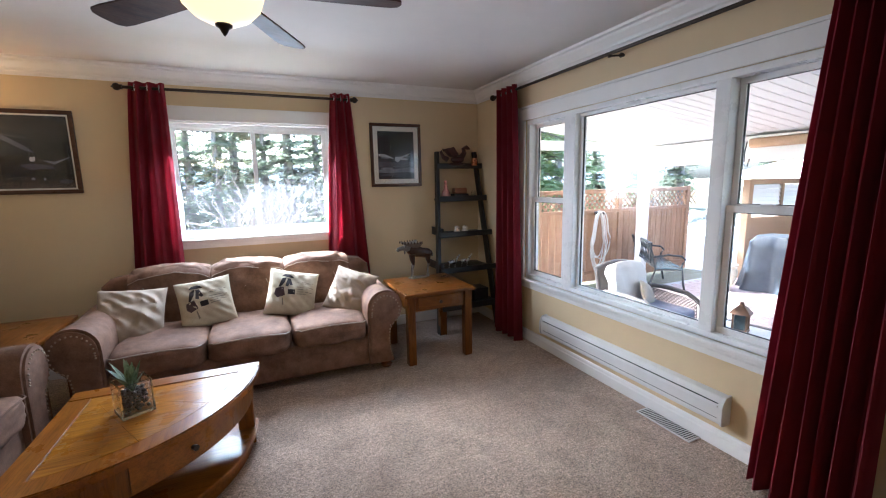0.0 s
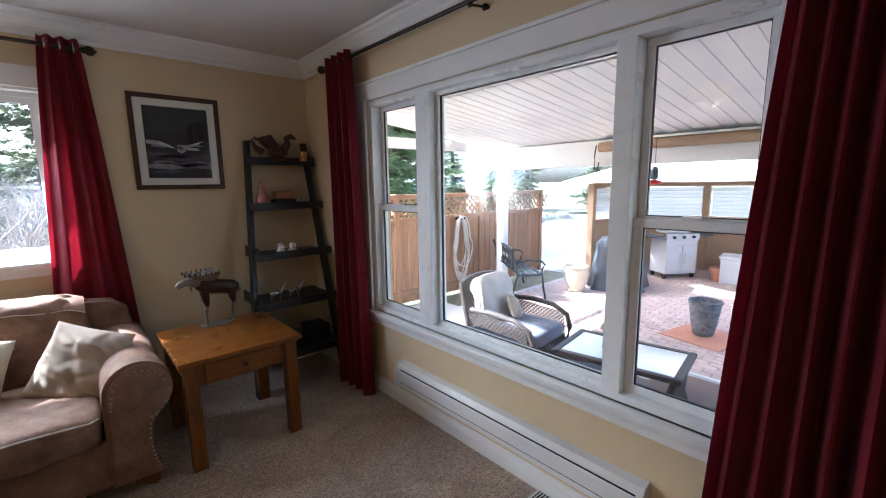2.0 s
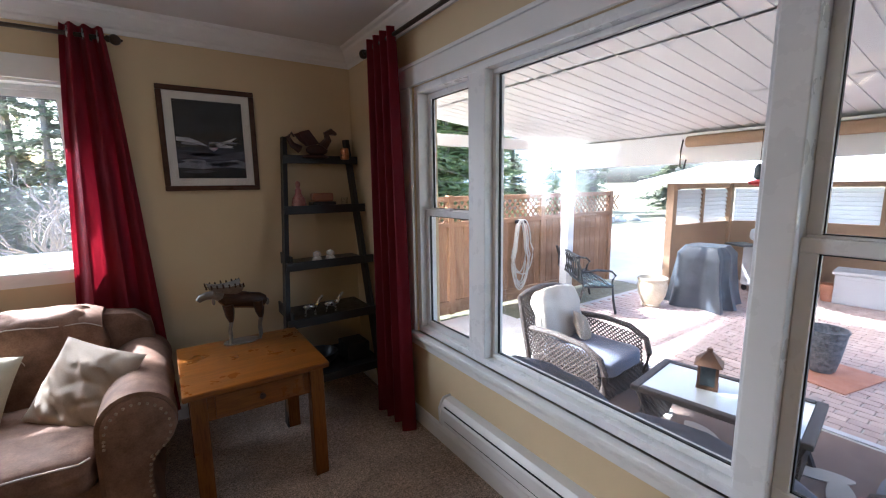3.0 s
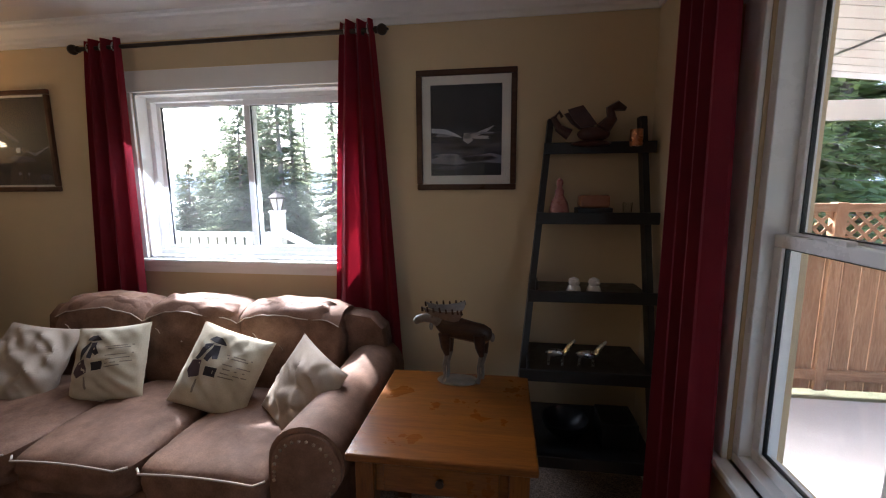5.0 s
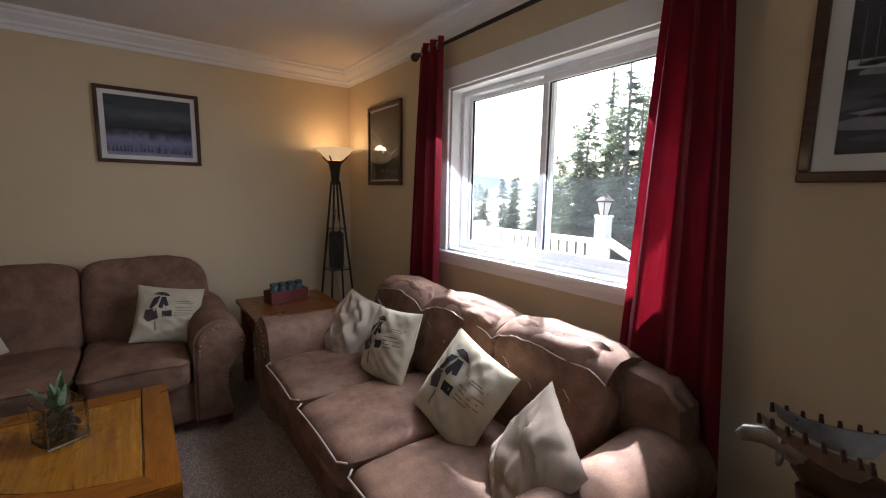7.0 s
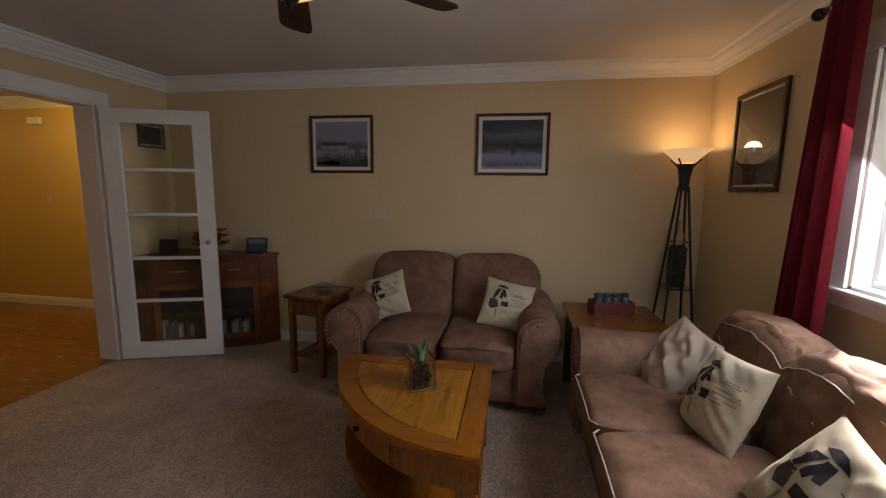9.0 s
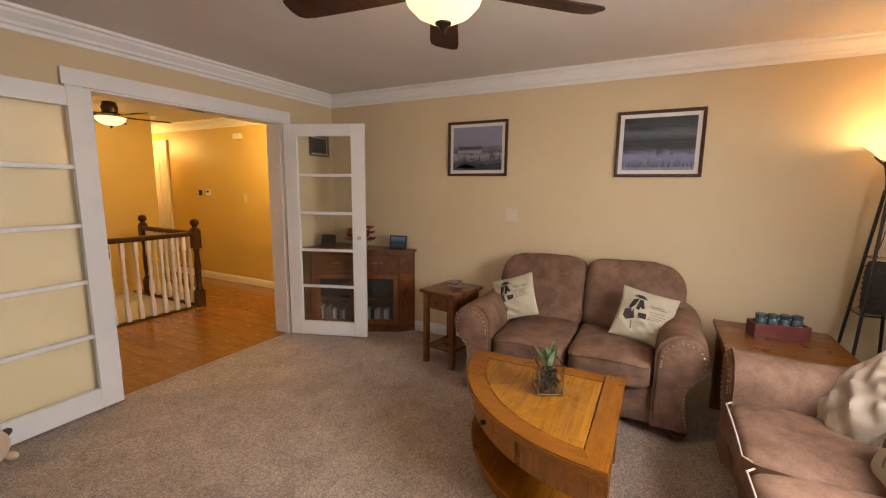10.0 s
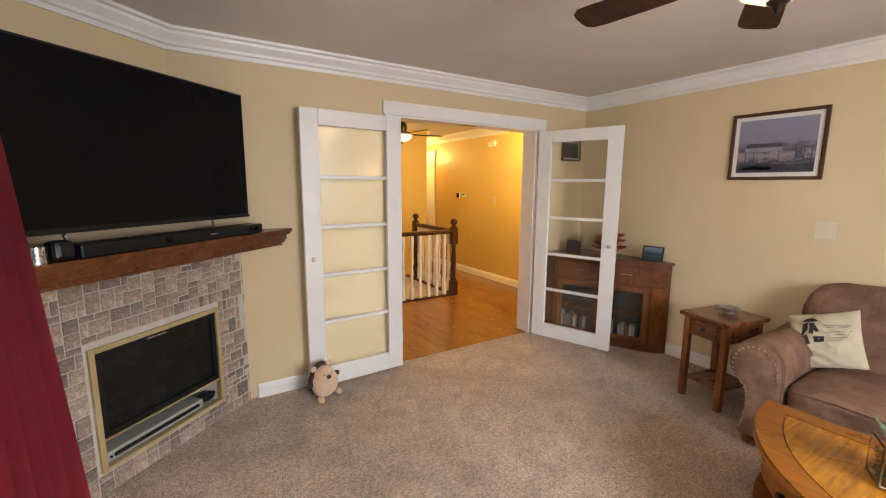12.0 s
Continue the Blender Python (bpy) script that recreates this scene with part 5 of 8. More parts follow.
for x, xf in ((SX0 + 0.105, SX0 - 0.085), (SX1 - 0.03, SX1)):
    b = bmesh.new()
    yb = shelf_y(0)
    for dx in (0,):
        vs = [b.verts.new(p) for p in ((xf - 0.014, yb - 0.045, 0), (xf + 0.014, yb - 0.045, 0), (xf + 0.014, yb + 0.03, 0), (xf - 0.014, yb + 0.03, 0), (x - 0.014, shelf_y(1.78) - 0.045, 1.78), (x + 0.014, shelf_y(1.78) - 0.045, 1.78), (x + 0.014, shelf_y(1.78) + 0.02, 1.78), (x - 0.014, shelf_y(1.78) + 0.02, 1.78))]
        for q in ((3, 2, 1, 0), (4, 5, 6, 7), (0, 1, 5, 4), (1, 2, 6, 5), (2, 3, 7, 6), (3, 0, 4, 7)):
            b.faces.new([vs[i] for i in q])
    part("upright", b, M_BLACKWOOD, ls)
TIERS = (1.635, 1.305, 0.955, 0.615, 0.27)
for k, z in enumerate(TIERS):
    y0t = shelf_y(z) - 0.05 - 0.02 * k
    sx = SX0 - 0.085 + 0.107 * z
    t = part("tier", box((sx + 0.015, y0t, z - 0.02), (SX1 - 0.015, 4.535, z), 0.003), M_BLACKWOOD, ls)
    part("lip", box((sx - 0.02, y0t - 0.014, z - 0.03), (SX1 + 0.02, y0t - 0.001, z + 0.025), 0.003), M_BLACKWOOD, t)
    if k > 1:
        part("side_lip", box((sx + 0.015, y0t, z), (sx + 0.027, 4.53, z + 0.06), 0.003), M_BLACKWOOD, t)


def blob(centre, r, squash=(1, 1, 1), m=None, bm=None):
    b = bm if bm is not None else bmesh.new()
    mm = Matrix.Translation(centre) @ (m or Matrix()) @ Matrix.Diagonal((*squash, 1))
    bmesh.ops.create_uvsphere(b, u_segments=16, v_segments=10, radius=r, matrix=mm)
    return b


M_RESIN = surface("dark_red_resin", (0.030, 0.010, 0.008), (0.065, 0.022, 0.016), 20, 0.4, bump=0.4, bscale=60)
M_CHINA = surface("white_china", (0.62, 0.58, 0.55), (0.70, 0.66, 0.63), 20, 0.25)
M_PINK = surface("rose_glaze", (0.26, 0.09, 0.08), (0.40, 0.17, 0.14), 20, 0.3)
M_COPPER = surface("copper_metal", (0.50, 0.20, 0.10), (0.65, 0.30, 0.16), 12, 0.3, metal=1.0)
M_AMBERBOX = surface("amber_box", (0.26, 0.10, 0.05), (0.34, 0.15, 0.08), 12, 0.4)
# dragon figure: one plain carved mesh
b = bmesh.new()
z = 1.635
blob((1.86, 4.43, z + 0.06), 0.036, (2.1, 0.8, 1.0), bm=b)
blob((1.85, 4.43, z + 0.016), 0.04, (2.3, 1.0, 0.42), bm=b)
tube([(1.90, 4.43, z + 0.08), (1.94, 4.43, z + 0.13), (1.93, 4.43, z + 0.17), (1.965, 4.43, z + 0.185), (2.0, 4.43, z + 0.17)], [0.035, 0.026, 0.022, 0.024, 0.010], 8, b)
tube([(1.75, 4.43, z + 0.06), (1.70, 4.43, z + 0.09), (1.675, 4.43, z + 0.14), (1.70, 4.43, z + 0.165), (1.715, 4.43, z + 0.14)], [0.028, 0.02, 0.014, 0.010, 0.008], 8, b)
for sy in (-0.03, 0.03):
    v = [b.verts.new(p) for p in ((1.87, 4.43 + sy, z + 0.10), (1.80, 4.43 + sy * 1.6, z + 0.185), (1.73, 4.43 + sy * 2, z + 0.165), (1.76, 4.43 + sy * 1.5, z + 0.12), (1.80, 4.43 + sy, z + 0.085))]
    f = b.faces.new(v)
    r = bmesh.ops.extrude_face_region(b, geom=[f])
    bmesh.ops.translate(b, verts=[e for e in r["geom"] if isinstance(e, bmesh.types.BMVert)], vec=(0, 0.006, 0))
tagged(part("dragon_figurine", b, M_RESIN, smooth=True), "dark carved dragon figurine on the top shelf", "figurine")
tagged(part("copper_cup", lathe([(0.026, z), (0.030, z + 0.01), (0.028, z + 0.075), (0.025, z + 0.075), (0.024, z + 0.012)], 18, (2.05, 4.42, 0)), M_COPPER, smooth=True), "small shiny copper cup on the top shelf", "cup")
z = 1.305
fg = lathe([(0.045, z), (0.048, z + 0.012), (0.050, z + 0.02), (0.040, z + 0.07), (0.020, z + 0.105), (0.022, z + 0.125), (0.012, z + 0.14), (0.016, z + 0.16), (0.015, z + 0.175), (0.004, z + 0.185)], 16, (1.71, 4.40, 0))
tagged(part("china_figurine", fg, (M_PINK, M_CHINA), smooth=True), "rose and white china figurine on the shelf", "figurine")
bx = thing("display_box", "amber keepsake box under a clear glass cover", "box")
part("base", box((1.79, 4.36, z), (1.95, 4.46, z + 0.045), 0.004), M_BLACKWOOD, bx)
part("case", box((1.80, 4.37, z + 0.046), (1.94, 4.45, z + 0.105), 0.012), M_AMBERBOX, bx)
tagged(part("glass_tumbler", lathe([(0.018, z), (0.022, z + 0.07), (0.020, z + 0.07), (0.016, z + 0.008)], 14, (2.02, 4.39, 0)), M_CLEAR, smooth=True), "small clear glass tumbler on the shelf", "glass")
z = 0.955
for x in (1.775, 1.865):
    b = lathe([(0.030, z), (0.034, z + 0.012), (0.030, z + 0.03), (0.022, z + 0.042), (0.026, z + 0.055), (0.022, z + 0.07), (0.006, z + 0.078)], 14, (x, 4.29, 0))
    blob((x + 0.012, 4.272, z + 0.055), 0.012, bm=b)
    ob = tagged(part("china_bird", b, M_CHINA, smooth=True), "small white china bird on the shelf", "figurine", "pair of china birds")
z = 0.615
for x, lx in ((1.70, 0.02), (1.84, 0.03)):
    b = bmesh.new()
    blob((x, 4.25, z + 0.06), 0.025, (2.0, 0.7, 0.8), bm=b)
    for dx in (-0.035, 0.03):
        rod((x + dx, 4.25, z), (x + dx * 0.9, 4.25, z + 0.05), 0.006, n=6, bm=b)
    tube([(x + 0.04, 4.25, z + 0.065), (x + 0.06, 4.25, z + 0.10), (x + 0.085, 4.25, z + 0.125)], [0.014, 0.011, 0.007], 7, b)
    tagged(part("animal_figurine", b, M_STEEL, smooth=True), "small pewter animal figurine on the lower shelf", "figurine")
z = 0.27
tagged(part("dark_bowl", lathe([(0.05, z), (0.10, z + 0.05), (0.115, z + 0.09), (0.107, z + 0.09), (0.09, z + 0.05), (0.04, z + 0.012)], 20, (1.75, 4.24, 0)), M_BLACK, smooth=True), "shallow black bowl on the bottom shelf", "bowl")
tagged(part("dark_box", box((1.90, 4.15, z), (2.06, 4.33, z + 0.12), 0.006), M_BLACKWOOD), "plain black box on the bottom shelf", "box")

# ---- moose figure on the end table: one plain mesh ----
M_MOOSE = wood("moose_wood", (0.12, 0.052, 0.020), (0.28, 0.145, 0.065), "X", 0.4, 14, 0.2)
M_PEWTER = surface("dull_pewter", (0.15, 0.135, 0.12), (0.26, 0.235, 0.21), 30, 0.35, metal=0.7)
M_DARKMOOSE = wood("dark_moose_wood", (0.020, 0.009, 0.005), (0.065, 0.028, 0.013), "X", 0.4, 14, 0.2)
mo = bmesh.new()
MX, MY, MZ = 1.255, 4.06, 0.60


def moose_bit(b, index, flat=1.0):
    """Joins a shaped piece into the figure, flattened across and set on the table."""
    for f in b.faces:
        f.material_index = index
    b.transform(Matrix.Translation((MX, MY, MZ)) @ Matrix.Diagonal((1, flat, 1, 1)))
    join(mo, b)


moose_bit(lathe([(0.088, 0.0), (0.092, 0.003), (0.090, 0.007)], 28), 1, 0.6)
trunk = tube([(-0.088, 0, 0.268), (-0.060, 0, 0.256), (-0.015, 0, 0.246), (0.05, 0, 0.232), (0.105, 0, 0.220), (0.135, 0, 0.212), (0.146, 0, 0.207)], [0.026, 0.045, 0.050, 0.046, 0.046, 0.034, 0.014], 16)
trunk.normal_update()
before = len(mo.faces)
moose_bit(trunk, 2, 0.72)
mo.normal_update()
mo.faces.ensure_lookup_table()
# upward faces of the body get the lighter wood, the others the darker
for f in mo.faces[before:]:
    f.material_index = 0 if f.normal.z > 0.45 else 2
moose_bit(tube([(-0.075, 0, 0.268), (-0.112, 0, 0.286), (-0.148, 0, 0.286), (-0.176, 0, 0.276), (-0.190, 0, 0.262)], [0.030, 0.025, 0.021, 0.019, 0.013], 12), 1, 0.8)
moose_bit(blob((-0.118, 0, 0.248), 0.009, (1, 1, 2.2)), 1)
moose_bit(blob((0.150, 0, 0.207), 0.014, (0.8, 0.9, 1.5)), 1)
for dx, dy in ((-0.055, -0.024), (-0.045, 0.024), (0.095, -0.024), (0.110, 0.024)):
    moose_bit(tube([(dx, dy, 0.225), (dx + 0.004, dy, 0.165), (dx + 0.010, dy, 0.128)], [0.028, 0.021, 0.011], 9), 2)
    moose_bit(tube([(dx + 0.010, dy, 0.130), (dx - 0.002, dy, 0.075), (dx, dy, 0.030), (dx - 0.006, dy, 0.007)], [0.011, 0.008, 0.007, 0.012], 8), 1)
for sy in (-1, 1):
    pal = [(-0.146, 0.345), (-0.132, 0.322), (-0.085, 0.304), (-0.03, 0.291), (0.02, 0.286), (0.05, 0.295), (0.068, 0.320), (0.070, 0.345), (0.03, 0.337), (-0.03, 0.331), (-0.09, 0.333), (-0.13, 0.340)]
    pal = [(-0.146 + (px + 0.146) * 0.8, pz) for px, pz in pal]
    b = bmesh.new()
    f = b.faces.new([b.verts.new((px, sy * (0.016 + max(0.0, px + 0.14) * 0.22 + (pz - 0.286) * 0.35), pz)) for px, pz in pal])
    r = bmesh.ops.extrude_face_region(b, geom=[f])
    bmesh.ops.translate(b, verts=[q for q in r["geom"] if isinstance(q, bmesh.types.BMVert)], vec=(0, 0.009 * sy, 0))
    bmesh.ops.recalc_face_normals(b, faces=b.faces[:])
    moose_bit(b, 1)
    for px, hh in ((-0.148, 0.02), (-0.118, 0.022), (-0.085, 0.018), (-0.05, 0.026), (-0.015, 0.018), (0.02, 0.024), (0.048, 0.018), (0.068, 0.022)):
        px = -0.146 + (px + 0.146) * 0.8
        y = sy * (0.016 + (px + 0.15) * 0.22 + 0.022)
        moose_bit(rod((px, y, 0.326), (px - 0.003, y + 0.002 * sy, 0.336 + hh * 0.5), 0.0055, 0.0035, 7), 2)
    moose_bit(tube([(-0.112, sy * 0.012, 0.292), (-0.108, sy * 0.020, 0.312)], [0.010, 0.008], 7), 1)
tagged(part("moose_figurine", mo, (M_MOOSE, M_PEWTER, M_DARKMOOSE), smooth=True), "carved wood and metal moose figurine on the end table", "figurine")

# ---- plant in a glass cube on the coffee table ----
vs = thing("glass_vase", "square clear glass vase with dark gravel", "vase")
VX, VY, VZ = -0.635, 2.715, 0.4505
b = bmesh.new()
for l, h in (((-0.05, -0.05, 0), (0.05, 0.05, 0.010)), ((-0.05, -0.05, 0.0105), (-0.044, 0.05, 0.12)), ((0.044, -0.05, 0.0105), (0.05, 0.05, 0.12)), ((-0.0435, -0.05, 0.0105), (0.0435, -0.044, 0.12)), ((-0.0435, 0.044, 0.0105), (0.0435, 0.05, 0.12))):
    box(l, h, 0.001, b)
b.transform(pose(VX, VY, VZ, 0, 0, 28) @ Matrix.Scale(1.28, 4))
part("glass_wall", b, M_CLEAR, vs)
b = bmesh.new()
rnd = random.Random(5)
for _ in range(200):
    bmesh.ops.create_icosphere(b, subdivisions=1, radius=rnd.uniform(0.005, 0.008), matrix=pose(rnd.uniform(-0.036, 0.036), rnd.uniform(-0.036, 0.036), rnd.uniform(0.016, 0.085)))
b.transform(pose(VX, VY, VZ, 0, 0, 28) @ Matrix.Scale(1.28, 4))
M_GRAVEL = surface("dark_gravel", (0.02, 0.02, 0.022), (0.09, 0.09, 0.09), 60, 0.4)
tagged(part("gravel", b, M_GRAVEL, vs, "dark polished gravel"), kind="stuff")
M_LEAF = surface("variegated_leaf", (0.05, 0.10, 0.03), (0.28, 0.36, 0.22), 40, 0.5)
pt = thing("potted_plant", "small variegated green plant in the glass vase", "plant")
for k in range(16):
    a, l = rnd.uniform(0, 6.28), rnd.uniform(0.08, 0.125)
    tilt = rnd.uniform(0.1, 0.62)
    b = bmesh.new()
    rows = []
    for i in range(6):
        f = i / 5
        rr = l * f * math.sin(tilt) * (1 + 0.25 * f)
        zz = 0.075 + l * f * math.cos(tilt * f * 0.9)
        w = 0.011 * math.sin(math.pi * (0.12 + 0.88 * f)) + 0.0008
        c = Vector((rr * math.cos(a), rr * math.sin(a), zz))
        s = Vector((-math.sin(a), math.cos(a), 0))
        rows.append([b.verts.new(c - s * w), b.verts.new(c + Vector((0, 0, -0.002))), b.verts.new(c + s * w)])
    for r0, r1 in zip(rows, rows[1:]):
        for i in range(2):
            b.faces.new((r0[i], r0[i + 1], r1[i + 1], r1[i]))
    b.transform(pose(VX, VY, VZ) @ Matrix.Scale(1.28, 4))
    part("leaf", b, M_LEAF, pt, "", True)

# ---- things on the other tables ----
M_REDBOX = surface("dark_red_box", (0.09, 0.018, 0.014), (0.15, 0.030, 0.022), 14, 0.45, bump=0.2)
M_TEAL = surface("dark_teal_glass", (0.03, 0.05, 0.06), (0.08, 0.11, 0.12), 20, 0.2)
rb = thing("wooden_crate", "small dark red crate on the corner end table", "crate", pose(-1.66, 3.83, 0.60, 0, 0, 12))
for l, h in (((-0.06, -0.14, 0), (0.06, 0.14, 0.012)), ((-0.06, -0.14, 0.0125), (-0.05, 0.14, 0.085)), ((0.05, -0.14, 0.0125), (0.06, 0.14, 0.085)), ((-0.0495, -0.14, 0.0125), (0.0495, -0.13, 0.085)), ((-0.0495, 0.13, 0.0125), (0.0495, 0.14, 0.085))):
    part("board", box(l, h, 0.002), M_REDBOX, rb)
for i, y in enumerate((-0.09, -0.03, 0.03, 0.09)):
    tagged(part("jar", lathe([(0.026, 0.613), (0.030, 0.63), (0.030, 0.70), (0.024, 0.712), (0.028, 0.718), (0.028, 0.735), (0.02, 0.738)], 14, (-1.66 - y * 0.2, 3.83 + y, 0)), M_TEAL, smooth=True), "dark teal glass jar in the red crate", "jar", "jars in the crate")
M_DISH = surface("mottled_dish", (0.16, 0.13, 0.11), (0.30, 0.26, 0.22), 30, 0.35)
tagged(part("dish", lathe([(0.032, 0.63), (0.028, 0.638), (0.045, 0.65), (0.066, 0.668), (0.062, 0.671), (0.04, 0.655), (0.01, 0.65)], 22, (-1.75, 1.66, 0)), M_DISH, smooth=True), "small mottled footed dish on the side table", "dish")

# ---- corner media cabinet behind the open door ----
cb = thing("corner_cabinet", "cherry wood corner cabinet with glass doors and drawers", "cabinet")
P0, P1 = Vector((-1.625, 0.13, 0)), Vector((-2.045, 0.93, 0))
cu = (P1 - P0).normalized()
co = Vector((cu.y, -cu.x, 0))
co = co if co.x > 0 else -co
CL = (P1 - P0).length
CM = Matrix(((cu.x, -co.x, 0, P0.x), (cu.y, -co.y, 0, P0.y), (0, 0, 1, 0), (0, 0, 0, 1)))
plan = [(P0.x, P0.y), (P1.x, P1.y), (W + 0.02, P1.y + 0.10), (W + 0.02, S + 0.03), (P0.x - 0.02, S + 0.03)]
inner_plan = [(x + (-1.95 - x) * 0.03, y + (0.35 - y) * 0.03) for x, y in plan]
part("top", prism(plan, 0.815, 0.845, 0.005), M_CHERRYX, cb)
part("plinth", prism(inner_plan, 0.0, 0.07), M_CHERRYX, cb)
part("drawer_case", prism(inner_plan, 0.60, 0.814), M_CHERRYX, cb)
part("side", prism([inner_plan[1], inner_plan[2], (inner_plan[2][0], inner_plan[2][1] - 0.03), (inner_plan[1][0] + 0.005, inner_plan[1][1] - 0.04)], 0.071, 0.599), M_CHERRY, cb)
part("side", prism([inner_plan[0], inner_plan[4], (inner_plan[4][0] - 0.04, inner_plan[4][1]), (inner_plan[0][0] - 0.025, inner_plan[0][1] + 0.02)], 0.071, 0.599), M_CHERRY, cb)
part("back", prism([(W + 0.03, S + 0.06), (-1.72, S + 0.06), (-1.72, S + 0.075), (W + 0.045, 0.85), (W + 0.03, 0.85)], 0.071, 0.599), M_BLACKWOOD, cb)
for i in range(2):
    a, c = 0.04 + i * (CL - 0.06) / 2, 0.04 + (i + 1) * (CL - 0.06) / 2 - 0.02
    b = box((a, -0.012, 0.63), (c, 0.008, 0.79), 0.005)
    b.transform(CM)
    dr = part("drawer_front", b, M_CHERRYX, cb)
    mid = (a + c) / 2
    b = tube([(mid - 0.05, -0.012, 0.715), (mid - 0.045, -0.03, 0.715), (mid + 0.045, -0.03, 0.715), (mid + 0.05, -0.012, 0.715)], 0.005, 8)
    b.transform(CM)
    part("handle", b, M_STEEL, dr, "steel bar handle", True)
    b = frame_ring((a, 0.08), (c, 0.60), 0.05, "x", -0.012, 0.008)
    b.transform(CM)
    dd = part("door", b, M_CHERRY, cb)
    b = box((a + 0.045, -0.003, 0.125), (c - 0.045, 0.0, 0.555))
    b.transform(CM)
    g = part("door_pane", b, M_GLASS, dd)
    g.visible_shadow = False
b = box((0.03, 0.02, 0.32), (CL - 0.03, 0.20, 0.335))
b.transform(CM)
part("inner_shelf", b, M_CHERRYX, cb)
rnd = random.Random(8)
u = 0.06
BOOKS = [surface("book_cover", c, tuple(min(1, x * 1.3) for x in c), 20, 0.5) for c in ((0.10, 0.12, 0.14), (0.30, 0.30, 0.28), (0.03, 0.05, 0.08), (0.16, 0.05, 0.04), (0.45, 0.42, 0.36))]
while u < CL - 0.09:
    w = rnd.uniform(0.014, 0.03)
    hgt = rnd.uniform(0.14, 0.19)
    b = box((u, 0.04, 0.0705), (u + w, 0.15, 0.0705 + hgt), 0.002)
    b.transform(CM)
    tagged(part("disc_case", b, rnd.choice(BOOKS)), "slim upright disc case in the cabinet", "disc case", "cases in the cabinet")
    u += w + (rnd.uniform(0.001, 0.004) if rnd.random() < 0.85 else 0.05)
M_SKYPHOTO = art("photo_blue_evening", ((0.0, (0.02, 0.03, 0.04)), (0.35, (0.04, 0.07, 0.09)), (0.5, (0.02, 0.03, 0.035)), (0.7, (0.10, 0.17, 0.21)), (1.0, (0.16, 0.24, 0.30))), 4, (1, 1, 1), 6.0, 0.4)
ph = thing("photo_frame", "small dark framed seascape photo on the cabinet", "photo", pose(-2.06, 0.87, 0.846, 0, 0, 100) @ pose(0, 0, 0, -10))
part("frame", frame_ring((-0.09, 0), (0.09, 0.135), 0.012, "x", -0.008, 0.008), M_BLACKWOOD, ph)
part("photo", box((-0.08, -0.003, 0.01), (0.08, 0.0, 0.125)), M_SKYPHOTO, ph)
ph2 = thing("photo_frame", "dark framed photo standing on the cabinet", "photo", pose(-1.80, 0.20, 0.846, 0, 0, 100) @ pose(0, 0, 0, -10))
part("frame", frame_ring((-0.08, 0), (0.08, 0.13), 0.016, "x", -0.008, 0.008), M_WALNUT, ph2)
part("photo", box((-0.066, -0.003, 0.014), (0.066, 0.0, 0.116)), A_EAGLE, ph2)
fo = thing("flower_arrangement", "orange and red dried flowers on the cabinet", "flowers")
M_PETAL = [surface("petal", c, tuple(min(1, x * 1.4) for x in c), 30, 0.7) for c in ((0.35, 0.04, 0.02), (0.50, 0.16, 0.02), (0.16, 0.02, 0.02))]
part("pot", lathe([(0.05, 0.846), (0.06, 0.88), (0.055, 0.90)], 16, (-1.93, 0.52, 0)), M_DISH, fo, "", True)
for k in range(60):
    a, r, zz = rnd.uniform(0, 6.28), rnd.uniform(0.0, 0.13), rnd.uniform(0.90, 1.05)
    b = bmesh.new()
    c = Vector((-1.93 + r * math.cos(a), 0.52 + r * math.sin(a) * 1.2, zz))
    for q in range(6):
        w = 2 * math.pi * q / 6
        d = Vector((math.cos(w), math.sin(w), 0.5)) * 0.05
        s = Vector((-math.sin(w), math.cos(w), 0)) * 0.026
        b.faces.new([b.verts.new(c), b.verts.new(c + d * 0.6 + s), b.verts.new(c + d), b.verts.new(c + d * 0.6 - s)])
    rod(c, (-1.93 + r * 0.4 * math.cos(a), 0.52 + r * 0.4 * math.sin(a), 0.89), 0.002, n=5, bm=b)
    part("bloom", b, rnd.choice(M_PETAL), fo)

# ---- hedgehog plush, one plain mesh ----
M_PLUSH = surface("tan_plush", (0.60, 0.42, 0.28), (0.70, 0.51, 0.36), 20, 0.95, bump=0.6, bscale=180, bdist=0.006, sheen=0.5)
M_PLUSHD = surface("dark_plush", (0.045, 0.03, 0.024), (0.08, 0.055, 0.042), 20, 0.95, bump=0.6, bscale=180, bdist=0.006)
hb = bmesh.new()


def toy(centre, r, squash, mi, m=None):
    n0 = len(hb.faces)
    blob(centre, r, squash, m, hb)
    hb.faces.ensure_lookup_table()
    for f in hb.faces[n0:]:
        f.material_index = mi


toy((0, 0.012, 0.105), 0.10, (1.0, 0.72, 1.0), 0)
toy((0, 0.016, 0.165), 0.074, (1.0, 0.85, 1.05), 0)
toy((0, -0.03, 0.108), 0.105, (1.0, 0.62, 1.02), 1)
toy((0, -0.03, 0.170), 0.078, (1.02, 0.70, 1.05), 1)
toy((0.0, 0.082, 0.185), 0.016, (1, 0.8, 0.9), 1)
for s in (-1, 1):
    toy((s * 0.06, -0.012, 0.232), 0.022, (1, 0.7, 1), 0)
    toy((s * 0.028, 0.074, 0.205), 0.0045, (1, 1, 1), 1)
    toy((s * 0.100, 0.0, 0.13), 0.026, (1.1, 0.8, 0.8), 1)
    toy((s * 0.068, 0.055, 0.022), 0.028, (0.9, 1.3, 0.75), 0)
pl = part("hedgehog_plush", hb, (M_PLUSH, M_PLUSHD), smooth=True)
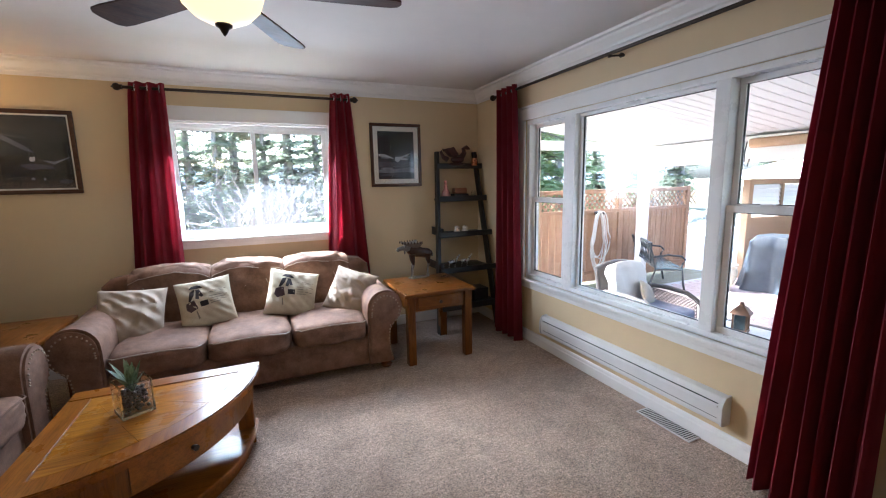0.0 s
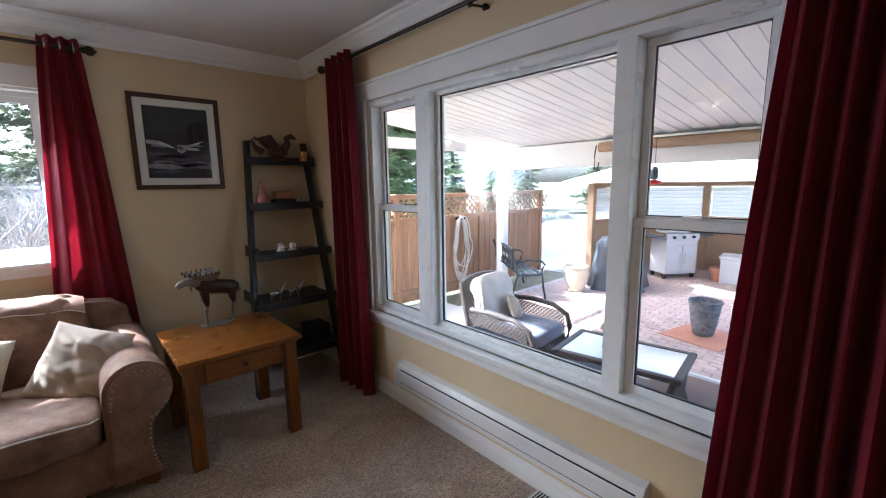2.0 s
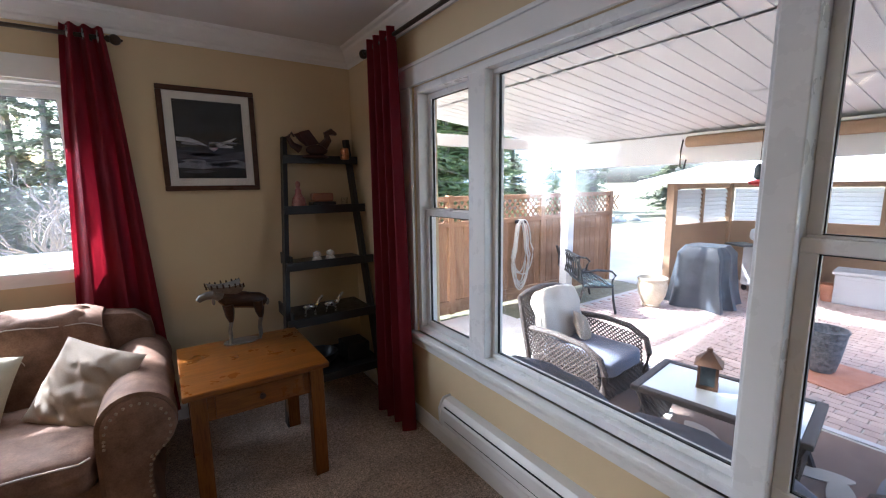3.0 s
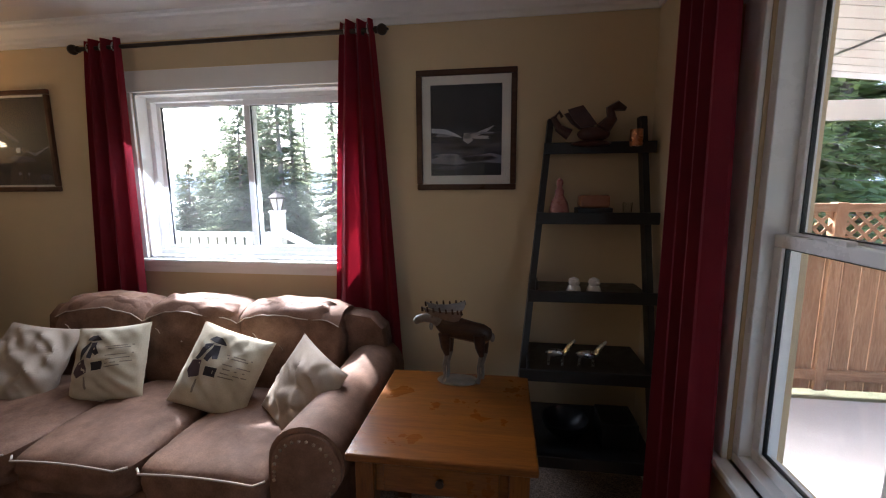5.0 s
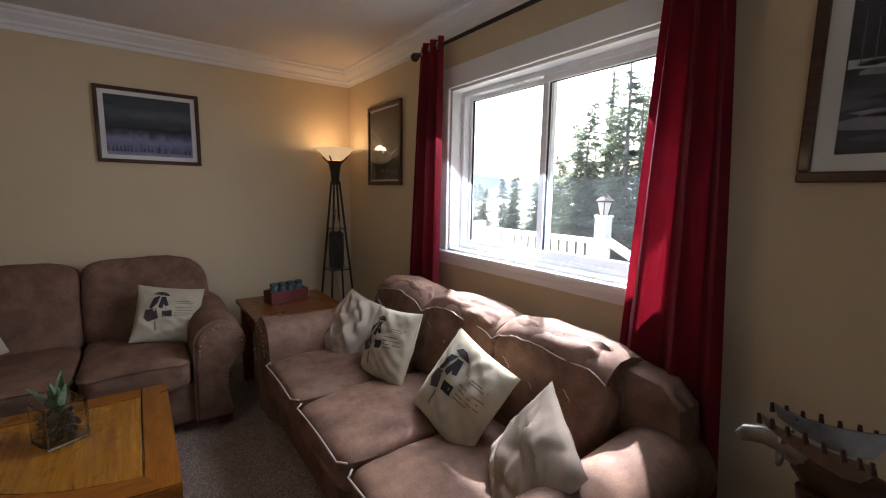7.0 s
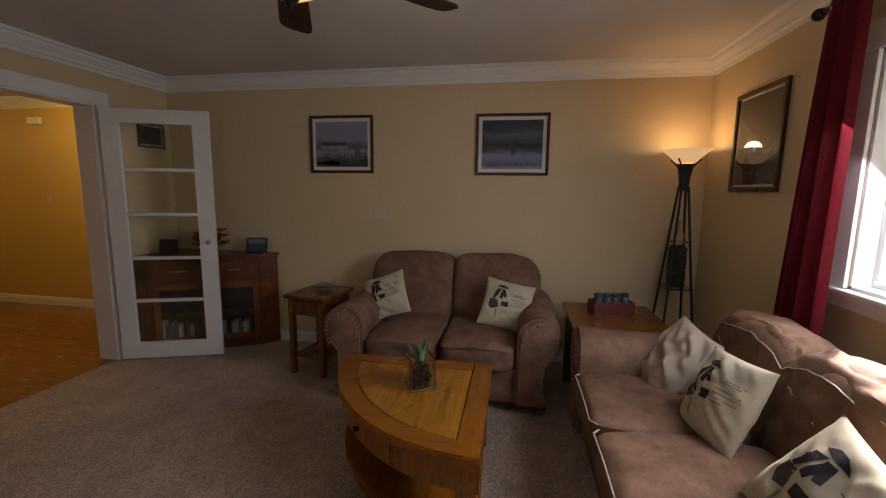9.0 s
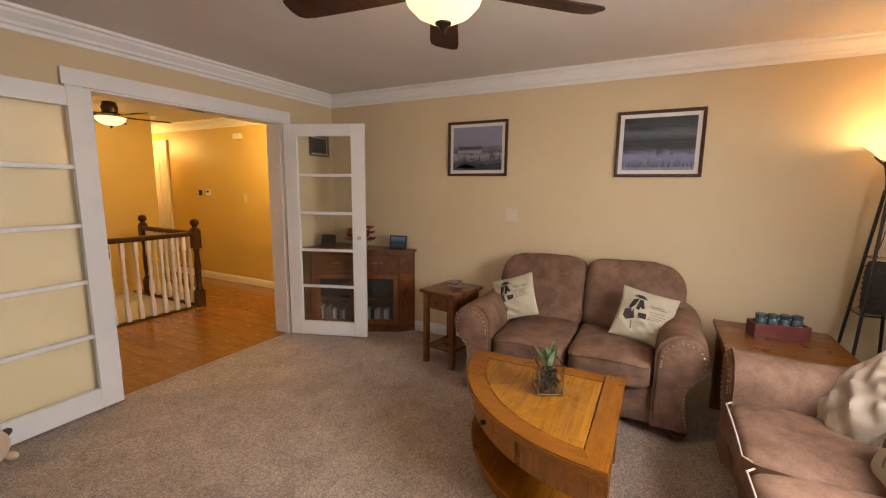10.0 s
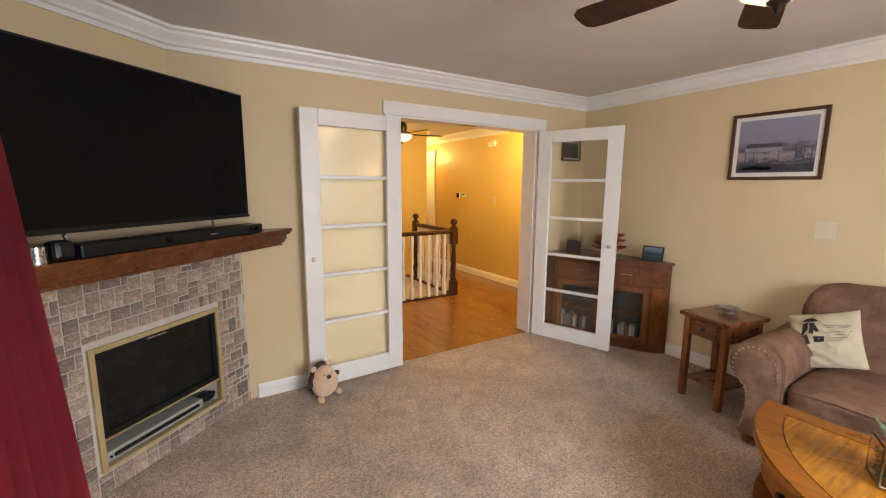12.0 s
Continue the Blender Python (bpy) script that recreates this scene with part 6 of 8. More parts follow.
pl.matrix_basis = pose(0.705, 0.175, 0.008, -4, 8, 14)
tagged(pl, "tan and brown hedgehog plush on the carpet", "plush toy")

# ---- hall and stairwell ----
M_HALLWALL = surface("warm_hall_paint", (0.62, 0.44, 0.135), (0.66, 0.475, 0.155), 1.2, 0.38, bump=0.1, bscale=120, bdist=0.003)
HY = S - T
tagged(part("hall_floor", box((-3.0, -7.0, -0.14), (0.9, HY + 0.14, -0.02)), M_GROUT), "subfloor under the hall planks", "floor", kind="structure")
for nm, l, h in (("wall_hall_west", (-2.80, -7.0, 0), (-2.68, HY - 0.002, H)), ("wall_hall_end", (-2.68, -7.0, 0), (-2.0, -6.88, H)), ("wall_hall_near", (-2.679, HY - 0.12, 0), (W - 0.001, HY, H)),
                 ("wall_stair_far", (-2.06, -3.34, -0.6), (0.9, -3.22, H)), ("wall_hall_side", (-2.06, -6.879, 0), (-1.96, -3.341, H)), ("wall_stair_east", (0.9, -3.6, -0.6), (1.02, HY, H))):
    tagged(part(nm, box(l, h), M_HALLWALL), "warm yellow painted hall wall", "wall", kind="structure")
tagged(part("ceiling_stair_trim", extrude_profile(CROWN, (-2.68, -6.9, zc), (-2.68, HY, zc), (1, 0, 0)), M_WHITE), "white crown moulding in the hall", "moulding", kind="structure")
tagged(part("ceiling_stair_trim", extrude_profile(CROWN, (-2.06, -6.88, zc), (-2.06, -3.23, zc), (-1, 0, 0)), M_WHITE), "white crown moulding in the hall", "moulding", kind="structure")
moulding("baseboard", BASE, (-2.68, -1.36, 0), (-2.68, -3.95, 0), (1, 0, 0), "white moulded baseboard in the hall")
moulding("baseboard", BASE, (-2.68, -4.93, 0), (-2.68, -6.88, 0), (1, 0, 0), "white moulded baseboard in the hall")


def panel_door(name, label, m):
    d = thing(name, label, "door", m, kind="structure")
    part("slab", box((0, 0.0, 0.01), (0.76, 0.03, 2.03), 0.002), M_WHITE, d)
    for z0d, z1d in ((0.2, 0.85), (1.0, 1.85)):
        part("raised_panel", box((0.12, 0.0305, z0d), (0.64, 0.038, z1d), 0.004), M_WHITE, d)
    for l, h in (((-0.09, 0.0, 0), (-0.004, 0.028, 2.045)), ((0.764, 0.0, 0), (0.85, 0.028, 2.045)), ((-0.11, 0.0, 2.0455), (0.87, 0.032, 2.16))):
        part("casing", box(l, h, 0.003), M_WHITE, d)
    part("lever", tube([(0.70, 0.03, 0.95), (0.70, 0.075, 0.95), (0.60, 0.08, 0.95)], 0.009, 8), M_BRONZE, d, "bronze lever handle", True)
    return d


panel_door("door_3", "white panelled hall door, closed", pose(-2.678, -4.05, 0, 0, 0, -90))
panel_door("door_4", "white panelled hall door, closed", pose(-2.678, -0.47, 0, 0, 0, -90))
th = thing("thermostat", "white wall thermostat in the hall", "thermostat", pose(-2.68, -2.98, 1.34, 0, 0, 90))
part("case", box((-0.055, -0.022, -0.04), (0.055, 0, 0.04), 0.006), M_WHITE, th)
part("display", box((-0.03, -0.0235, 0.0), (0.03, -0.0222, 0.025)), M_SCREEN, th)
kp = thing("alarm_panel", "small grey wall panel in the hall", "panel", pose(-2.68, -3.16, 1.335, 0, 0, 90))
part("case", box((-0.05, -0.02, -0.05), (0.05, 0, 0.05), 0.004), M_HEATER, kp)
part("face", box((-0.042, -0.022, -0.042), (0.042, -0.0202, 0.042)), M_BRONZE, kp)
tagged(part("door_chime", box((-2.68, -2.30, 2.10), (-2.63, -2.13, 2.18), 0.012), M_WHITE), "white plastic door chime high on the wall", "chime")
wall_plate("light_switch", "white switch plate on the hall wall", pose(-2.68, -2.16, 1.27, 0, 0, 90), [(0, 0, 0.011, 0.03)])
ceiling_fan("dark ceiling fan with a lit bowl over the stairwell", pose(-1.30, -2.62, H), 0.52, 20, 0.30)
tagged(part("ceiling_vent", box((-1.75, -1.9, H - 0.012), (-1.45, -1.6, H - 0.001), 0.003), M_WHITE), "white ceiling register in the hall", "vent")

M_STAIRWOOD = wood("dark_stair_rail", (0.034, 0.012, 0.005), (0.090, 0.034, 0.012), "Z", 0.3, 9, 0.3)
rail = thing("stair_railing", "dark wood handrail with white turned balusters", "railing")


def newel(x, y):
    n = part("newel", box((x - 0.045, y - 0.045, 0), (x + 0.045, y + 0.045, 0.20), 0.004), M_STAIRWOOD, rail)
    part("newel_shaft", lathe([(0.04, 0.20), (0.044, 0.22), (0.028, 0.25), (0.034, 0.36), (0.036, 0.5), (0.026, 0.66), (0.036, 0.69), (0.03, 0.71)], 18, (x, y, 0)), M_STAIRWOOD, n, "", True)
    part("newel_block", box((x - 0.043, y - 0.043, 0.71), (x + 0.043, y + 0.043, 0.93), 0.004), M_STAIRWOOD, n)
    part("newel_cap", lathe([(0.046, 0.931), (0.05, 0.945), (0.03, 0.958), (0.026, 0.97), (0.046, 0.995), (0.05, 1.02), (0.036, 1.05), (0.01, 1.062)], 18, (x, y, 0)), M_STAIRWOOD, n, "", True)


NX, NY = -1.635, -1.72
newel(NX, NY)
newel(NX - 0.02, -2.86)
part("handrail", box((NX + 0.043, NY - 0.032, 0.86), (0.88, NY + 0.032, 0.915), 0.014, seg=3), M_STAIRWOOD, rail)
part("handrail", box((NX - 0.042, -2.816, 0.86), (NX + 0.022, NY - 0.046, 0.915), 0.014, seg=3), M_STAIRWOOD, rail)
part("shoe_rail", box((NX + 0.046, NY - 0.03, 0.0), (0.88, NY + 0.03, 0.022), 0.003), M_STAIRWOOD, rail)
part("shoe_rail", box((NX - 0.04, -2.814, 0.0), (NX + 0.02, NY - 0.046, 0.022), 0.003), M_STAIRWOOD, rail)
BAL = [(0.021, 0.18), (0.026, 0.20), (0.015, 0.225), (0.021, 0.30), (0.023, 0.38), (0.014, 0.47), (0.023, 0.49), (0.014, 0.52), (0.018, 0.62), (0.016, 0.70)]


def baluster(x, y):
    b = box((x - 0.021, y - 0.021, 0.022), (x + 0.021, y + 0.021, 0.18), 0.002)
    lathe(BAL, 10, (x, y, 0), b)
    box((x - 0.019, y - 0.019, 0.70), (x + 0.019, y + 0.019, 0.86), 0.002, b)
    part("baluster", b, M_WHITE, rail, "white turned baluster", True)


for i in range(19):
    baluster(NX + 0.15 + i * 0.125, NY)
for i in range(8):
    baluster(NX - 0.01, NY - 0.15 - i * 0.125)
tagged(part("stairwell", box((-1.60, -3.22, -0.60), (0.9, -1.76, -0.40)), M_CARPET), "carpeted landing down the stairs", "floor", kind="structure")

picture("small dark framed print high in the corner", pose(-1.97, S, 1.87, 0, 0, 180), 0.27, 0.21, A_EAGLE, 0.016, 0.012)

# ---- outdoors ----
GZ = -0.40
M_GROUND = surface("spring_grass", (0.13, 0.13, 0.07), (0.27, 0.24, 0.16), 0.5, 0.95, bump=0.6, bscale=9, bdist=0.05, fine=0.3)
M_CONC = surface("patio_concrete", (0.48, 0.44, 0.40), (0.57, 0.53, 0.49), 2.0, 0.85, bump=0.15, bscale=90)
M_PAVER = surface("rose_paver", (0.46, 0.335, 0.29), (0.58, 0.44, 0.39), 6, 0.9, bump=0.3, bscale=120, piece=0.22)
M_CEDAR = wood("cedar_fence", (0.28, 0.155, 0.09), (0.44, 0.27, 0.17), "Z", 0.75, 7, 0.0, piece=0.14)
M_CEDARX = wood("cedar_rail", (0.26, 0.145, 0.085), (0.42, 0.255, 0.16), "X", 0.75, 7, 0.0)
M_TAN = surface("tan_stain", (0.34, 0.215, 0.13), (0.42, 0.275, 0.17), 3, 0.7, bump=0.15, bscale=60)
M_SOFFIT = surface("white_soffit_vinyl", (0.78, 0.76, 0.76), (0.83, 0.81, 0.81), 3, 0.45, bump=0.03)
M_WICKER = surface("dark_wicker", (0.025, 0.018, 0.016), (0.07, 0.05, 0.045), 60, 0.5, bump=0.8, bscale=140, bdist=0.006)
M_GREYCUSH = surface("slate_cushion", (0.13, 0.14, 0.19), (0.18, 0.19, 0.25), 5, 0.9, bump=0.2, bscale=200)
M_CREAMCUSH = surface("cream_cushion", (0.52, 0.48, 0.44), (0.60, 0.56, 0.51), 5, 0.9, bump=0.2, bscale=200)
M_IRON = surface("black_cast_iron", (0.012, 0.012, 0.013), (0.03, 0.03, 0.032), 20, 0.5, metal=0.4)
M_TARP = surface("slate_tarp", (0.032, 0.037, 0.047), (0.065, 0.073, 0.088), 4, 0.45, bump=0.2, bscale=40)
M_GLAZE = surface("cream_glaze", (0.48, 0.41, 0.30), (0.56, 0.49, 0.37), 6, 0.3)
M_DARKPOT = surface("mottled_dark_pot", (0.03, 0.035, 0.045), (0.24, 0.25, 0.27), 26, 0.45, bump=0.9, bscale=45, bdist=0.02)
M_TERRA = surface("terracotta", (0.42, 0.17, 0.10), (0.52, 0.24, 0.15), 6, 0.8)
M_RESINW = surface("pale_resin", (0.52, 0.52, 0.54), (0.60, 0.60, 0.62), 4, 0.5)
M_ROCK = surface("pale_rock", (0.34, 0.33, 0.31), (0.52, 0.50, 0.47), 5, 0.9, bump=0.5, bscale=20, bdist=0.02, piece=0.3)
M_ASPHALT = surface("pale_driveway", (0.33, 0.31, 0.29), (0.42, 0.40, 0.37), 1.5, 1.0, spec=0.05, bump=0.2, bscale=90)
M_BARK = surface("grey_bark", (0.20, 0.175, 0.155), (0.32, 0.29, 0.26), 8, 0.95, bump=0.6, bscale=40, bdist=0.02)
M_NEEDLE = surface("conifer_needles", (0.125, 0.155, 0.115), (0.20, 0.225, 0.17), 1.2, 0.8)
M_SPRING = surface("spring_leaves", (0.20, 0.26, 0.11), (0.30, 0.36, 0.18), 1.2, 0.8)
let_through(M_NEEDLE, (0.38, 0.42, 0.27), 0.5)
let_through(M_SPRING, (0.34, 0.42, 0.14), 0.45)
M_TWIG = surface("pale_twigs", (0.20, 0.17, 0.16), (0.30, 0.26, 0.25), 6, 0.9)
# distance haze is put into the hills' pale blue-grey colour
M_HILL = surface("hazy_wooded_hill", (0.42, 0.47, 0.52), (0.50, 0.55, 0.60), 0.05, 0.95)
M_LAKE = surface("pale_lake", (0.55, 0.58, 0.62), (0.62, 0.65, 0.68), 0.2, 0.25)

# one sheet: near the house level, falling away to the north
gb = bmesh.new()
xs = [-3000, -400, -60, -20, -10, -4, 2, 6, 12, 20, 60, 400, 3000]
ys = [-3000, -300, -40, -9, 2, 5, 9, 14, 22, 40, 80, 300, 3000]
gv = [[gb.verts.new((x, y, GZ - 0.05 - (0.0 if y < 9 or x > 3 else min(6.0, (y - 9) * 0.16)))) for x in xs] for y in ys]
for r0, r1 in zip(gv, gv[1:]):
    for i in range(len(xs) - 1):
        gb.faces.new((r0[i], r0[i + 1], r1[i + 1], r1[i]))
gob = part("ground", gb, M_GROUND)
tagged(gob, "pale early spring grass around the house", "ground", kind="structure")
tagged(part("patio", box((2.34, -4.0, GZ - 0.10), (4.90, 6.15, GZ)), M_CONC), "pale concrete patio slab by the house", "patio", kind="structure")
tagged(part("paver_bed", box((4.96, -4.0, GZ - 0.10), (11.5, 5.6, GZ - 0.012)), M_GROUT), "sanded bed under the brick pavers", "patio", kind="structure")
tagged(part("patio_edge", box((4.902, -4.0, GZ - 0.10), (4.958, 5.6, GZ + 0.012), 0.004), M_RESINW), "white edging strip along the pavers", "kerb", kind="structure")
tagged(part("driveway", box((8.2, 5.8, GZ - 0.06), (40, 12.5, GZ - 0.035)), M_ASPHALT), "pale grey driveway beyond the patio", "driveway", kind="structure")

# roof over the patio: sloped slatted soffit
ZR0, ZR1, XR0, XR1 = 2.46, 2.0, 2.34, 6.25
b = bmesh.new()


def zr(x):
    return ZR0 + (ZR1 - ZR0) * (x - XR0) / (XR1 - XR0)


y = -3.2
while y < 6.0:
    for xa, xb in ((XR0, 3.605), (3.635, 4.915), (4.945, XR1)):
        for ya, yb, dz in ((y, y + 0.138, 0.0), (y + 0.138, y + 0.150, 0.008)):
            v = [b.verts.new((x, yy, zr(x) + dz)) for x, yy in ((xa, ya), (xa, yb), (xb, yb), (xb, ya))]
            b.faces.new(v)
        for yy in (y + 0.138, y + 0.150):
            b.faces.new([b.verts.new((x, yy, zr(x) + dz)) for x, dz in ((xa, 0.0), (xb, 0.0), (xb, 0.008), (xa, 0.008))])
    y += 0.15
YR1 = y
v = [b.verts.new(p) for p in ((XR0, -3.2, ZR0 + 0.055), (XR0, YR1, ZR0 + 0.055), (XR1, YR1, ZR1 + 0.055), (XR1, -3.2, ZR1 + 0.055), (XR0, -3.2, ZR0 + 0.14), (XR0, YR1, ZR0 + 0.14), (XR1 + 0.2, YR1, ZR1 + 0.12), (XR1 + 0.2, -3.2, ZR1 + 0.12))]
for q in ((0, 1, 2, 3), (4, 5, 6, 7), (0, 1, 5, 4), (1, 2, 6, 5), (2, 3, 7, 6), (3, 0, 4, 7)):
    b.faces.new([v[i] for i in q])
tagged(part("ceiling_patio", b, M_SOFFIT), "white slatted soffit of the patio roof", "patio roof", kind="structure")
bm_ = thing("patio_beam", "white boxed beam and posts carrying the patio roof", "beam", kind="structure")
part("beam", box((6.10, -3.2, 1.66), (6.28, YR1, 2.0), 0.004), M_SOFFIT, bm_)
for yy in (5.86, 1.0, -2.4):
    part("post", box((6.12, yy - 0.07, GZ), (6.26, yy + 0.07, 1.659), 0.004), M_SOFFIT, bm_)
part("post", box((6.15, 6.6, GZ), (6.25, 6.7, 1.66), 0.004), M_SOFFIT, bm_)
part("side_beam", box((2.36, YR1 + 0.002, 1.95), (6.28, YR1 + 0.05, 2.10), 0.004), M_SOFFIT, bm_)
rl = thing("roller_blind", "rolled-up tan outdoor blind under the patio beam", "blind")
part("roll", rod((6.02, 4.05, 1.90), (6.02, 0.2, 1.90), 0.062, n=18), M_TAN, rl, "", True)
part("head_rail", box((5.99, 0.2, 1.965), (6.09, 4.06, 1.99), 0.003), M_SOFFIT, rl)
part("crank", tube([(6.0, 4.09, 1.93), (5.98, 4.10, 1.80), (5.98, 4.10, 1.62), (5.99, 4.06, 1.60), (5.99, 4.04, 1.70)], 0.009, 8), M_IRON, rl, "", True)
fd = thing("bird_feeder", "red and clear hummingbird feeder hanging from the beam", "bird feeder")
M_REDPL = surface("red_plastic", (0.5, 0.02, 0.02), (0.6, 0.03, 0.03), 10, 0.35)
FX, FY = 5.95, 3.30
part("bottle", lathe([(0.02, 1.46), (0.045, 1.48), (0.045, 1.58), (0.02, 1.62)], 16, (FX, FY, 0)), M_TEAL, fd, "", True)
part("tray", lathe([(0.03, 1.40), (0.085, 1.415), (0.09, 1.44), (0.05, 1.46)], 18, (FX, FY, 0)), M_REDPL, fd, "red feeding tray", True)
part("hanger", rod((FX, FY, 1.62), (FX, FY, 1.95), 0.003), M_IRON, fd)

# unseen house eave over the sofa window, its depth set to trim the sun patch
tagged(part("eave", box((-4.0, N + T, 2.16), (2.6, N + 0.72, 2.34)), M_SOFFIT), "unseen roof eave over the window, trimming the sun", "eave", kind="structure")

# fence
fe = thing("fence", "cedar privacy fence with a lattice top", "fence")
FYY = 6.35
for i in range(38):
    x = 2.50 + i * 0.145
    part("board", box((x, FYY, GZ), (x + 0.138, FYY + 0.02, 0.86), 0.004), M_CEDAR, fe)
for z0f, z1f in ((-0.30, -0.20), (0.86, 0.93), (1.22, 1.29)):
    part("fence_rail", box((2.48, FYY - 0.03, z0f), (8.02, FYY + 0.04, z1f), 0.005), M_CEDARX, fe)
for x in (2.42, 4.25, 6.10, 7.95):
    part("fence_post", box((x, FYY - 0.035, GZ), (x + 0.09, FYY + 0.055, 1.30), 0.006), M_CEDAR, fe)
for s in (-1, 1):
    x = 2.35
    while x < 8.1:
        a, c = (x, x + 0.29) if s > 0 else (x + 0.29, x)
        p0, p1 = Vector((a, FYY + 0.004 * s, 0.93)), Vector((c, FYY + 0.004 * s, 1.22))
        d = (p1 - p0)
        nrm = Vector((-d.z, 0, d.x)).normalized() * 0.014
        b = bmesh.new()
        vv = []
        for yy in (-0.003, 0.003):
            vv.append([b.verts.new(q + Vector((0, yy, 0))) for q in (p0 - nrm, p1 - nrm, p1 + nrm, p0 + nrm)])
        b.faces.new(vv[0])
        b.faces.new(vv[1][::-1])
        for i in range(4):
            b.faces.new((vv[0][i], vv[0][(i + 1) % 4], vv[1][(i + 1) % 4], vv[1][i]))
        part("lattice_slat", b, M_CEDARX, fe)
        x += 0.115
M_HOSE = surface("pale_hose", (0.50, 0.49, 0.46), (0.60, 0.58, 0.55), 10, 0.5)
hs = thing("garden_hose", "pale garden hose coiled on a fence hook", "hose")
rnd = random.Random(12)
part("hook", box((5.50, FYY - 0.12, 0.84), (5.68, FYY - 0.032, 0.90), 0.01), M_IRON, hs)
for k in range(8):
    w, l = rnd.uniform(0.13, 0.24), rnd.uniform(0.85, 1.15)
    cx = 5.59 + rnd.uniform(-0.05, 0.05)
    dy = -0.05 - 0.012 * k
    part("loop", tube([(cx + w * math.sin(a) * (1 if math.cos(a) < 0 else 0.75), FYY + dy + 0.01 * math.sin(2 * a + k), 0.90 - l / 2 + l / 2 * math.cos(a)) for a in [2 * math.pi * q / 26 for q in range(26)]], 0.0105, 7, closed=True), M_HOSE, hs, "", True)

# cast iron bench
bn = thing("garden_bench", "black cast iron garden bench with wooden slats", "bench", pose(6.25, 5.55, GZ, 0, 0, 55))
for x in (-0.55, 0.55):
    b = bmesh.new()
    tube([(x, -0.28, 0.0), (x, -0.24, 0.2), (x, -0.22, 0.40), (x, 0.18, 0.40), (x, 0.24, 0.2), (x, 0.28, 0.0)], 0.018, 8, b)
    tube([(x, 0.18, 0.40), (x, 0.24, 0.65), (x, 0.30, 0.84)], 0.018, 8, b)
    tube([(x, 0.23, 0.60), (x, 0.0, 0.64), (x, -0.2, 0.62), (x, -0.26, 0.56), (x, -0.22, 0.50), (x, -0.2, 0.40)], 0.016, 8, b)
    part("end_casting", b, M_IRON, bn, "", True)
for i in range(6):
    part("slat", box((-0.6, -0.22 + i * 0.07, 0.415), (0.6, -0.165 + i * 0.07, 0.435), 0.004), M_TEAL, bn)
b = frame_ring((-0.53, 0.50), (0.53, 0.84), 0.03, "x", 0.24, 0.27)
for i in range(11):
    x = -0.5 + i * 0.09
    tube([(x, 0.255, 0.53), (x + 0.045, 0.255, 0.67), (x + 0.09, 0.255, 0.81)], 0.008, 5, b)
    tube([(x + 0.09, 0.255, 0.53), (x + 0.045, 0.255, 0.67), (x, 0.255, 0.81)], 0.008, 5, b)
part("back_grille", b, M_IRON, bn, "", True)

# wicker furniture
def weave(p00, p10, p11, p01, nu, nv, r=0.008):
    """An open diagonal weave between four corners."""
    b = bmesh.new()
    P = [Vector(p) for p in (p00, p10, p11, p01)]

    def at(u, v):
        return P[0] * (1 - u) * (1 - v) + P[1] * u * (1 - v) + P[2] * u * v + P[3] * (1 - u) * v
    for s in (0, 1):
        for k in range(-nv, nu):
            pts = []
            for j in range(nv + 1):
                u = (k + j) / nu
                if 0 <= u <= 1:
                    pts.append(at(u if s == 0 else 1 - u, j / nv))
            if len(pts) > 1:
                rod(pts[0], pts[-1], r, n=5, bm=b)
    return b


def wicker_chair(label, m, cushions):
    c = thing("wicker_chair", label, "chair", m, "wicker chairs")
    for x in (-0.36, 0.36):
        pts = [(x, -0.36, 0.0), (x, -0.40, 0.16), (x * 1.02, -0.42, 0.32), (x * 1.04, -0.38, 0.44), (x * 1.05, -0.22, 0.52), (x * 1.05, 0.05, 0.54), (x * 1.0, 0.34, 0.52)]
        part("arm", tube(pts, 0.028, 8), M_WICKER, c, "", True)
        part("arm_weave", weave((x, -0.38, 0.12), (x, 0.30, 0.12), (x * 1.03, 0.32, 0.51), (x * 1.03, -0.34, 0.46), 15, 9), M_WICKER, c)
        part("leg", rod((x, 0.32, 0.0), (x * 0.96, 0.50, 0.78), 0.026, n=8), M_WICKER, c, "", True)
    part("top_rail", tube([(-0.345, 0.50, 0.77), (-0.2, 0.52, 0.81), (0, 0.53, 0.825), (0.2, 0.52, 0.81), (0.345, 0.50, 0.77)], 0.028, 8), M_WICKER, c, "", True)
    part("back_weave", weave((-0.34, 0.37, 0.22), (0.34, 0.37, 0.22), (0.33, 0.50, 0.79), (-0.33, 0.50, 0.79), 16, 14), M_WICKER, c)
    part("seat_frame", box((-0.35, -0.37, 0.19), (0.35, 0.34, 0.24), 0.02), M_WICKER, c)
    part("front_weave", weave((-0.35, -0.38, 0.05), (0.35, -0.38, 0.05), (0.35, -0.38, 0.22), (-0.35, -0.38, 0.22), 14, 4), M_WICKER, c)
    part("seat_cushion", cushion((0.64, 0.70, 0.15), (0, -0.06, 0.31), 6, 0.15, 8, 0.006, 3), M_GREYCUSH, c, "slate blue seat cushion", True)
    bk = cushion((0.60, 0.17, 0.52), (0, 0.31, 0.60), 4, 0, 12, 0.014, 5, Matrix.Rotation(radians(-16), 4, "X"))
    part("back_cushion", bk, M_CREAMCUSH if cushions else M_GREYCUSH, c, "cream tufted back cushion" if cushions else "", True)
    return c


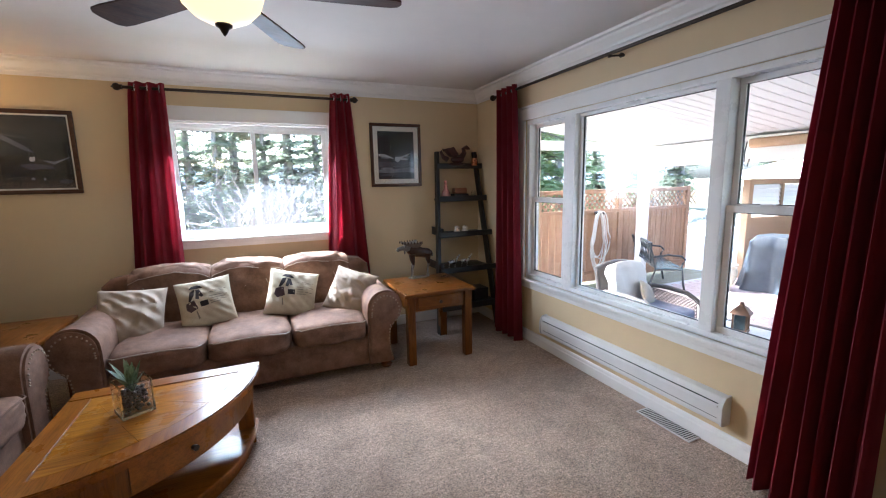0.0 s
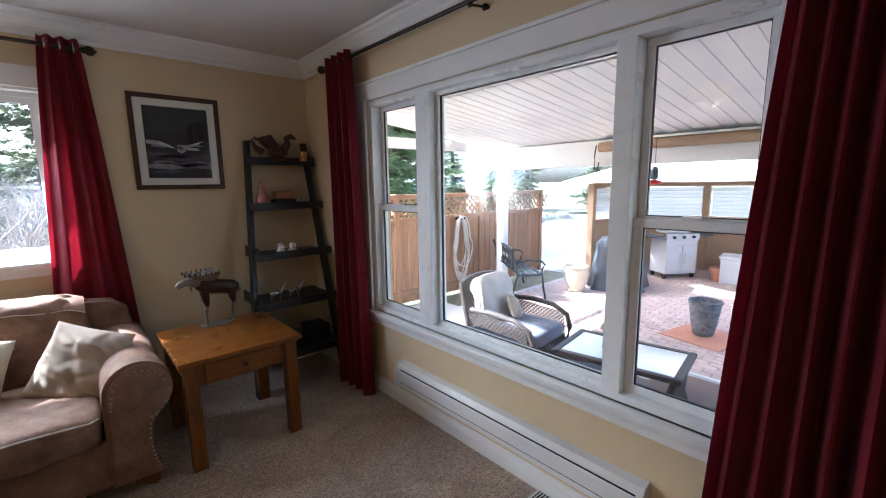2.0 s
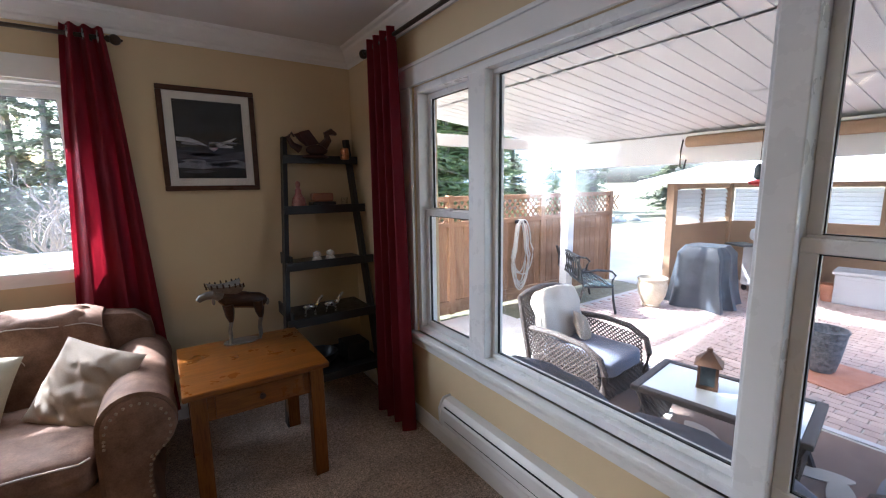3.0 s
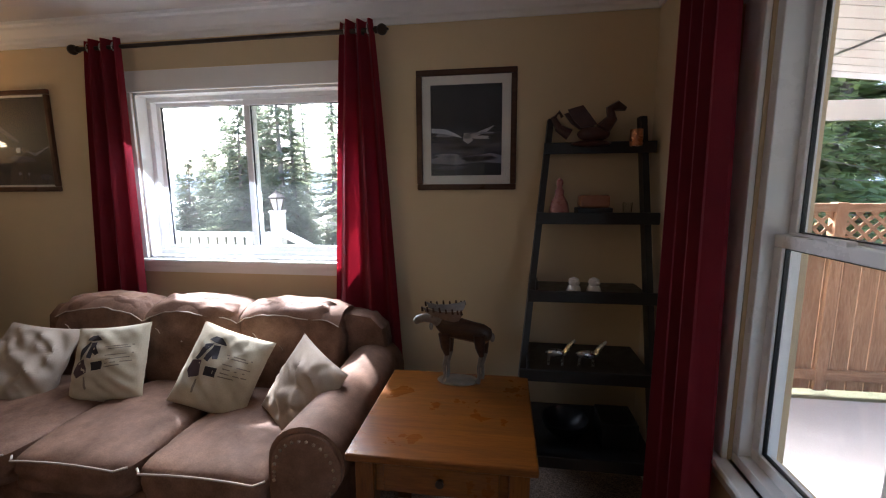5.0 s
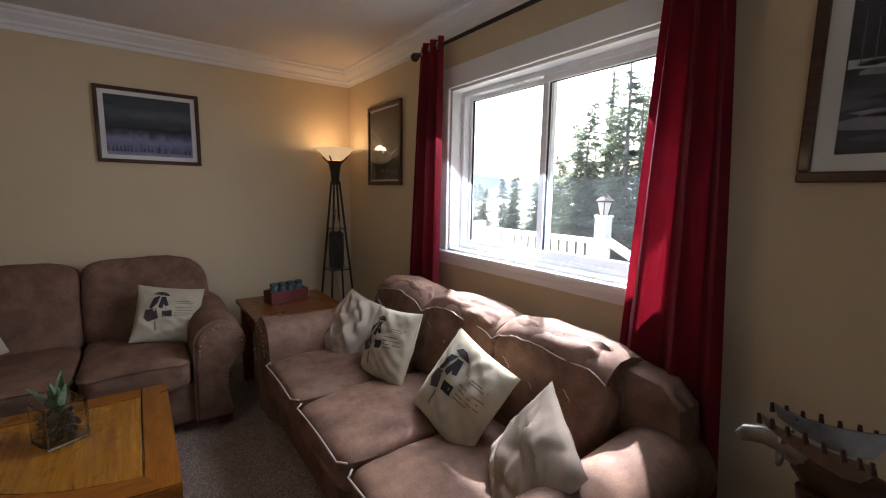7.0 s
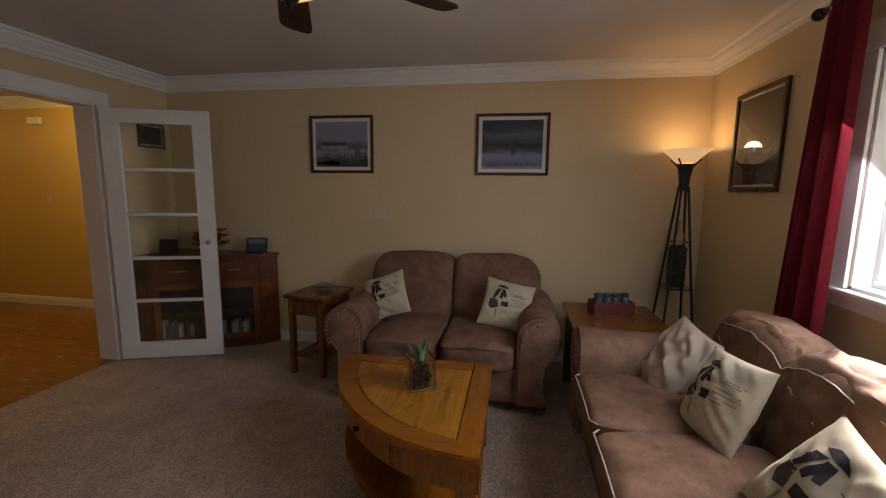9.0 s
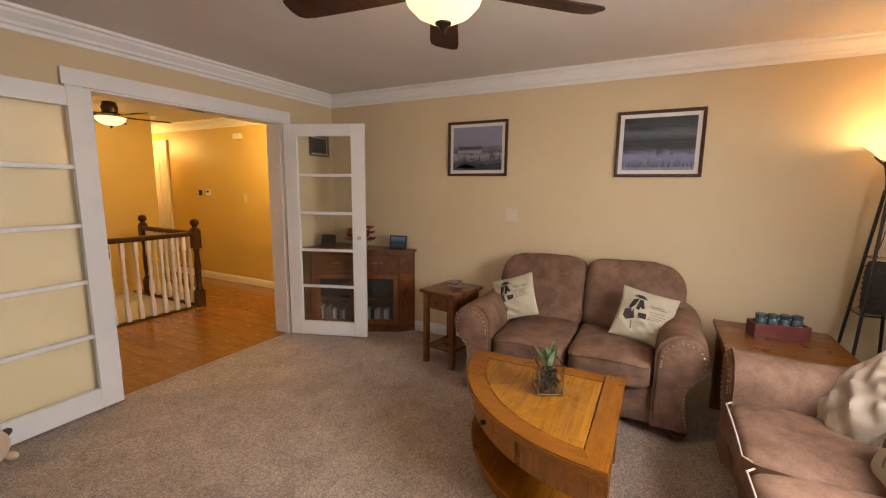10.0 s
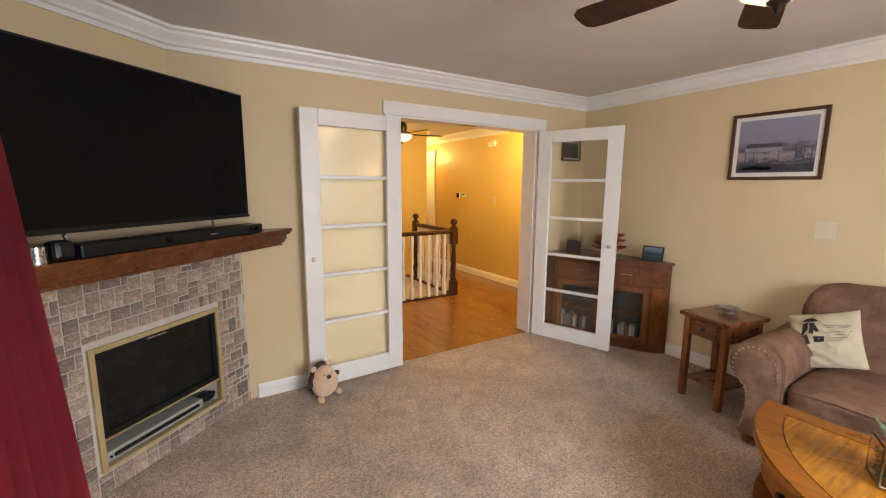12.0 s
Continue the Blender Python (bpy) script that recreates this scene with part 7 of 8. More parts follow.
wicker_chair("dark wicker patio chair with cream and slate cushions", pose(4.10, 3.90, GZ, 0, 0, 4), True)
ob = pillow("small white and slate pillow on the patio chair", pose(4.17, 3.99, GZ + 0.50, 0, 0, 14) @ pose(0, 0, 0, -28, 24, 0), 0.28, False, 9, 0.2, "")
wicker_chair("dark wicker patio chair with slate cushions", pose(3.83, 1.50, GZ, 0, 0, 180), False)
so = thing("wicker_settee", "dark wicker patio settee with slate cushions under the window", "settee", pose(2.78, 2.55, GZ, 0, 0, 90))
part("seat_frame", box((-0.75, -0.40, 0.0), (0.75, 0.36, 0.28), 0.02), M_WICKER, so)
part("back_frame", box((-0.78, 0.30, 0.0), (0.78, 0.38, 0.72), 0.03), M_WICKER, so)
for x in (-0.80, 0.80):
    part("arm", box((x - 0.05, -0.40, 0.0), (x + 0.05, 0.30, 0.56), 0.03), M_WICKER, so)
for x in (-0.375, 0.375):
    part("seat_cushion", cushion((0.73, 0.68, 0.16), (x, -0.05, 0.36), 6, 0.15, 8, 0.006, 3), M_GREYCUSH, so, "", True)
    part("back_cushion", cushion((0.72, 0.18, 0.50), (x, 0.22, 0.66), 4, 0, 8, 0.014, 5, Matrix.Rotation(radians(-12), 4, "X")), M_GREYCUSH, so, "", True)
tb = thing("patio_table", "dark wicker patio coffee table with a pale glass top", "table", pose(3.95, 2.685, GZ, 0, 0, 8))
part("top_frame", frame_ring((-0.32, -0.49), (0.32, 0.49), 0.06, "x", -0.02, 0.02, 0.01), M_WICKER, tb).matrix_basis = pose(0, 0, 0.43, 90, 0, 0)
# near-white base colour stands in for the soffit reflected in the glass
M_TABLEGLASS = surface("pale_table_glass", (0.66, 0.70, 0.71), (0.74, 0.77, 0.78), 3, 0.12)
part("glass", box((-0.265, -0.435, 0.432), (0.265, 0.435, 0.442), 0.002), M_TABLEGLASS, tb, "glass panel coloured pale for the soffit's reflection")
for sx in (-1, 1):
    for sy in (-1, 1):
        part("leg", tube([(sx * 0.28, sy * 0.44, 0.41), (sx * 0.25, sy * 0.38, 0.22), (sx * 0.29, sy * 0.45, 0.0)], 0.024, 8), M_WICKER, tb, "", True)
for sy in (-1, 1):
    part("end_weave", weave((-0.26, sy * 0.42, 0.05), (0.26, sy * 0.42, 0.05), (0.26, sy * 0.44, 0.40), (-0.26, sy * 0.44, 0.40), 12, 9), M_WICKER, tb)
ln = thing("lantern", "brown metal house-shaped lantern on the patio table", "lantern", pose(3.97, 2.80, GZ + 0.443, 0, 0, 20))
M_RUST = surface("rusty_metal", (0.10, 0.05, 0.03), (0.18, 0.09, 0.05), 14, 0.6, metal=0.5)
part("base", box((-0.065, -0.065, 0), (0.065, 0.065, 0.02), 0.003), M_RUST, ln)
for sx in (-1, 1):
    for sy in (-1, 1):
        part("corner_post", box((sx * 0.053 - 0.008, sy * 0.053 - 0.008, 0.02), (sx * 0.053 + 0.008, sy * 0.053 + 0.008, 0.17), 0.001), M_RUST, ln)
part("glass_box", box((-0.044, -0.044, 0.021), (0.044, 0.044, 0.168)), M_TEAL, ln)
b = bmesh.new()
bmesh.ops.create_cone(b, segments=4, radius1=0.12, radius2=0.02, depth=0.085, cap_ends=True, matrix=pose(0, 0, 0.214, 0, 0, 45))
part("roof", b, M_RUST, ln)
part("chimney", rod((0, 0, 0.255), (0, 0, 0.28), 0.018, n=10), M_RUST, ln)
M_RUG = surface("brown_outdoor_rug", (0.16, 0.11, 0.09), (0.22, 0.15, 0.12), 6, 0.95, bump=0.3, bscale=150)
M_RUGL = surface("beige_rug_leaf", (0.45, 0.40, 0.34), (0.52, 0.47, 0.40), 6, 0.95)
M_RUGR = surface("rust_rug_leaf", (0.36, 0.15, 0.11), (0.42, 0.19, 0.14), 6, 0.95)
rg = thing("outdoor_rug", "brown outdoor rug with beige and rust leaf shapes", "rug")
part("field", box((3.0, 1.5, GZ + 0.001), (4.86, 4.4, GZ + 0.008)), M_RUG, rg)
rnd = random.Random(3)
for i in range(26):
    x, y, a, l, w = rnd.uniform(3.2, 4.65), rnd.uniform(1.7, 4.2), rnd.uniform(0, 6.28), rnd.uniform(0.14, 0.2), rnd.uniform(0.06, 0.09)
    poly = [(x + l * math.cos(t) * math.cos(a) - w * math.sin(t) * abs(math.sin(t)) ** 0.3 * math.sin(a), y + l * math.cos(t) * math.sin(a) + w * math.sin(t) * math.cos(a)) for t in [2 * math.pi * q / 18 for q in range(18)]]
    part("leaf_shape", prism(poly, GZ + 0.0082, GZ + 0.0105 + 0.00012 * i), (M_RUGL, M_RUGR, M_RUGL)[i % 3], rg)

# pots, grill and storage
POT = [(0.16, 0.0), (0.19, 0.03), (0.235, 0.22), (0.28, 0.50), (0.295, 0.60), (0.31, 0.61), (0.31, 0.645), (0.285, 0.645), (0.265, 0.55), (0.15, 0.45)]
tagged(part("planter", lathe([(r * 0.585, z * 0.66) for r, z in POT], 32, (6.14, 2.70, GZ + 0.012)), M_DARKPOT, smooth=True), "tall mottled dark ceramic planter on a terracotta slab", "planter")
tb2 = part("terracotta_slab", box((-0.36, -0.34, 0), (0.36, 0.34, 0.012), 0.002), M_TERRA)
tb2.matrix_basis = pose(6.12, 2.68, GZ, 0, 0, -12)
tagged(tb2, "flat terracotta slab under the planter", "slab")
POT2 = [(0.15, 0.0), (0.17, 0.03), (0.16, 0.05), (0.24, 0.20), (0.27, 0.36), (0.25, 0.46), (0.27, 0.48), (0.275, 0.52), (0.25, 0.52), (0.23, 0.45), (0.1, 0.4)]
for x, y in ((6.98, 4.88), (10.05, 1.95)):
    tagged(part("planter", lathe([(r * 0.78, z * 0.84) for r, z in POT2], 28, (x, y, GZ)), M_GLAZE, smooth=True), "round cream glazed planter on the pavers", "planter")
tagged(part("flower_pot", lathe([(0.075, 0), (0.11, 0.2), (0.122, 0.2), (0.122, 0.26), (0.10, 0.26), (0.07, 0.2)], 20, (9.35, 3.42, GZ)), M_TERRA, smooth=True), "small terracotta flower pot beside the grill", "flower pot")
# covered barbecue: draped sheet
b = bmesh.new()
n = 48
rings = []
for j in range(12):
    f = j / 11
    ring = []
    for i in range(n):
        a = 2 * math.pi * i / n
        cx, cy = math.cos(a), math.sin(a)
        sq = 1 / max(abs(cx), abs(cy)) ** 0.75
        fold = 1 + 0.16 * (1 - 0.6 * f) * math.sin(a * 7 + 1.5 * math.sin(a * 3)) + 0.05 * noise.noise(Vector((cx * 2, cy * 2, f * 3)))
        wx, wy = 0.36 + 0.10 * (1 - f) ** 2, 0.32 + 0.10 * (1 - f) ** 2
        zz = (0.0 + 0.86 * f) + 0.03 * noise.noise(Vector((cx * 3, cy * 3, 4)))
        if f > 0.93:
            wx, wy, zz = wx * 0.75, wy * 0.75, 0.90
        ring.append(b.verts.new((7.72 + wx * cx * sq * fold, 4.48 + wy * cy * sq * fold, GZ + max(0.005, zz))))
    rings.append(ring)
for r0, r1 in zip(rings, rings[1:]):
    for i in range(n):
        b.faces.new((r0[i], r0[(i + 1) % n], r1[(i + 1) % n], r1[i]))
b.faces.new(rings[-1])
tagged(part("covered_barbecue", b, M_TARP, smooth=True), "barbecue under a crumpled slate grey cover", "barbecue")
gr = thing("gas_grill", "white and black gas grill with cabinet doors", "grill", pose(9.25, 4.14, GZ, 0, 0, -33.5))
part("cabinet", box((-0.32, -0.22, 0.10), (0.32, 0.24, 0.74), 0.008), M_RESINW, gr)
for x0g, x1g in ((-0.305, -0.006), (0.006, 0.305)):
    d = part("door", box((x0g, -0.24, 0.14), (x1g, -0.221, 0.64), 0.006), M_RESINW, gr)
    xh = -0.05 if x0g < -0.1 else 0.05
    part("handle", rod((xh, -0.255, 0.30), (xh, -0.255, 0.50), 0.009), M_STEEL, d, "steel bar handle")
part("control_panel", box((-0.33, -0.25, 0.745), (0.33, -0.20, 0.86), 0.006), M_RESINW, gr)
for x in (-0.2, 0.0, 0.2):
    part("dial", rod((x, -0.25, 0.80), (x, -0.28, 0.80), 0.028, n=14), M_BLACK, gr)
part("lid", cushion((0.60, 0.44, 0.24), (0, 0.02, 0.96), 4, 0, 8, 0.0), M_RESINW, gr, "pale domed lid", True)
for sx in (-1, 1):
    part("side_shelf", box((sx * 0.5 - 0.16, -0.2, 0.80), (sx * 0.5 + 0.16, 0.22, 0.83), 0.006), M_TARP, gr)
    for y in (-0.16, 0.18):
        part("wheel", rod((sx * 0.29 - 0.015, y, 0.05), (sx * 0.29 + 0.015, y, 0.05), 0.05, n=14), M_BLACK, gr)
ch = thing("storage_chest", "pale resin deck box with a grey lid", "deck box", pose(9.50, 2.95, GZ, 0, 0, 90 + 6))
part("body", box((-0.42, -0.22, 0.0), (0.42, 0.22, 0.44), 0.012), M_RESINW, ch)
part("panel", box((-0.36, 0.221, 0.06), (0.36, 0.228, 0.38), 0.003), M_RESINW, ch)
part("lid", box((-0.45, -0.25, 0.445), (0.45, 0.25, 0.50), 0.015), M_RESINW, ch, "pale grey lid")

# garden pavilion
M_LOUVRE = surface("white_louvre_plastic", (0.72, 0.72, 0.73), (0.80, 0.80, 0.80), 4, 0.5)
let_through(M_LOUVRE, (0.9, 0.9, 0.9), 0.7)
gz = thing("garden_pavilion", "tan timber garden pavilion with white louvred windows and a white roof", "pavilion")
SEG = [((8.10, 5.25), (9.75, 5.05)), ((9.75, 5.05), (10.35, 3.95)), ((10.35, 3.95), (10.35, 2.25))]
posts = sorted({p for s in SEG for p in s})
for x, y in posts:
    part("post", box((x - 0.06, y - 0.06, GZ), (x + 0.06, y + 0.06, 1.42), 0.005), M_TAN, gz)
for (xa, ya), (xb, yb) in SEG:
    d = Vector((xb - xa, yb - ya, 0))
    L = d.length
    m = pose(xa, ya, 0, 0, 0, math.degrees(math.atan2(d.y, d.x)))
    for z0p, z1p, nm, t in ((GZ, 0.64, "lower_panel", 0.02), (0.641, 0.72, "mid_rail", 0.04), (1.33, 1.42, "top_rail", 0.04)):
        b = box((0.06, -t, z0p), (L - 0.06, t, z1p), 0.003)
        b.transform(m)
        part(nm, b, M_TAN, gz)
    bays = max(1, round(L / 0.95))
    for k in range(bays):
        u0g, u1g = 0.06 + (L - 0.12) * k / bays, 0.06 + (L - 0.12) * (k + 1) / bays
        if k:
            b = box((u0g - 0.03, -0.035, 0.72), (u0g + 0.03, 0.035, 1.33), 0.003)
            b.transform(m)
            part("stud", b, M_TAN, gz)
        lv = None
        for i in range(8):
            z = 0.745 + i * 0.073
            b = box((u0g + 0.035, -0.006, -0.042), (u1g - 0.035, 0.006, 0.042), 0.0)
            b.transform(m @ pose(0, 0, z + 0.02, -32, 0, 0))
            part("louvre", b, M_LOUVRE, gz, "white louvre slat")
ro = bmesh.new()
ctr = Vector((8.6, 2.6, 2.25))
eave = [(7.85, 5.75), (9.95, 5.55), (10.85, 4.15), (10.85, 1.75), (9.5, 0.0), (7.6, 0.0), (7.4, 1.5), (7.4, 4.6)]
ev = [ro.verts.new((x, y, 1.46)) for x, y in eave]
e2 = [ro.verts.new((x, y, 1.43)) for x, y in eave]
apx = ro.verts.new(ctr)
for i in range(len(ev)):
    j = (i + 1) % len(ev)
    ro.faces.new((ev[i], ev[j], apx))
    ro.faces.new((e2[i], e2[j], ev[j], ev[i]))
ro.faces.new(e2[::-1])
bmesh.ops.recalc_face_normals(ro, faces=ro.faces[:])
part("roof", ro, M_SOFFIT, gz, "white low hipped roof")
for x, y in ((7.6, 0.2), (7.55, 1.6)):
    part("post", box((x - 0.05, y - 0.05, GZ), (x + 0.05, y + 0.05, 1.43), 0.005), M_TAN, gz)

# rocks by the drive
rnd = random.Random(21)
shapes = []
for k in range(4):
    b = bmesh.new()
    bmesh.ops.create_icosphere(b, subdivisions=2, radius=0.16)
    for v in b.verts:
        v.co *= 1 + 0.35 * noise.noise(v.co * 6 + Vector((k * 5, 0, 0)))
        v.co.z *= 0.7
    me = bpy.data.meshes.new("rock")
    b.to_mesh(me)
    b.free()
    me.materials.append(M_ROCK)
    shapes.append(me)
for i in range(70):
    r = new("rock", shapes[i % 4])
    r.matrix_basis = pose(rnd.uniform(10.5, 22), rnd.uniform(13.0, 15.8), GZ + 0.02, 0, 0, rnd.uniform(0, 360)) @ Matrix.Scale(rnd.uniform(0.8, 2.2), 4)
    tagged(r, "pale weathered rock beside the driveway", "rock", "rocks by the driveway")


# trees
def conifer(height, seed, mat=M_NEEDLE, spread=0.24, bare=0.05, dens=1.9):
    rn = random.Random(seed)
    tb_, cb_ = bmesh.new(), bmesh.new()
    bend = [rn.uniform(-0.15, 0.15) for _ in range(3)]
    tube([(bend[0] * f, bend[1] * f * f, height * f) for f in (0, 0.3, 0.6, 0.85, 1.0)], [height * 0.018 * (1 - 0.93 * f) for f in (0, 0.3, 0.6, 0.85, 1.0)], 8, tb_)
    z = height * bare
    while z < height * 0.985:
        f = z / height
        reach = height * spread * (1 - f) ** 0.8 * rn.uniform(0.6, 1.1) + 0.12
        for _ in range(rn.choice((3, 4, 5))):
            a = rn.uniform(0, 6.28)
            rr = reach * rn.uniform(0.5, 1.0)
            droop = rn.uniform(0.05, 0.35)
            d = Vector((math.cos(a), math.sin(a), 0))
            s = Vector((-math.sin(a), math.cos(a), 0))
            n = max(3, int(rr / 0.16 * dens))
            tip = Vector((bend[0] * f, bend[1] * f * f, z)) + d * rr - Vector((0, 0, rr * droop))
            rod((bend[0] * f, bend[1] * f * f, z), tip, 0.012 + 0.006 * rr, 0.004, 4, tb_)
            for k in range(n):
                g = (k + 0.6) / n
                c = Vector((bend[0] * f, bend[1] * f * f, z)) + d * rr * g - Vector((0, 0, rr * droop * g * g))
                w = (0.11 + 0.13 * rr * (1.05 - g)) * rn.uniform(0.7, 1.2)
                for q in range(5):
                    t = rn.uniform(-1, 1)
                    o = c + s * w * t * 0.7 + Vector((0, 0, rn.uniform(-0.06, 0.06)))
                    e = (d * rn.uniform(0.3, 1.0) + s * t + Vector((0, 0, rn.uniform(-0.5, 0.25)))).normalized() * w * rn.uniform(0.7, 1.3)
                    h = e.cross(Vector((rn.uniform(-0.3, 0.3), rn.uniform(-0.3, 0.3), 1))).normalized() * w * 0.30
                    cb_.faces.new([cb_.verts.new(o), cb_.verts.new(o + e * 0.5 + h), cb_.verts.new(o + e), cb_.verts.new(o + e * 0.5 - h)])
        z += height * 0.022 * rn.uniform(0.7, 1.3)
    t = thing("conifer_tree", "tall ragged green conifer beyond the house", "tree")
    part("trunk", tb_, M_BARK, t)
    part("crown", cb_, mat, t)
    return t


def bare_bush(height, seed):
    rn = random.Random(seed)
    b = bmesh.new()

    def grow(p, d, l, r, depth):
        q = p + d * l
        mid = p + d * l * 0.5 + Vector((rn.uniform(-1, 1), rn.uniform(-1, 1), rn.uniform(-0.3, 0.6))) * l * 0.10
        tube([p, mid, q], [r, r * 0.8, r * 0.6], 4, b)
        if depth:
            for _ in range(rn.choice((2, 3, 3))):
                nd = (d + Vector((rn.uniform(-1, 1), rn.uniform(-1, 1), rn.uniform(-0.35, 0.6))) * 0.75).normalized()
                grow(p + d * l * rn.uniform(0.45, 1.0), nd, l * rn.uniform(0.55, 0.8), r * 0.55, depth - 1)
    for _ in range(7):
        d = Vector((rn.uniform(-0.7, 0.7), rn.uniform(-0.7, 0.7), 1)).normalized()
        grow(Vector((rn.uniform(-0.2, 0.2), rn.uniform(-0.2, 0.2), 0)), d, height * 0.38, height * 0.014, 4)
    t = thing("bare_shrub", "leafless pale branching shrub outside the window", "shrub")
    part("branches", b, M_TWIG, t)
    return t


def drop(y, x):
    return GZ - 0.05 - (0.0 if y < 9 or x > 3 else min(6.0, (y - 9) * 0.16))


def place_scaled(base, x, y, s, rz):
    base.scale = (s, s, s)
    t = copy_thing(base, pose(x, y, drop(y, x) - 0.05, 0, 0, rz))
    base.scale = (1, 1, 1)
    return t


T1, T2, T3 = conifer(11, 1), conifer(13, 2, spread=0.2, bare=0.1), conifer(8, 3, M_SPRING, 0.34, 0.08)
T4 = conifer(5, 4, spread=0.32, bare=0.02, dens=2.0)
B1, B2 = bare_bush(2.6, 5), bare_bush(3.0, 6)
T1.matrix_basis = pose(-3.2, 20, drop(20, -3.2), 0, 0, 0)
T2.matrix_basis = pose(1.0, 17, drop(17, 1.0), 0, 0, 30)
T4.matrix_basis = pose(-9.3, 18.4, drop(18.4, -9.3), 0, 0, 0)
T3.matrix_basis = pose(7.2, 10.6, drop(10.6, 7.2), 0, 0, 0)
B1.matrix_basis = pose(1.3, 8.3, drop(8.3, 1.3), 0, 0, 0)
B2.matrix_basis = pose(3.0, 9.2, drop(9.2, 3.0), 0, 0, 40)
for x, y, s, k in ((-0.9, 19.5, 1.0, 2), (-5.2, 15, 0.55, 1), (-6.6, 17.5, 0.6, 2), (-4.2, 18, 0.8, 2), (-7.9, 20, 0.55, 1), (-9.2, 24, 0.75, 2), (-6.8, 22, 1.0, 1), (-11, 27, 0.75, 1), (-15, 30, 0.62, 2), (-17.5, 31, 0.7, 1), (-20, 33, 0.62, 2), (-22, 35, 0.55, 1), (-24.5, 36, 0.6, 2), (-27, 38, 0.6, 1), (-13, 32, 0.7, 2), (-30, 39, 0.6, 2), (-33, 41, 0.62, 1), (-19, 37, 0.7, 1), (-36, 42, 0.6, 2), (2.6, 15, 1.0, 1), (4.4, 17.5, 1.05, 2), (6.2, 20, 1.1, 1), (8.8, 22, 1.15, 2), (3.4, 21, 1.2, 2), (0.4, 24, 1.15, 1), (-2.0, 29, 1.1, 2), (-4.6, 32, 0.95, 1),
                   (12.0, 18.5, 1.0, 1), (15, 19, 1.05, 2), (18.5, 20, 0.9, 1), (22, 17, 0.9, 2), (25, 14, 0.85, 1), (27, 9, 0.9, 2), (24, 19.5, 1, 1), (28, 3, 0.85, 1), (30, -3, 0.9, 2), (10.2, 24, 1.1, 1)):
    place_scaled((T1, T2)[k - 1], x, y, s, (x * 57) % 360)
for x, y, s, k in ((-6.9, 16.0, 0.62, 1), (-7.6, 17.0, 0.66, 2), (-8.5, 17.5, 0.52, 1), (-5.4, 14.6, 0.7, 1),
                   (-2.2, 17.0, 0.9, 1), (-1.2, 15.5, 0.75, 1), (0.3, 18.5, 0.9, 1), (2.2, 18.0, 0.85, 2), (-3.4, 15.8, 0.8, 2), (-4.6, 21.0, 1.0, 1), (13.5, 22.0, 1.0, 2), (17.0, 23.5, 1.0, 1)):
    place_scaled((T1, T2)[k - 1], x, y, s, (x * 57) % 360)
for x, y, s in ((-8.4, 16.5, 1.15), (-10.1, 17.6, 0.95), (-10.9, 18.6, 1.05), (-11.8, 19.2, 0.90), (-12.7, 19.4, 1.0), (-13.6, 20.2, 0.9), (-14.7, 19.6, 0.95), (-15.6, 20.4, 0.85), (-16.7, 20.8, 0.95), (-17.8, 20.2, 0.8), (-19.0, 21.0, 0.9), (-7.4, 15.4, 1.2), (-6.3, 15.6, 1.1), (-20.5, 21.5, 0.9)):
    place_scaled(T4, x, y, s, (x * 131) % 360)
for x, y, s in ((4.2, 9.8, 0.95), (5.6, 9.6, 0.85), (8.8, 13.6, 1.0), (10.6, 16.8, 0.9), (3.2, 11.5, 0.9), (18, 16.5, 0.6), (6.4, 11.8, 1.0), (9.6, 11.4, 0.55), (7.9, 12.2, 0.9)):
    place_scaled(T3, x, y, s, (x * 91) % 360)
for x, y, s, k in ((0.2, 9.4, 1.0, 2), (2.3, 7.6, 0.8, 1), (-0.4, 11.0, 1.1, 1), (1.7, 11.0, 1.2, 2), (4.0, 8.2, 0.8, 1), (14, 15.6, 0.6, 2), (17.5, 15.4, 0.6, 1), (11.8, 15.9, 0.5, 2)):
    place_scaled((B1, B2)[k - 1], x, y, s, (x * 77) % 360)

# far lake and hills
tagged(part("water", box((-400, 90, -6.6), (60, 420, -6.35)), M_LAKE), "pale lake in the distance", "lake", kind="structure")
hb2 = bmesh.new()
prev = None
for i in range(41):
    x = -700 + i * 35
    hgt = 30 + 26 * noise.noise(Vector((i * 0.16, 1.7, 0))) + 6 * noise.noise(Vector((i * 0.7, 4, 0)))
    cur = [hb2.verts.new((x, 520, -8)), hb2.verts.new((x, 560, hgt)), hb2.verts.new((x, 700, -8))]
    if prev:
        hb2.faces.new((prev[0], cur[0], cur[1], prev[1]))
        hb2.faces.new((prev[1], cur[1], cur[2], prev[2]))
    prev = cur
tagged(part("backdrop", hb2, M_HILL), "hazy wooded hills across the lake", "hills", kind="structure")

# deck railing with a lamp post, north of the house
dk = thing("deck_railing", "white deck railing with square balusters", "railing")
tagged(part("deck", box((-9.0, 5.6, GZ - 0.04), (-1.3, 8.3, GZ + 0.12)), M_CONC), "pale raised deck outside the window", "deck", kind="structure")
DZ = GZ + 0.12
part("top_rail", box((-9.0, 7.90, 0.745), (-1.9, 8.10, 0.80), 0.006), M_VINYL, dk)
part("bottom_rail", box((-9.0, 7.96, DZ + 0.07), (-1.9, 8.04, DZ + 0.12), 0.004), M_VINYL, dk)
for i in range(47):
    x = -8.95 + i * 0.15
    part("baluster", box((x, 7.97, DZ + 0.12), (x + 0.075, 8.03, 0.745)), M_VINYL, dk)
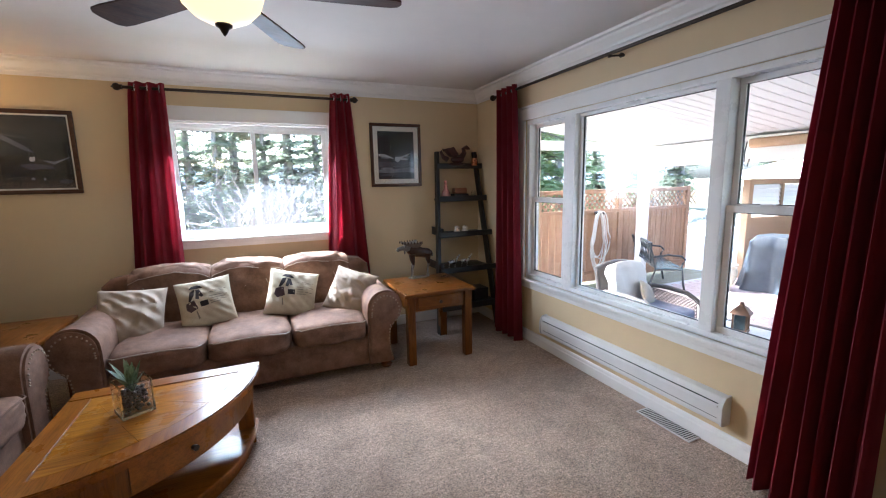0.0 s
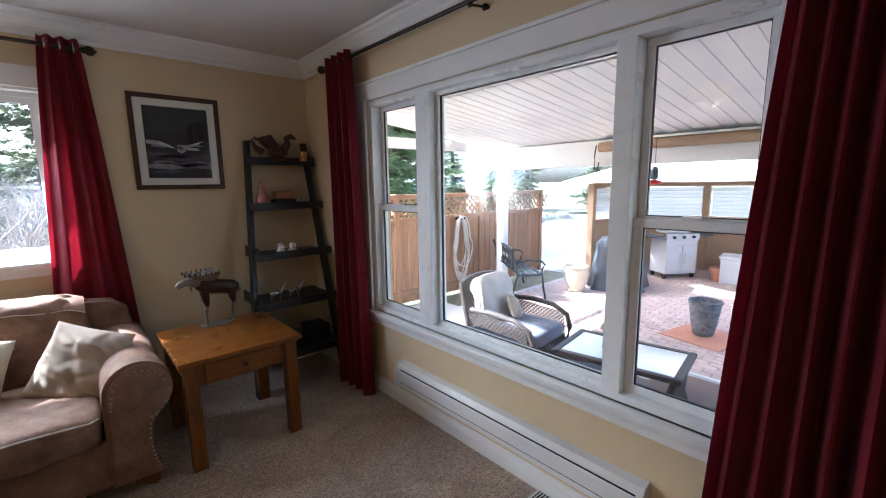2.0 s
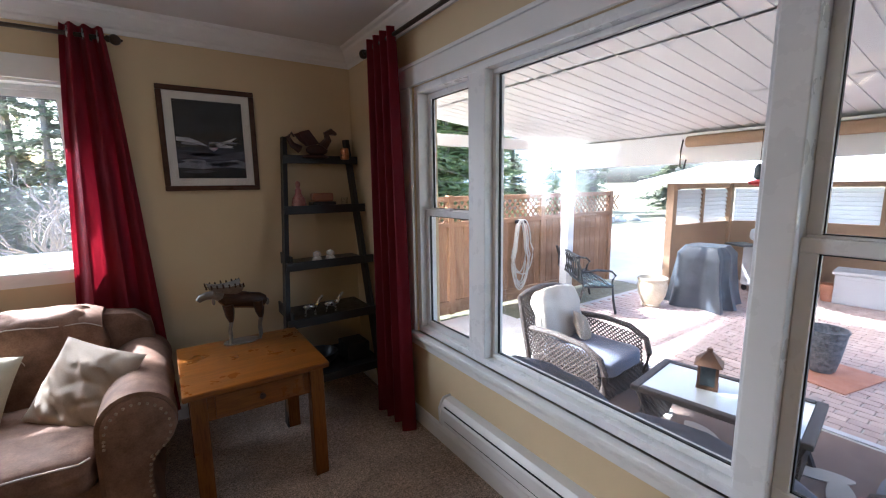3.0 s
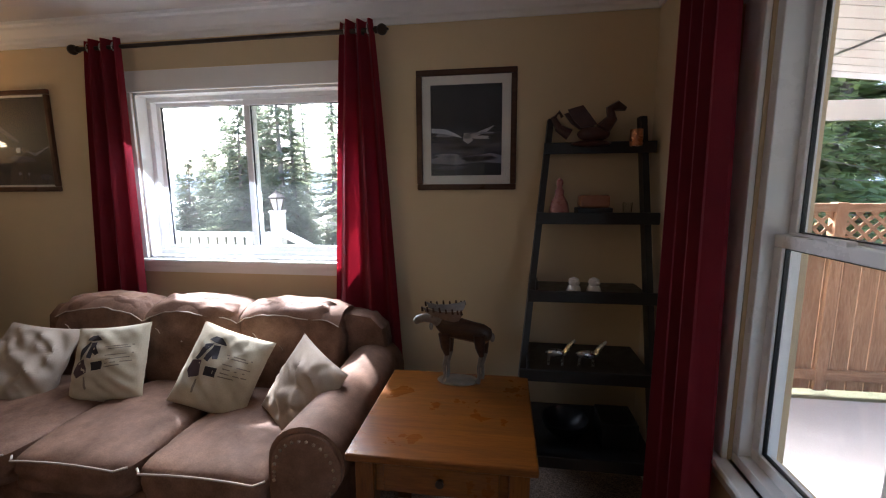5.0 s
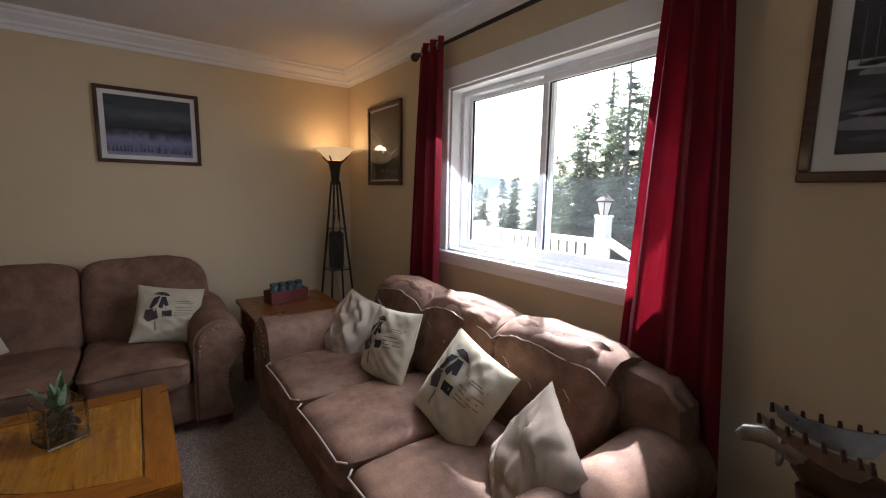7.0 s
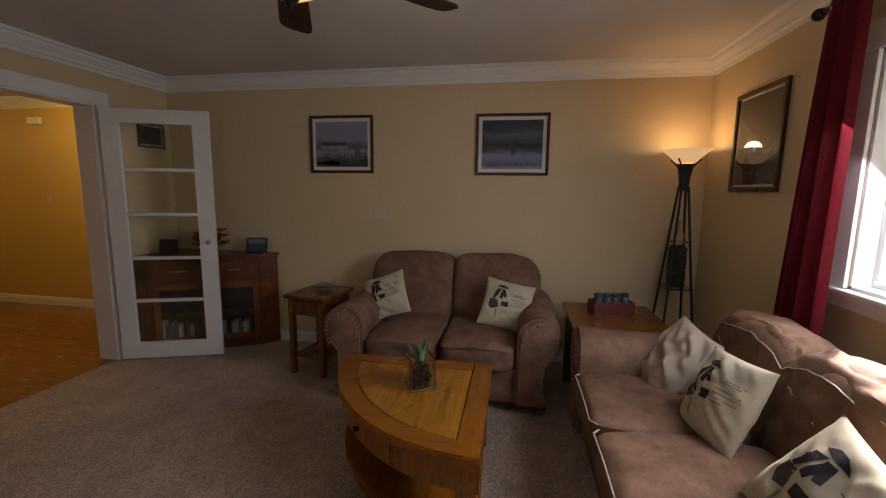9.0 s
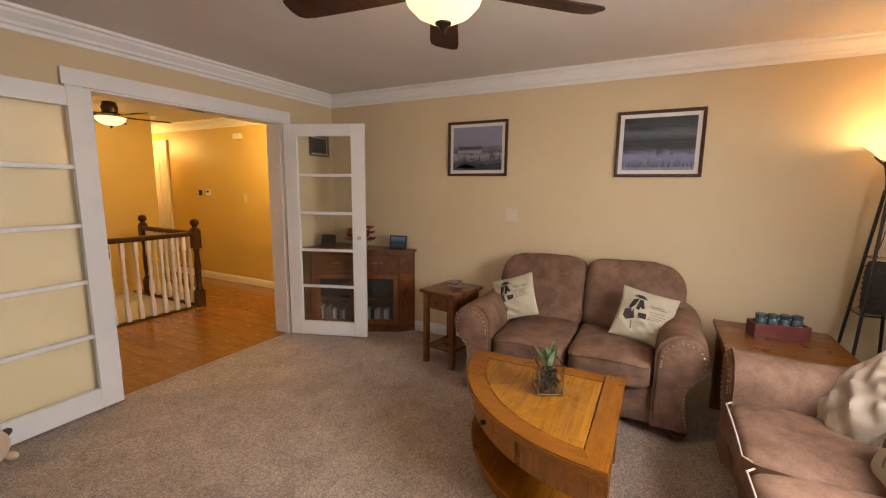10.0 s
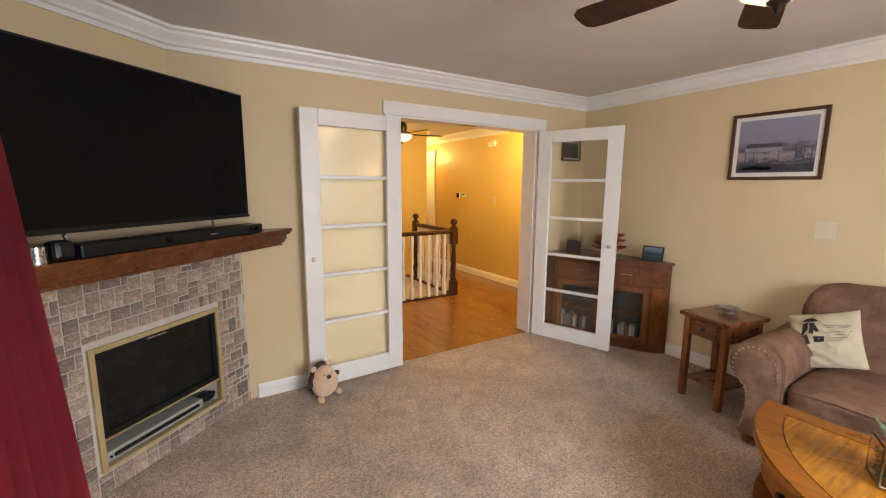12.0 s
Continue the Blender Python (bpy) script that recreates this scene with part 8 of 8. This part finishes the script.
for x in (-1.83, -4.3, -6.8):
    part("post", box((x - 0.08, 7.92, DZ), (x + 0.08, 8.08, 1.10 if x > -2 else 0.90), 0.006), M_VINYL, dk)
b = box((0.0, -0.09, -0.03), (1.5, 0.09, 0.03), 0.006)
b.transform(pose(-1.76, 8.0, 0.80, 0, 26, 0))
part("stair_rail", b, M_VINYL, dk)
lp = thing("post_lantern", "white and dark glass lantern on the deck post", "lantern", pose(-1.83, 8.0, 1.10))
part("base", box((-0.09, -0.09, 0), (0.09, 0.09, 0.03), 0.004), M_VINYL, lp)
part("glass_body", lathe([(0.06, 0.031), (0.105, 0.20)], 6), M_RESINW, lp)
for k in range(6):
    a = math.pi / 3 * k
    part("rib", rod((0.062 * math.cos(a), 0.062 * math.sin(a), 0.031), (0.108 * math.cos(a), 0.108 * math.sin(a), 0.20), 0.007, n=6), M_BRONZE, lp)
part("cap", lathe([(0.14, 0.201), (0.135, 0.222), (0.06, 0.275), (0.02, 0.315)], 6), M_BRONZE, lp)

# ---- pieces: fireplace tiles, hall planks, pavers ----
M_TILE = surface("tumbled_stone", (0.25, 0.178, 0.140), (0.46, 0.365, 0.300), 16, 0.8, bump=0.9, bscale=70, bdist=0.006, fine=0.42, piece=0.46)
rnd = random.Random(4)
CELL = 0.0335


def tile_mesh(w, h):
    b = box((-w / 2, 0.0, -h / 2), (w / 2, 0.0055, h / 2))
    front = [v for v in b.verts if v.co.y < 0.001]
    for v in front:
        v.co.x *= 1 - 0.006 / w
        v.co.z *= 1 - 0.006 / h
    me = bpy.data.meshes.new("tile")
    b.to_mesh(me)
    b.free()
    me.materials.append(M_TILE)
    return me


TILES = {}
nu, nv = int(1.36 / CELL), int(1.085 / CELL)
busy = [[False] * nv for _ in range(nu)]
for i in range(nu):
    for j in range(nv):
        u0t, u1t, v0t, v1t = i * CELL, (i + 1) * CELL, j * CELL, (j + 1) * CELL
        if u1t > FU0 - 0.004 and u0t < FU1 + 0.004 and v1t > FZ0 - 0.004 and v0t < FZ1 + 0.004:
            busy[i][j] = True
SIZES = [(3, 3), (2, 2), (2, 2), (2, 2), (2, 3), (3, 2), (2, 1), (1, 2), (2, 3)]
for i in range(nu):
    for j in range(nv):
        if busy[i][j]:
            continue
        opts = SIZES[:]
        rnd.shuffle(opts)
        for w, h in opts + [(1, 1)]:
            if i + w <= nu and j + h <= nv and not any(busy[i + a][j + c] for a in range(w) for c in range(h)):
                break
        for a in range(w):
            for c in range(h):
                busy[i + a][j + c] = True
        if (w, h) not in TILES:
            TILES[(w, h)] = tile_mesh(w * CELL - 0.0045, h * CELL - 0.0045)
        t = new("tile", TILES[(w, h)])
        t.parent = breast
        t.matrix_basis = FACE @ pose((i + w / 2) * CELL, rnd.uniform(-0.001, 0.0015), (j + h / 2) * CELL)

# honey planks in the hall
hf = bpy.data.objects["hall_floor"]
plank_me = {}


def plank(w, l):
    if (w, l) not in plank_me:
        b = box((-w / 2, -l / 2, -0.019), (w / 2, l / 2, 0.0))
        for v in b.verts:
            if v.co.z > -0.001:
                v.co.x *= 1 - 0.0016 / w
        me = bpy.data.meshes.new("plank")
        b.to_mesh(me)
        b.free()
        me.materials.append(M_HALLFLOOR)
        plank_me[(w, l)] = me
    return plank_me[(w, l)]


x = -2.67
col = 0
while x < 0.88:
    y = HY + 0.135
    first = (0.5, 0.9, 0.3, 0.7)[col % 4]
    y_end = -6.87 if x < -2.08 else (-3.21 if x < -1.68 else -1.76)
    while y > y_end:
        l = min(first if first else 1.1, y - y_end)
        first = 0
        if l > 0.05:
            p = new("plank", plank(0.1295, round(l, 2)))
            p.parent = hf
            p.location = (x + 0.065, y - l / 2, -0.0005)
        y -= l + 0.002
    x += 0.13
    col += 1

# brick pavers: those near the window singly, the far ones joined
bed = bpy.data.objects["paver_bed"]
b = box((-0.0965, -0.0465, -0.012), (0.0965, 0.0465, 0.0))
for v in b.verts:
    if v.co.z > -0.001:
        v.co.x *= 0.965
        v.co.y *= 0.93
pv_me = bpy.data.meshes.new("brick")
b.to_mesh(pv_me)
b.free()
pv_me.materials.append(M_PAVER)
rnd = random.Random(9)
verts, faces = [], []
x, row, single = 4.965 + 0.05, 0, 0
while x < 11.3:
    y = -1.6 + (0.1 if row % 2 else 0.0)
    while y < 5.5:
        z = GZ + rnd.uniform(-0.002, 0.002)
        if x < 6.35 and 1.45 < y < 3.6:
            p = new("brick", pv_me)
            p.parent = bed
            p.matrix_basis = pose(x, y, z, 0, 0, 90)
        else:
            n = len(verts)
            verts += [(x - 0.0465, y - 0.0965, z - 0.011), (x + 0.0465, y - 0.0965, z - 0.011), (x + 0.0465, y + 0.0965, z - 0.011), (x - 0.0465, y + 0.0965, z - 0.011),
                      (x - 0.043, y - 0.093, z), (x + 0.043, y - 0.093, z), (x + 0.043, y + 0.093, z), (x - 0.043, y + 0.093, z)]
            faces += [(n + 4, n + 5, n + 6, n + 7), (n, n + 1, n + 5, n + 4), (n + 1, n + 2, n + 6, n + 5), (n + 2, n + 3, n + 7, n + 6), (n + 3, n, n + 4, n + 7)]
        y += 0.2
    x += 0.1
    row += 1
me = bpy.data.meshes.new("far_bricks")
me.from_pydata(verts, [], faces)
me.materials.append(M_PAVER)
fb_ = new("far_bricks", me)
fb_.parent = bed
tagged(fb_, "rose brick pavers farther across the patio", kind="stuff")
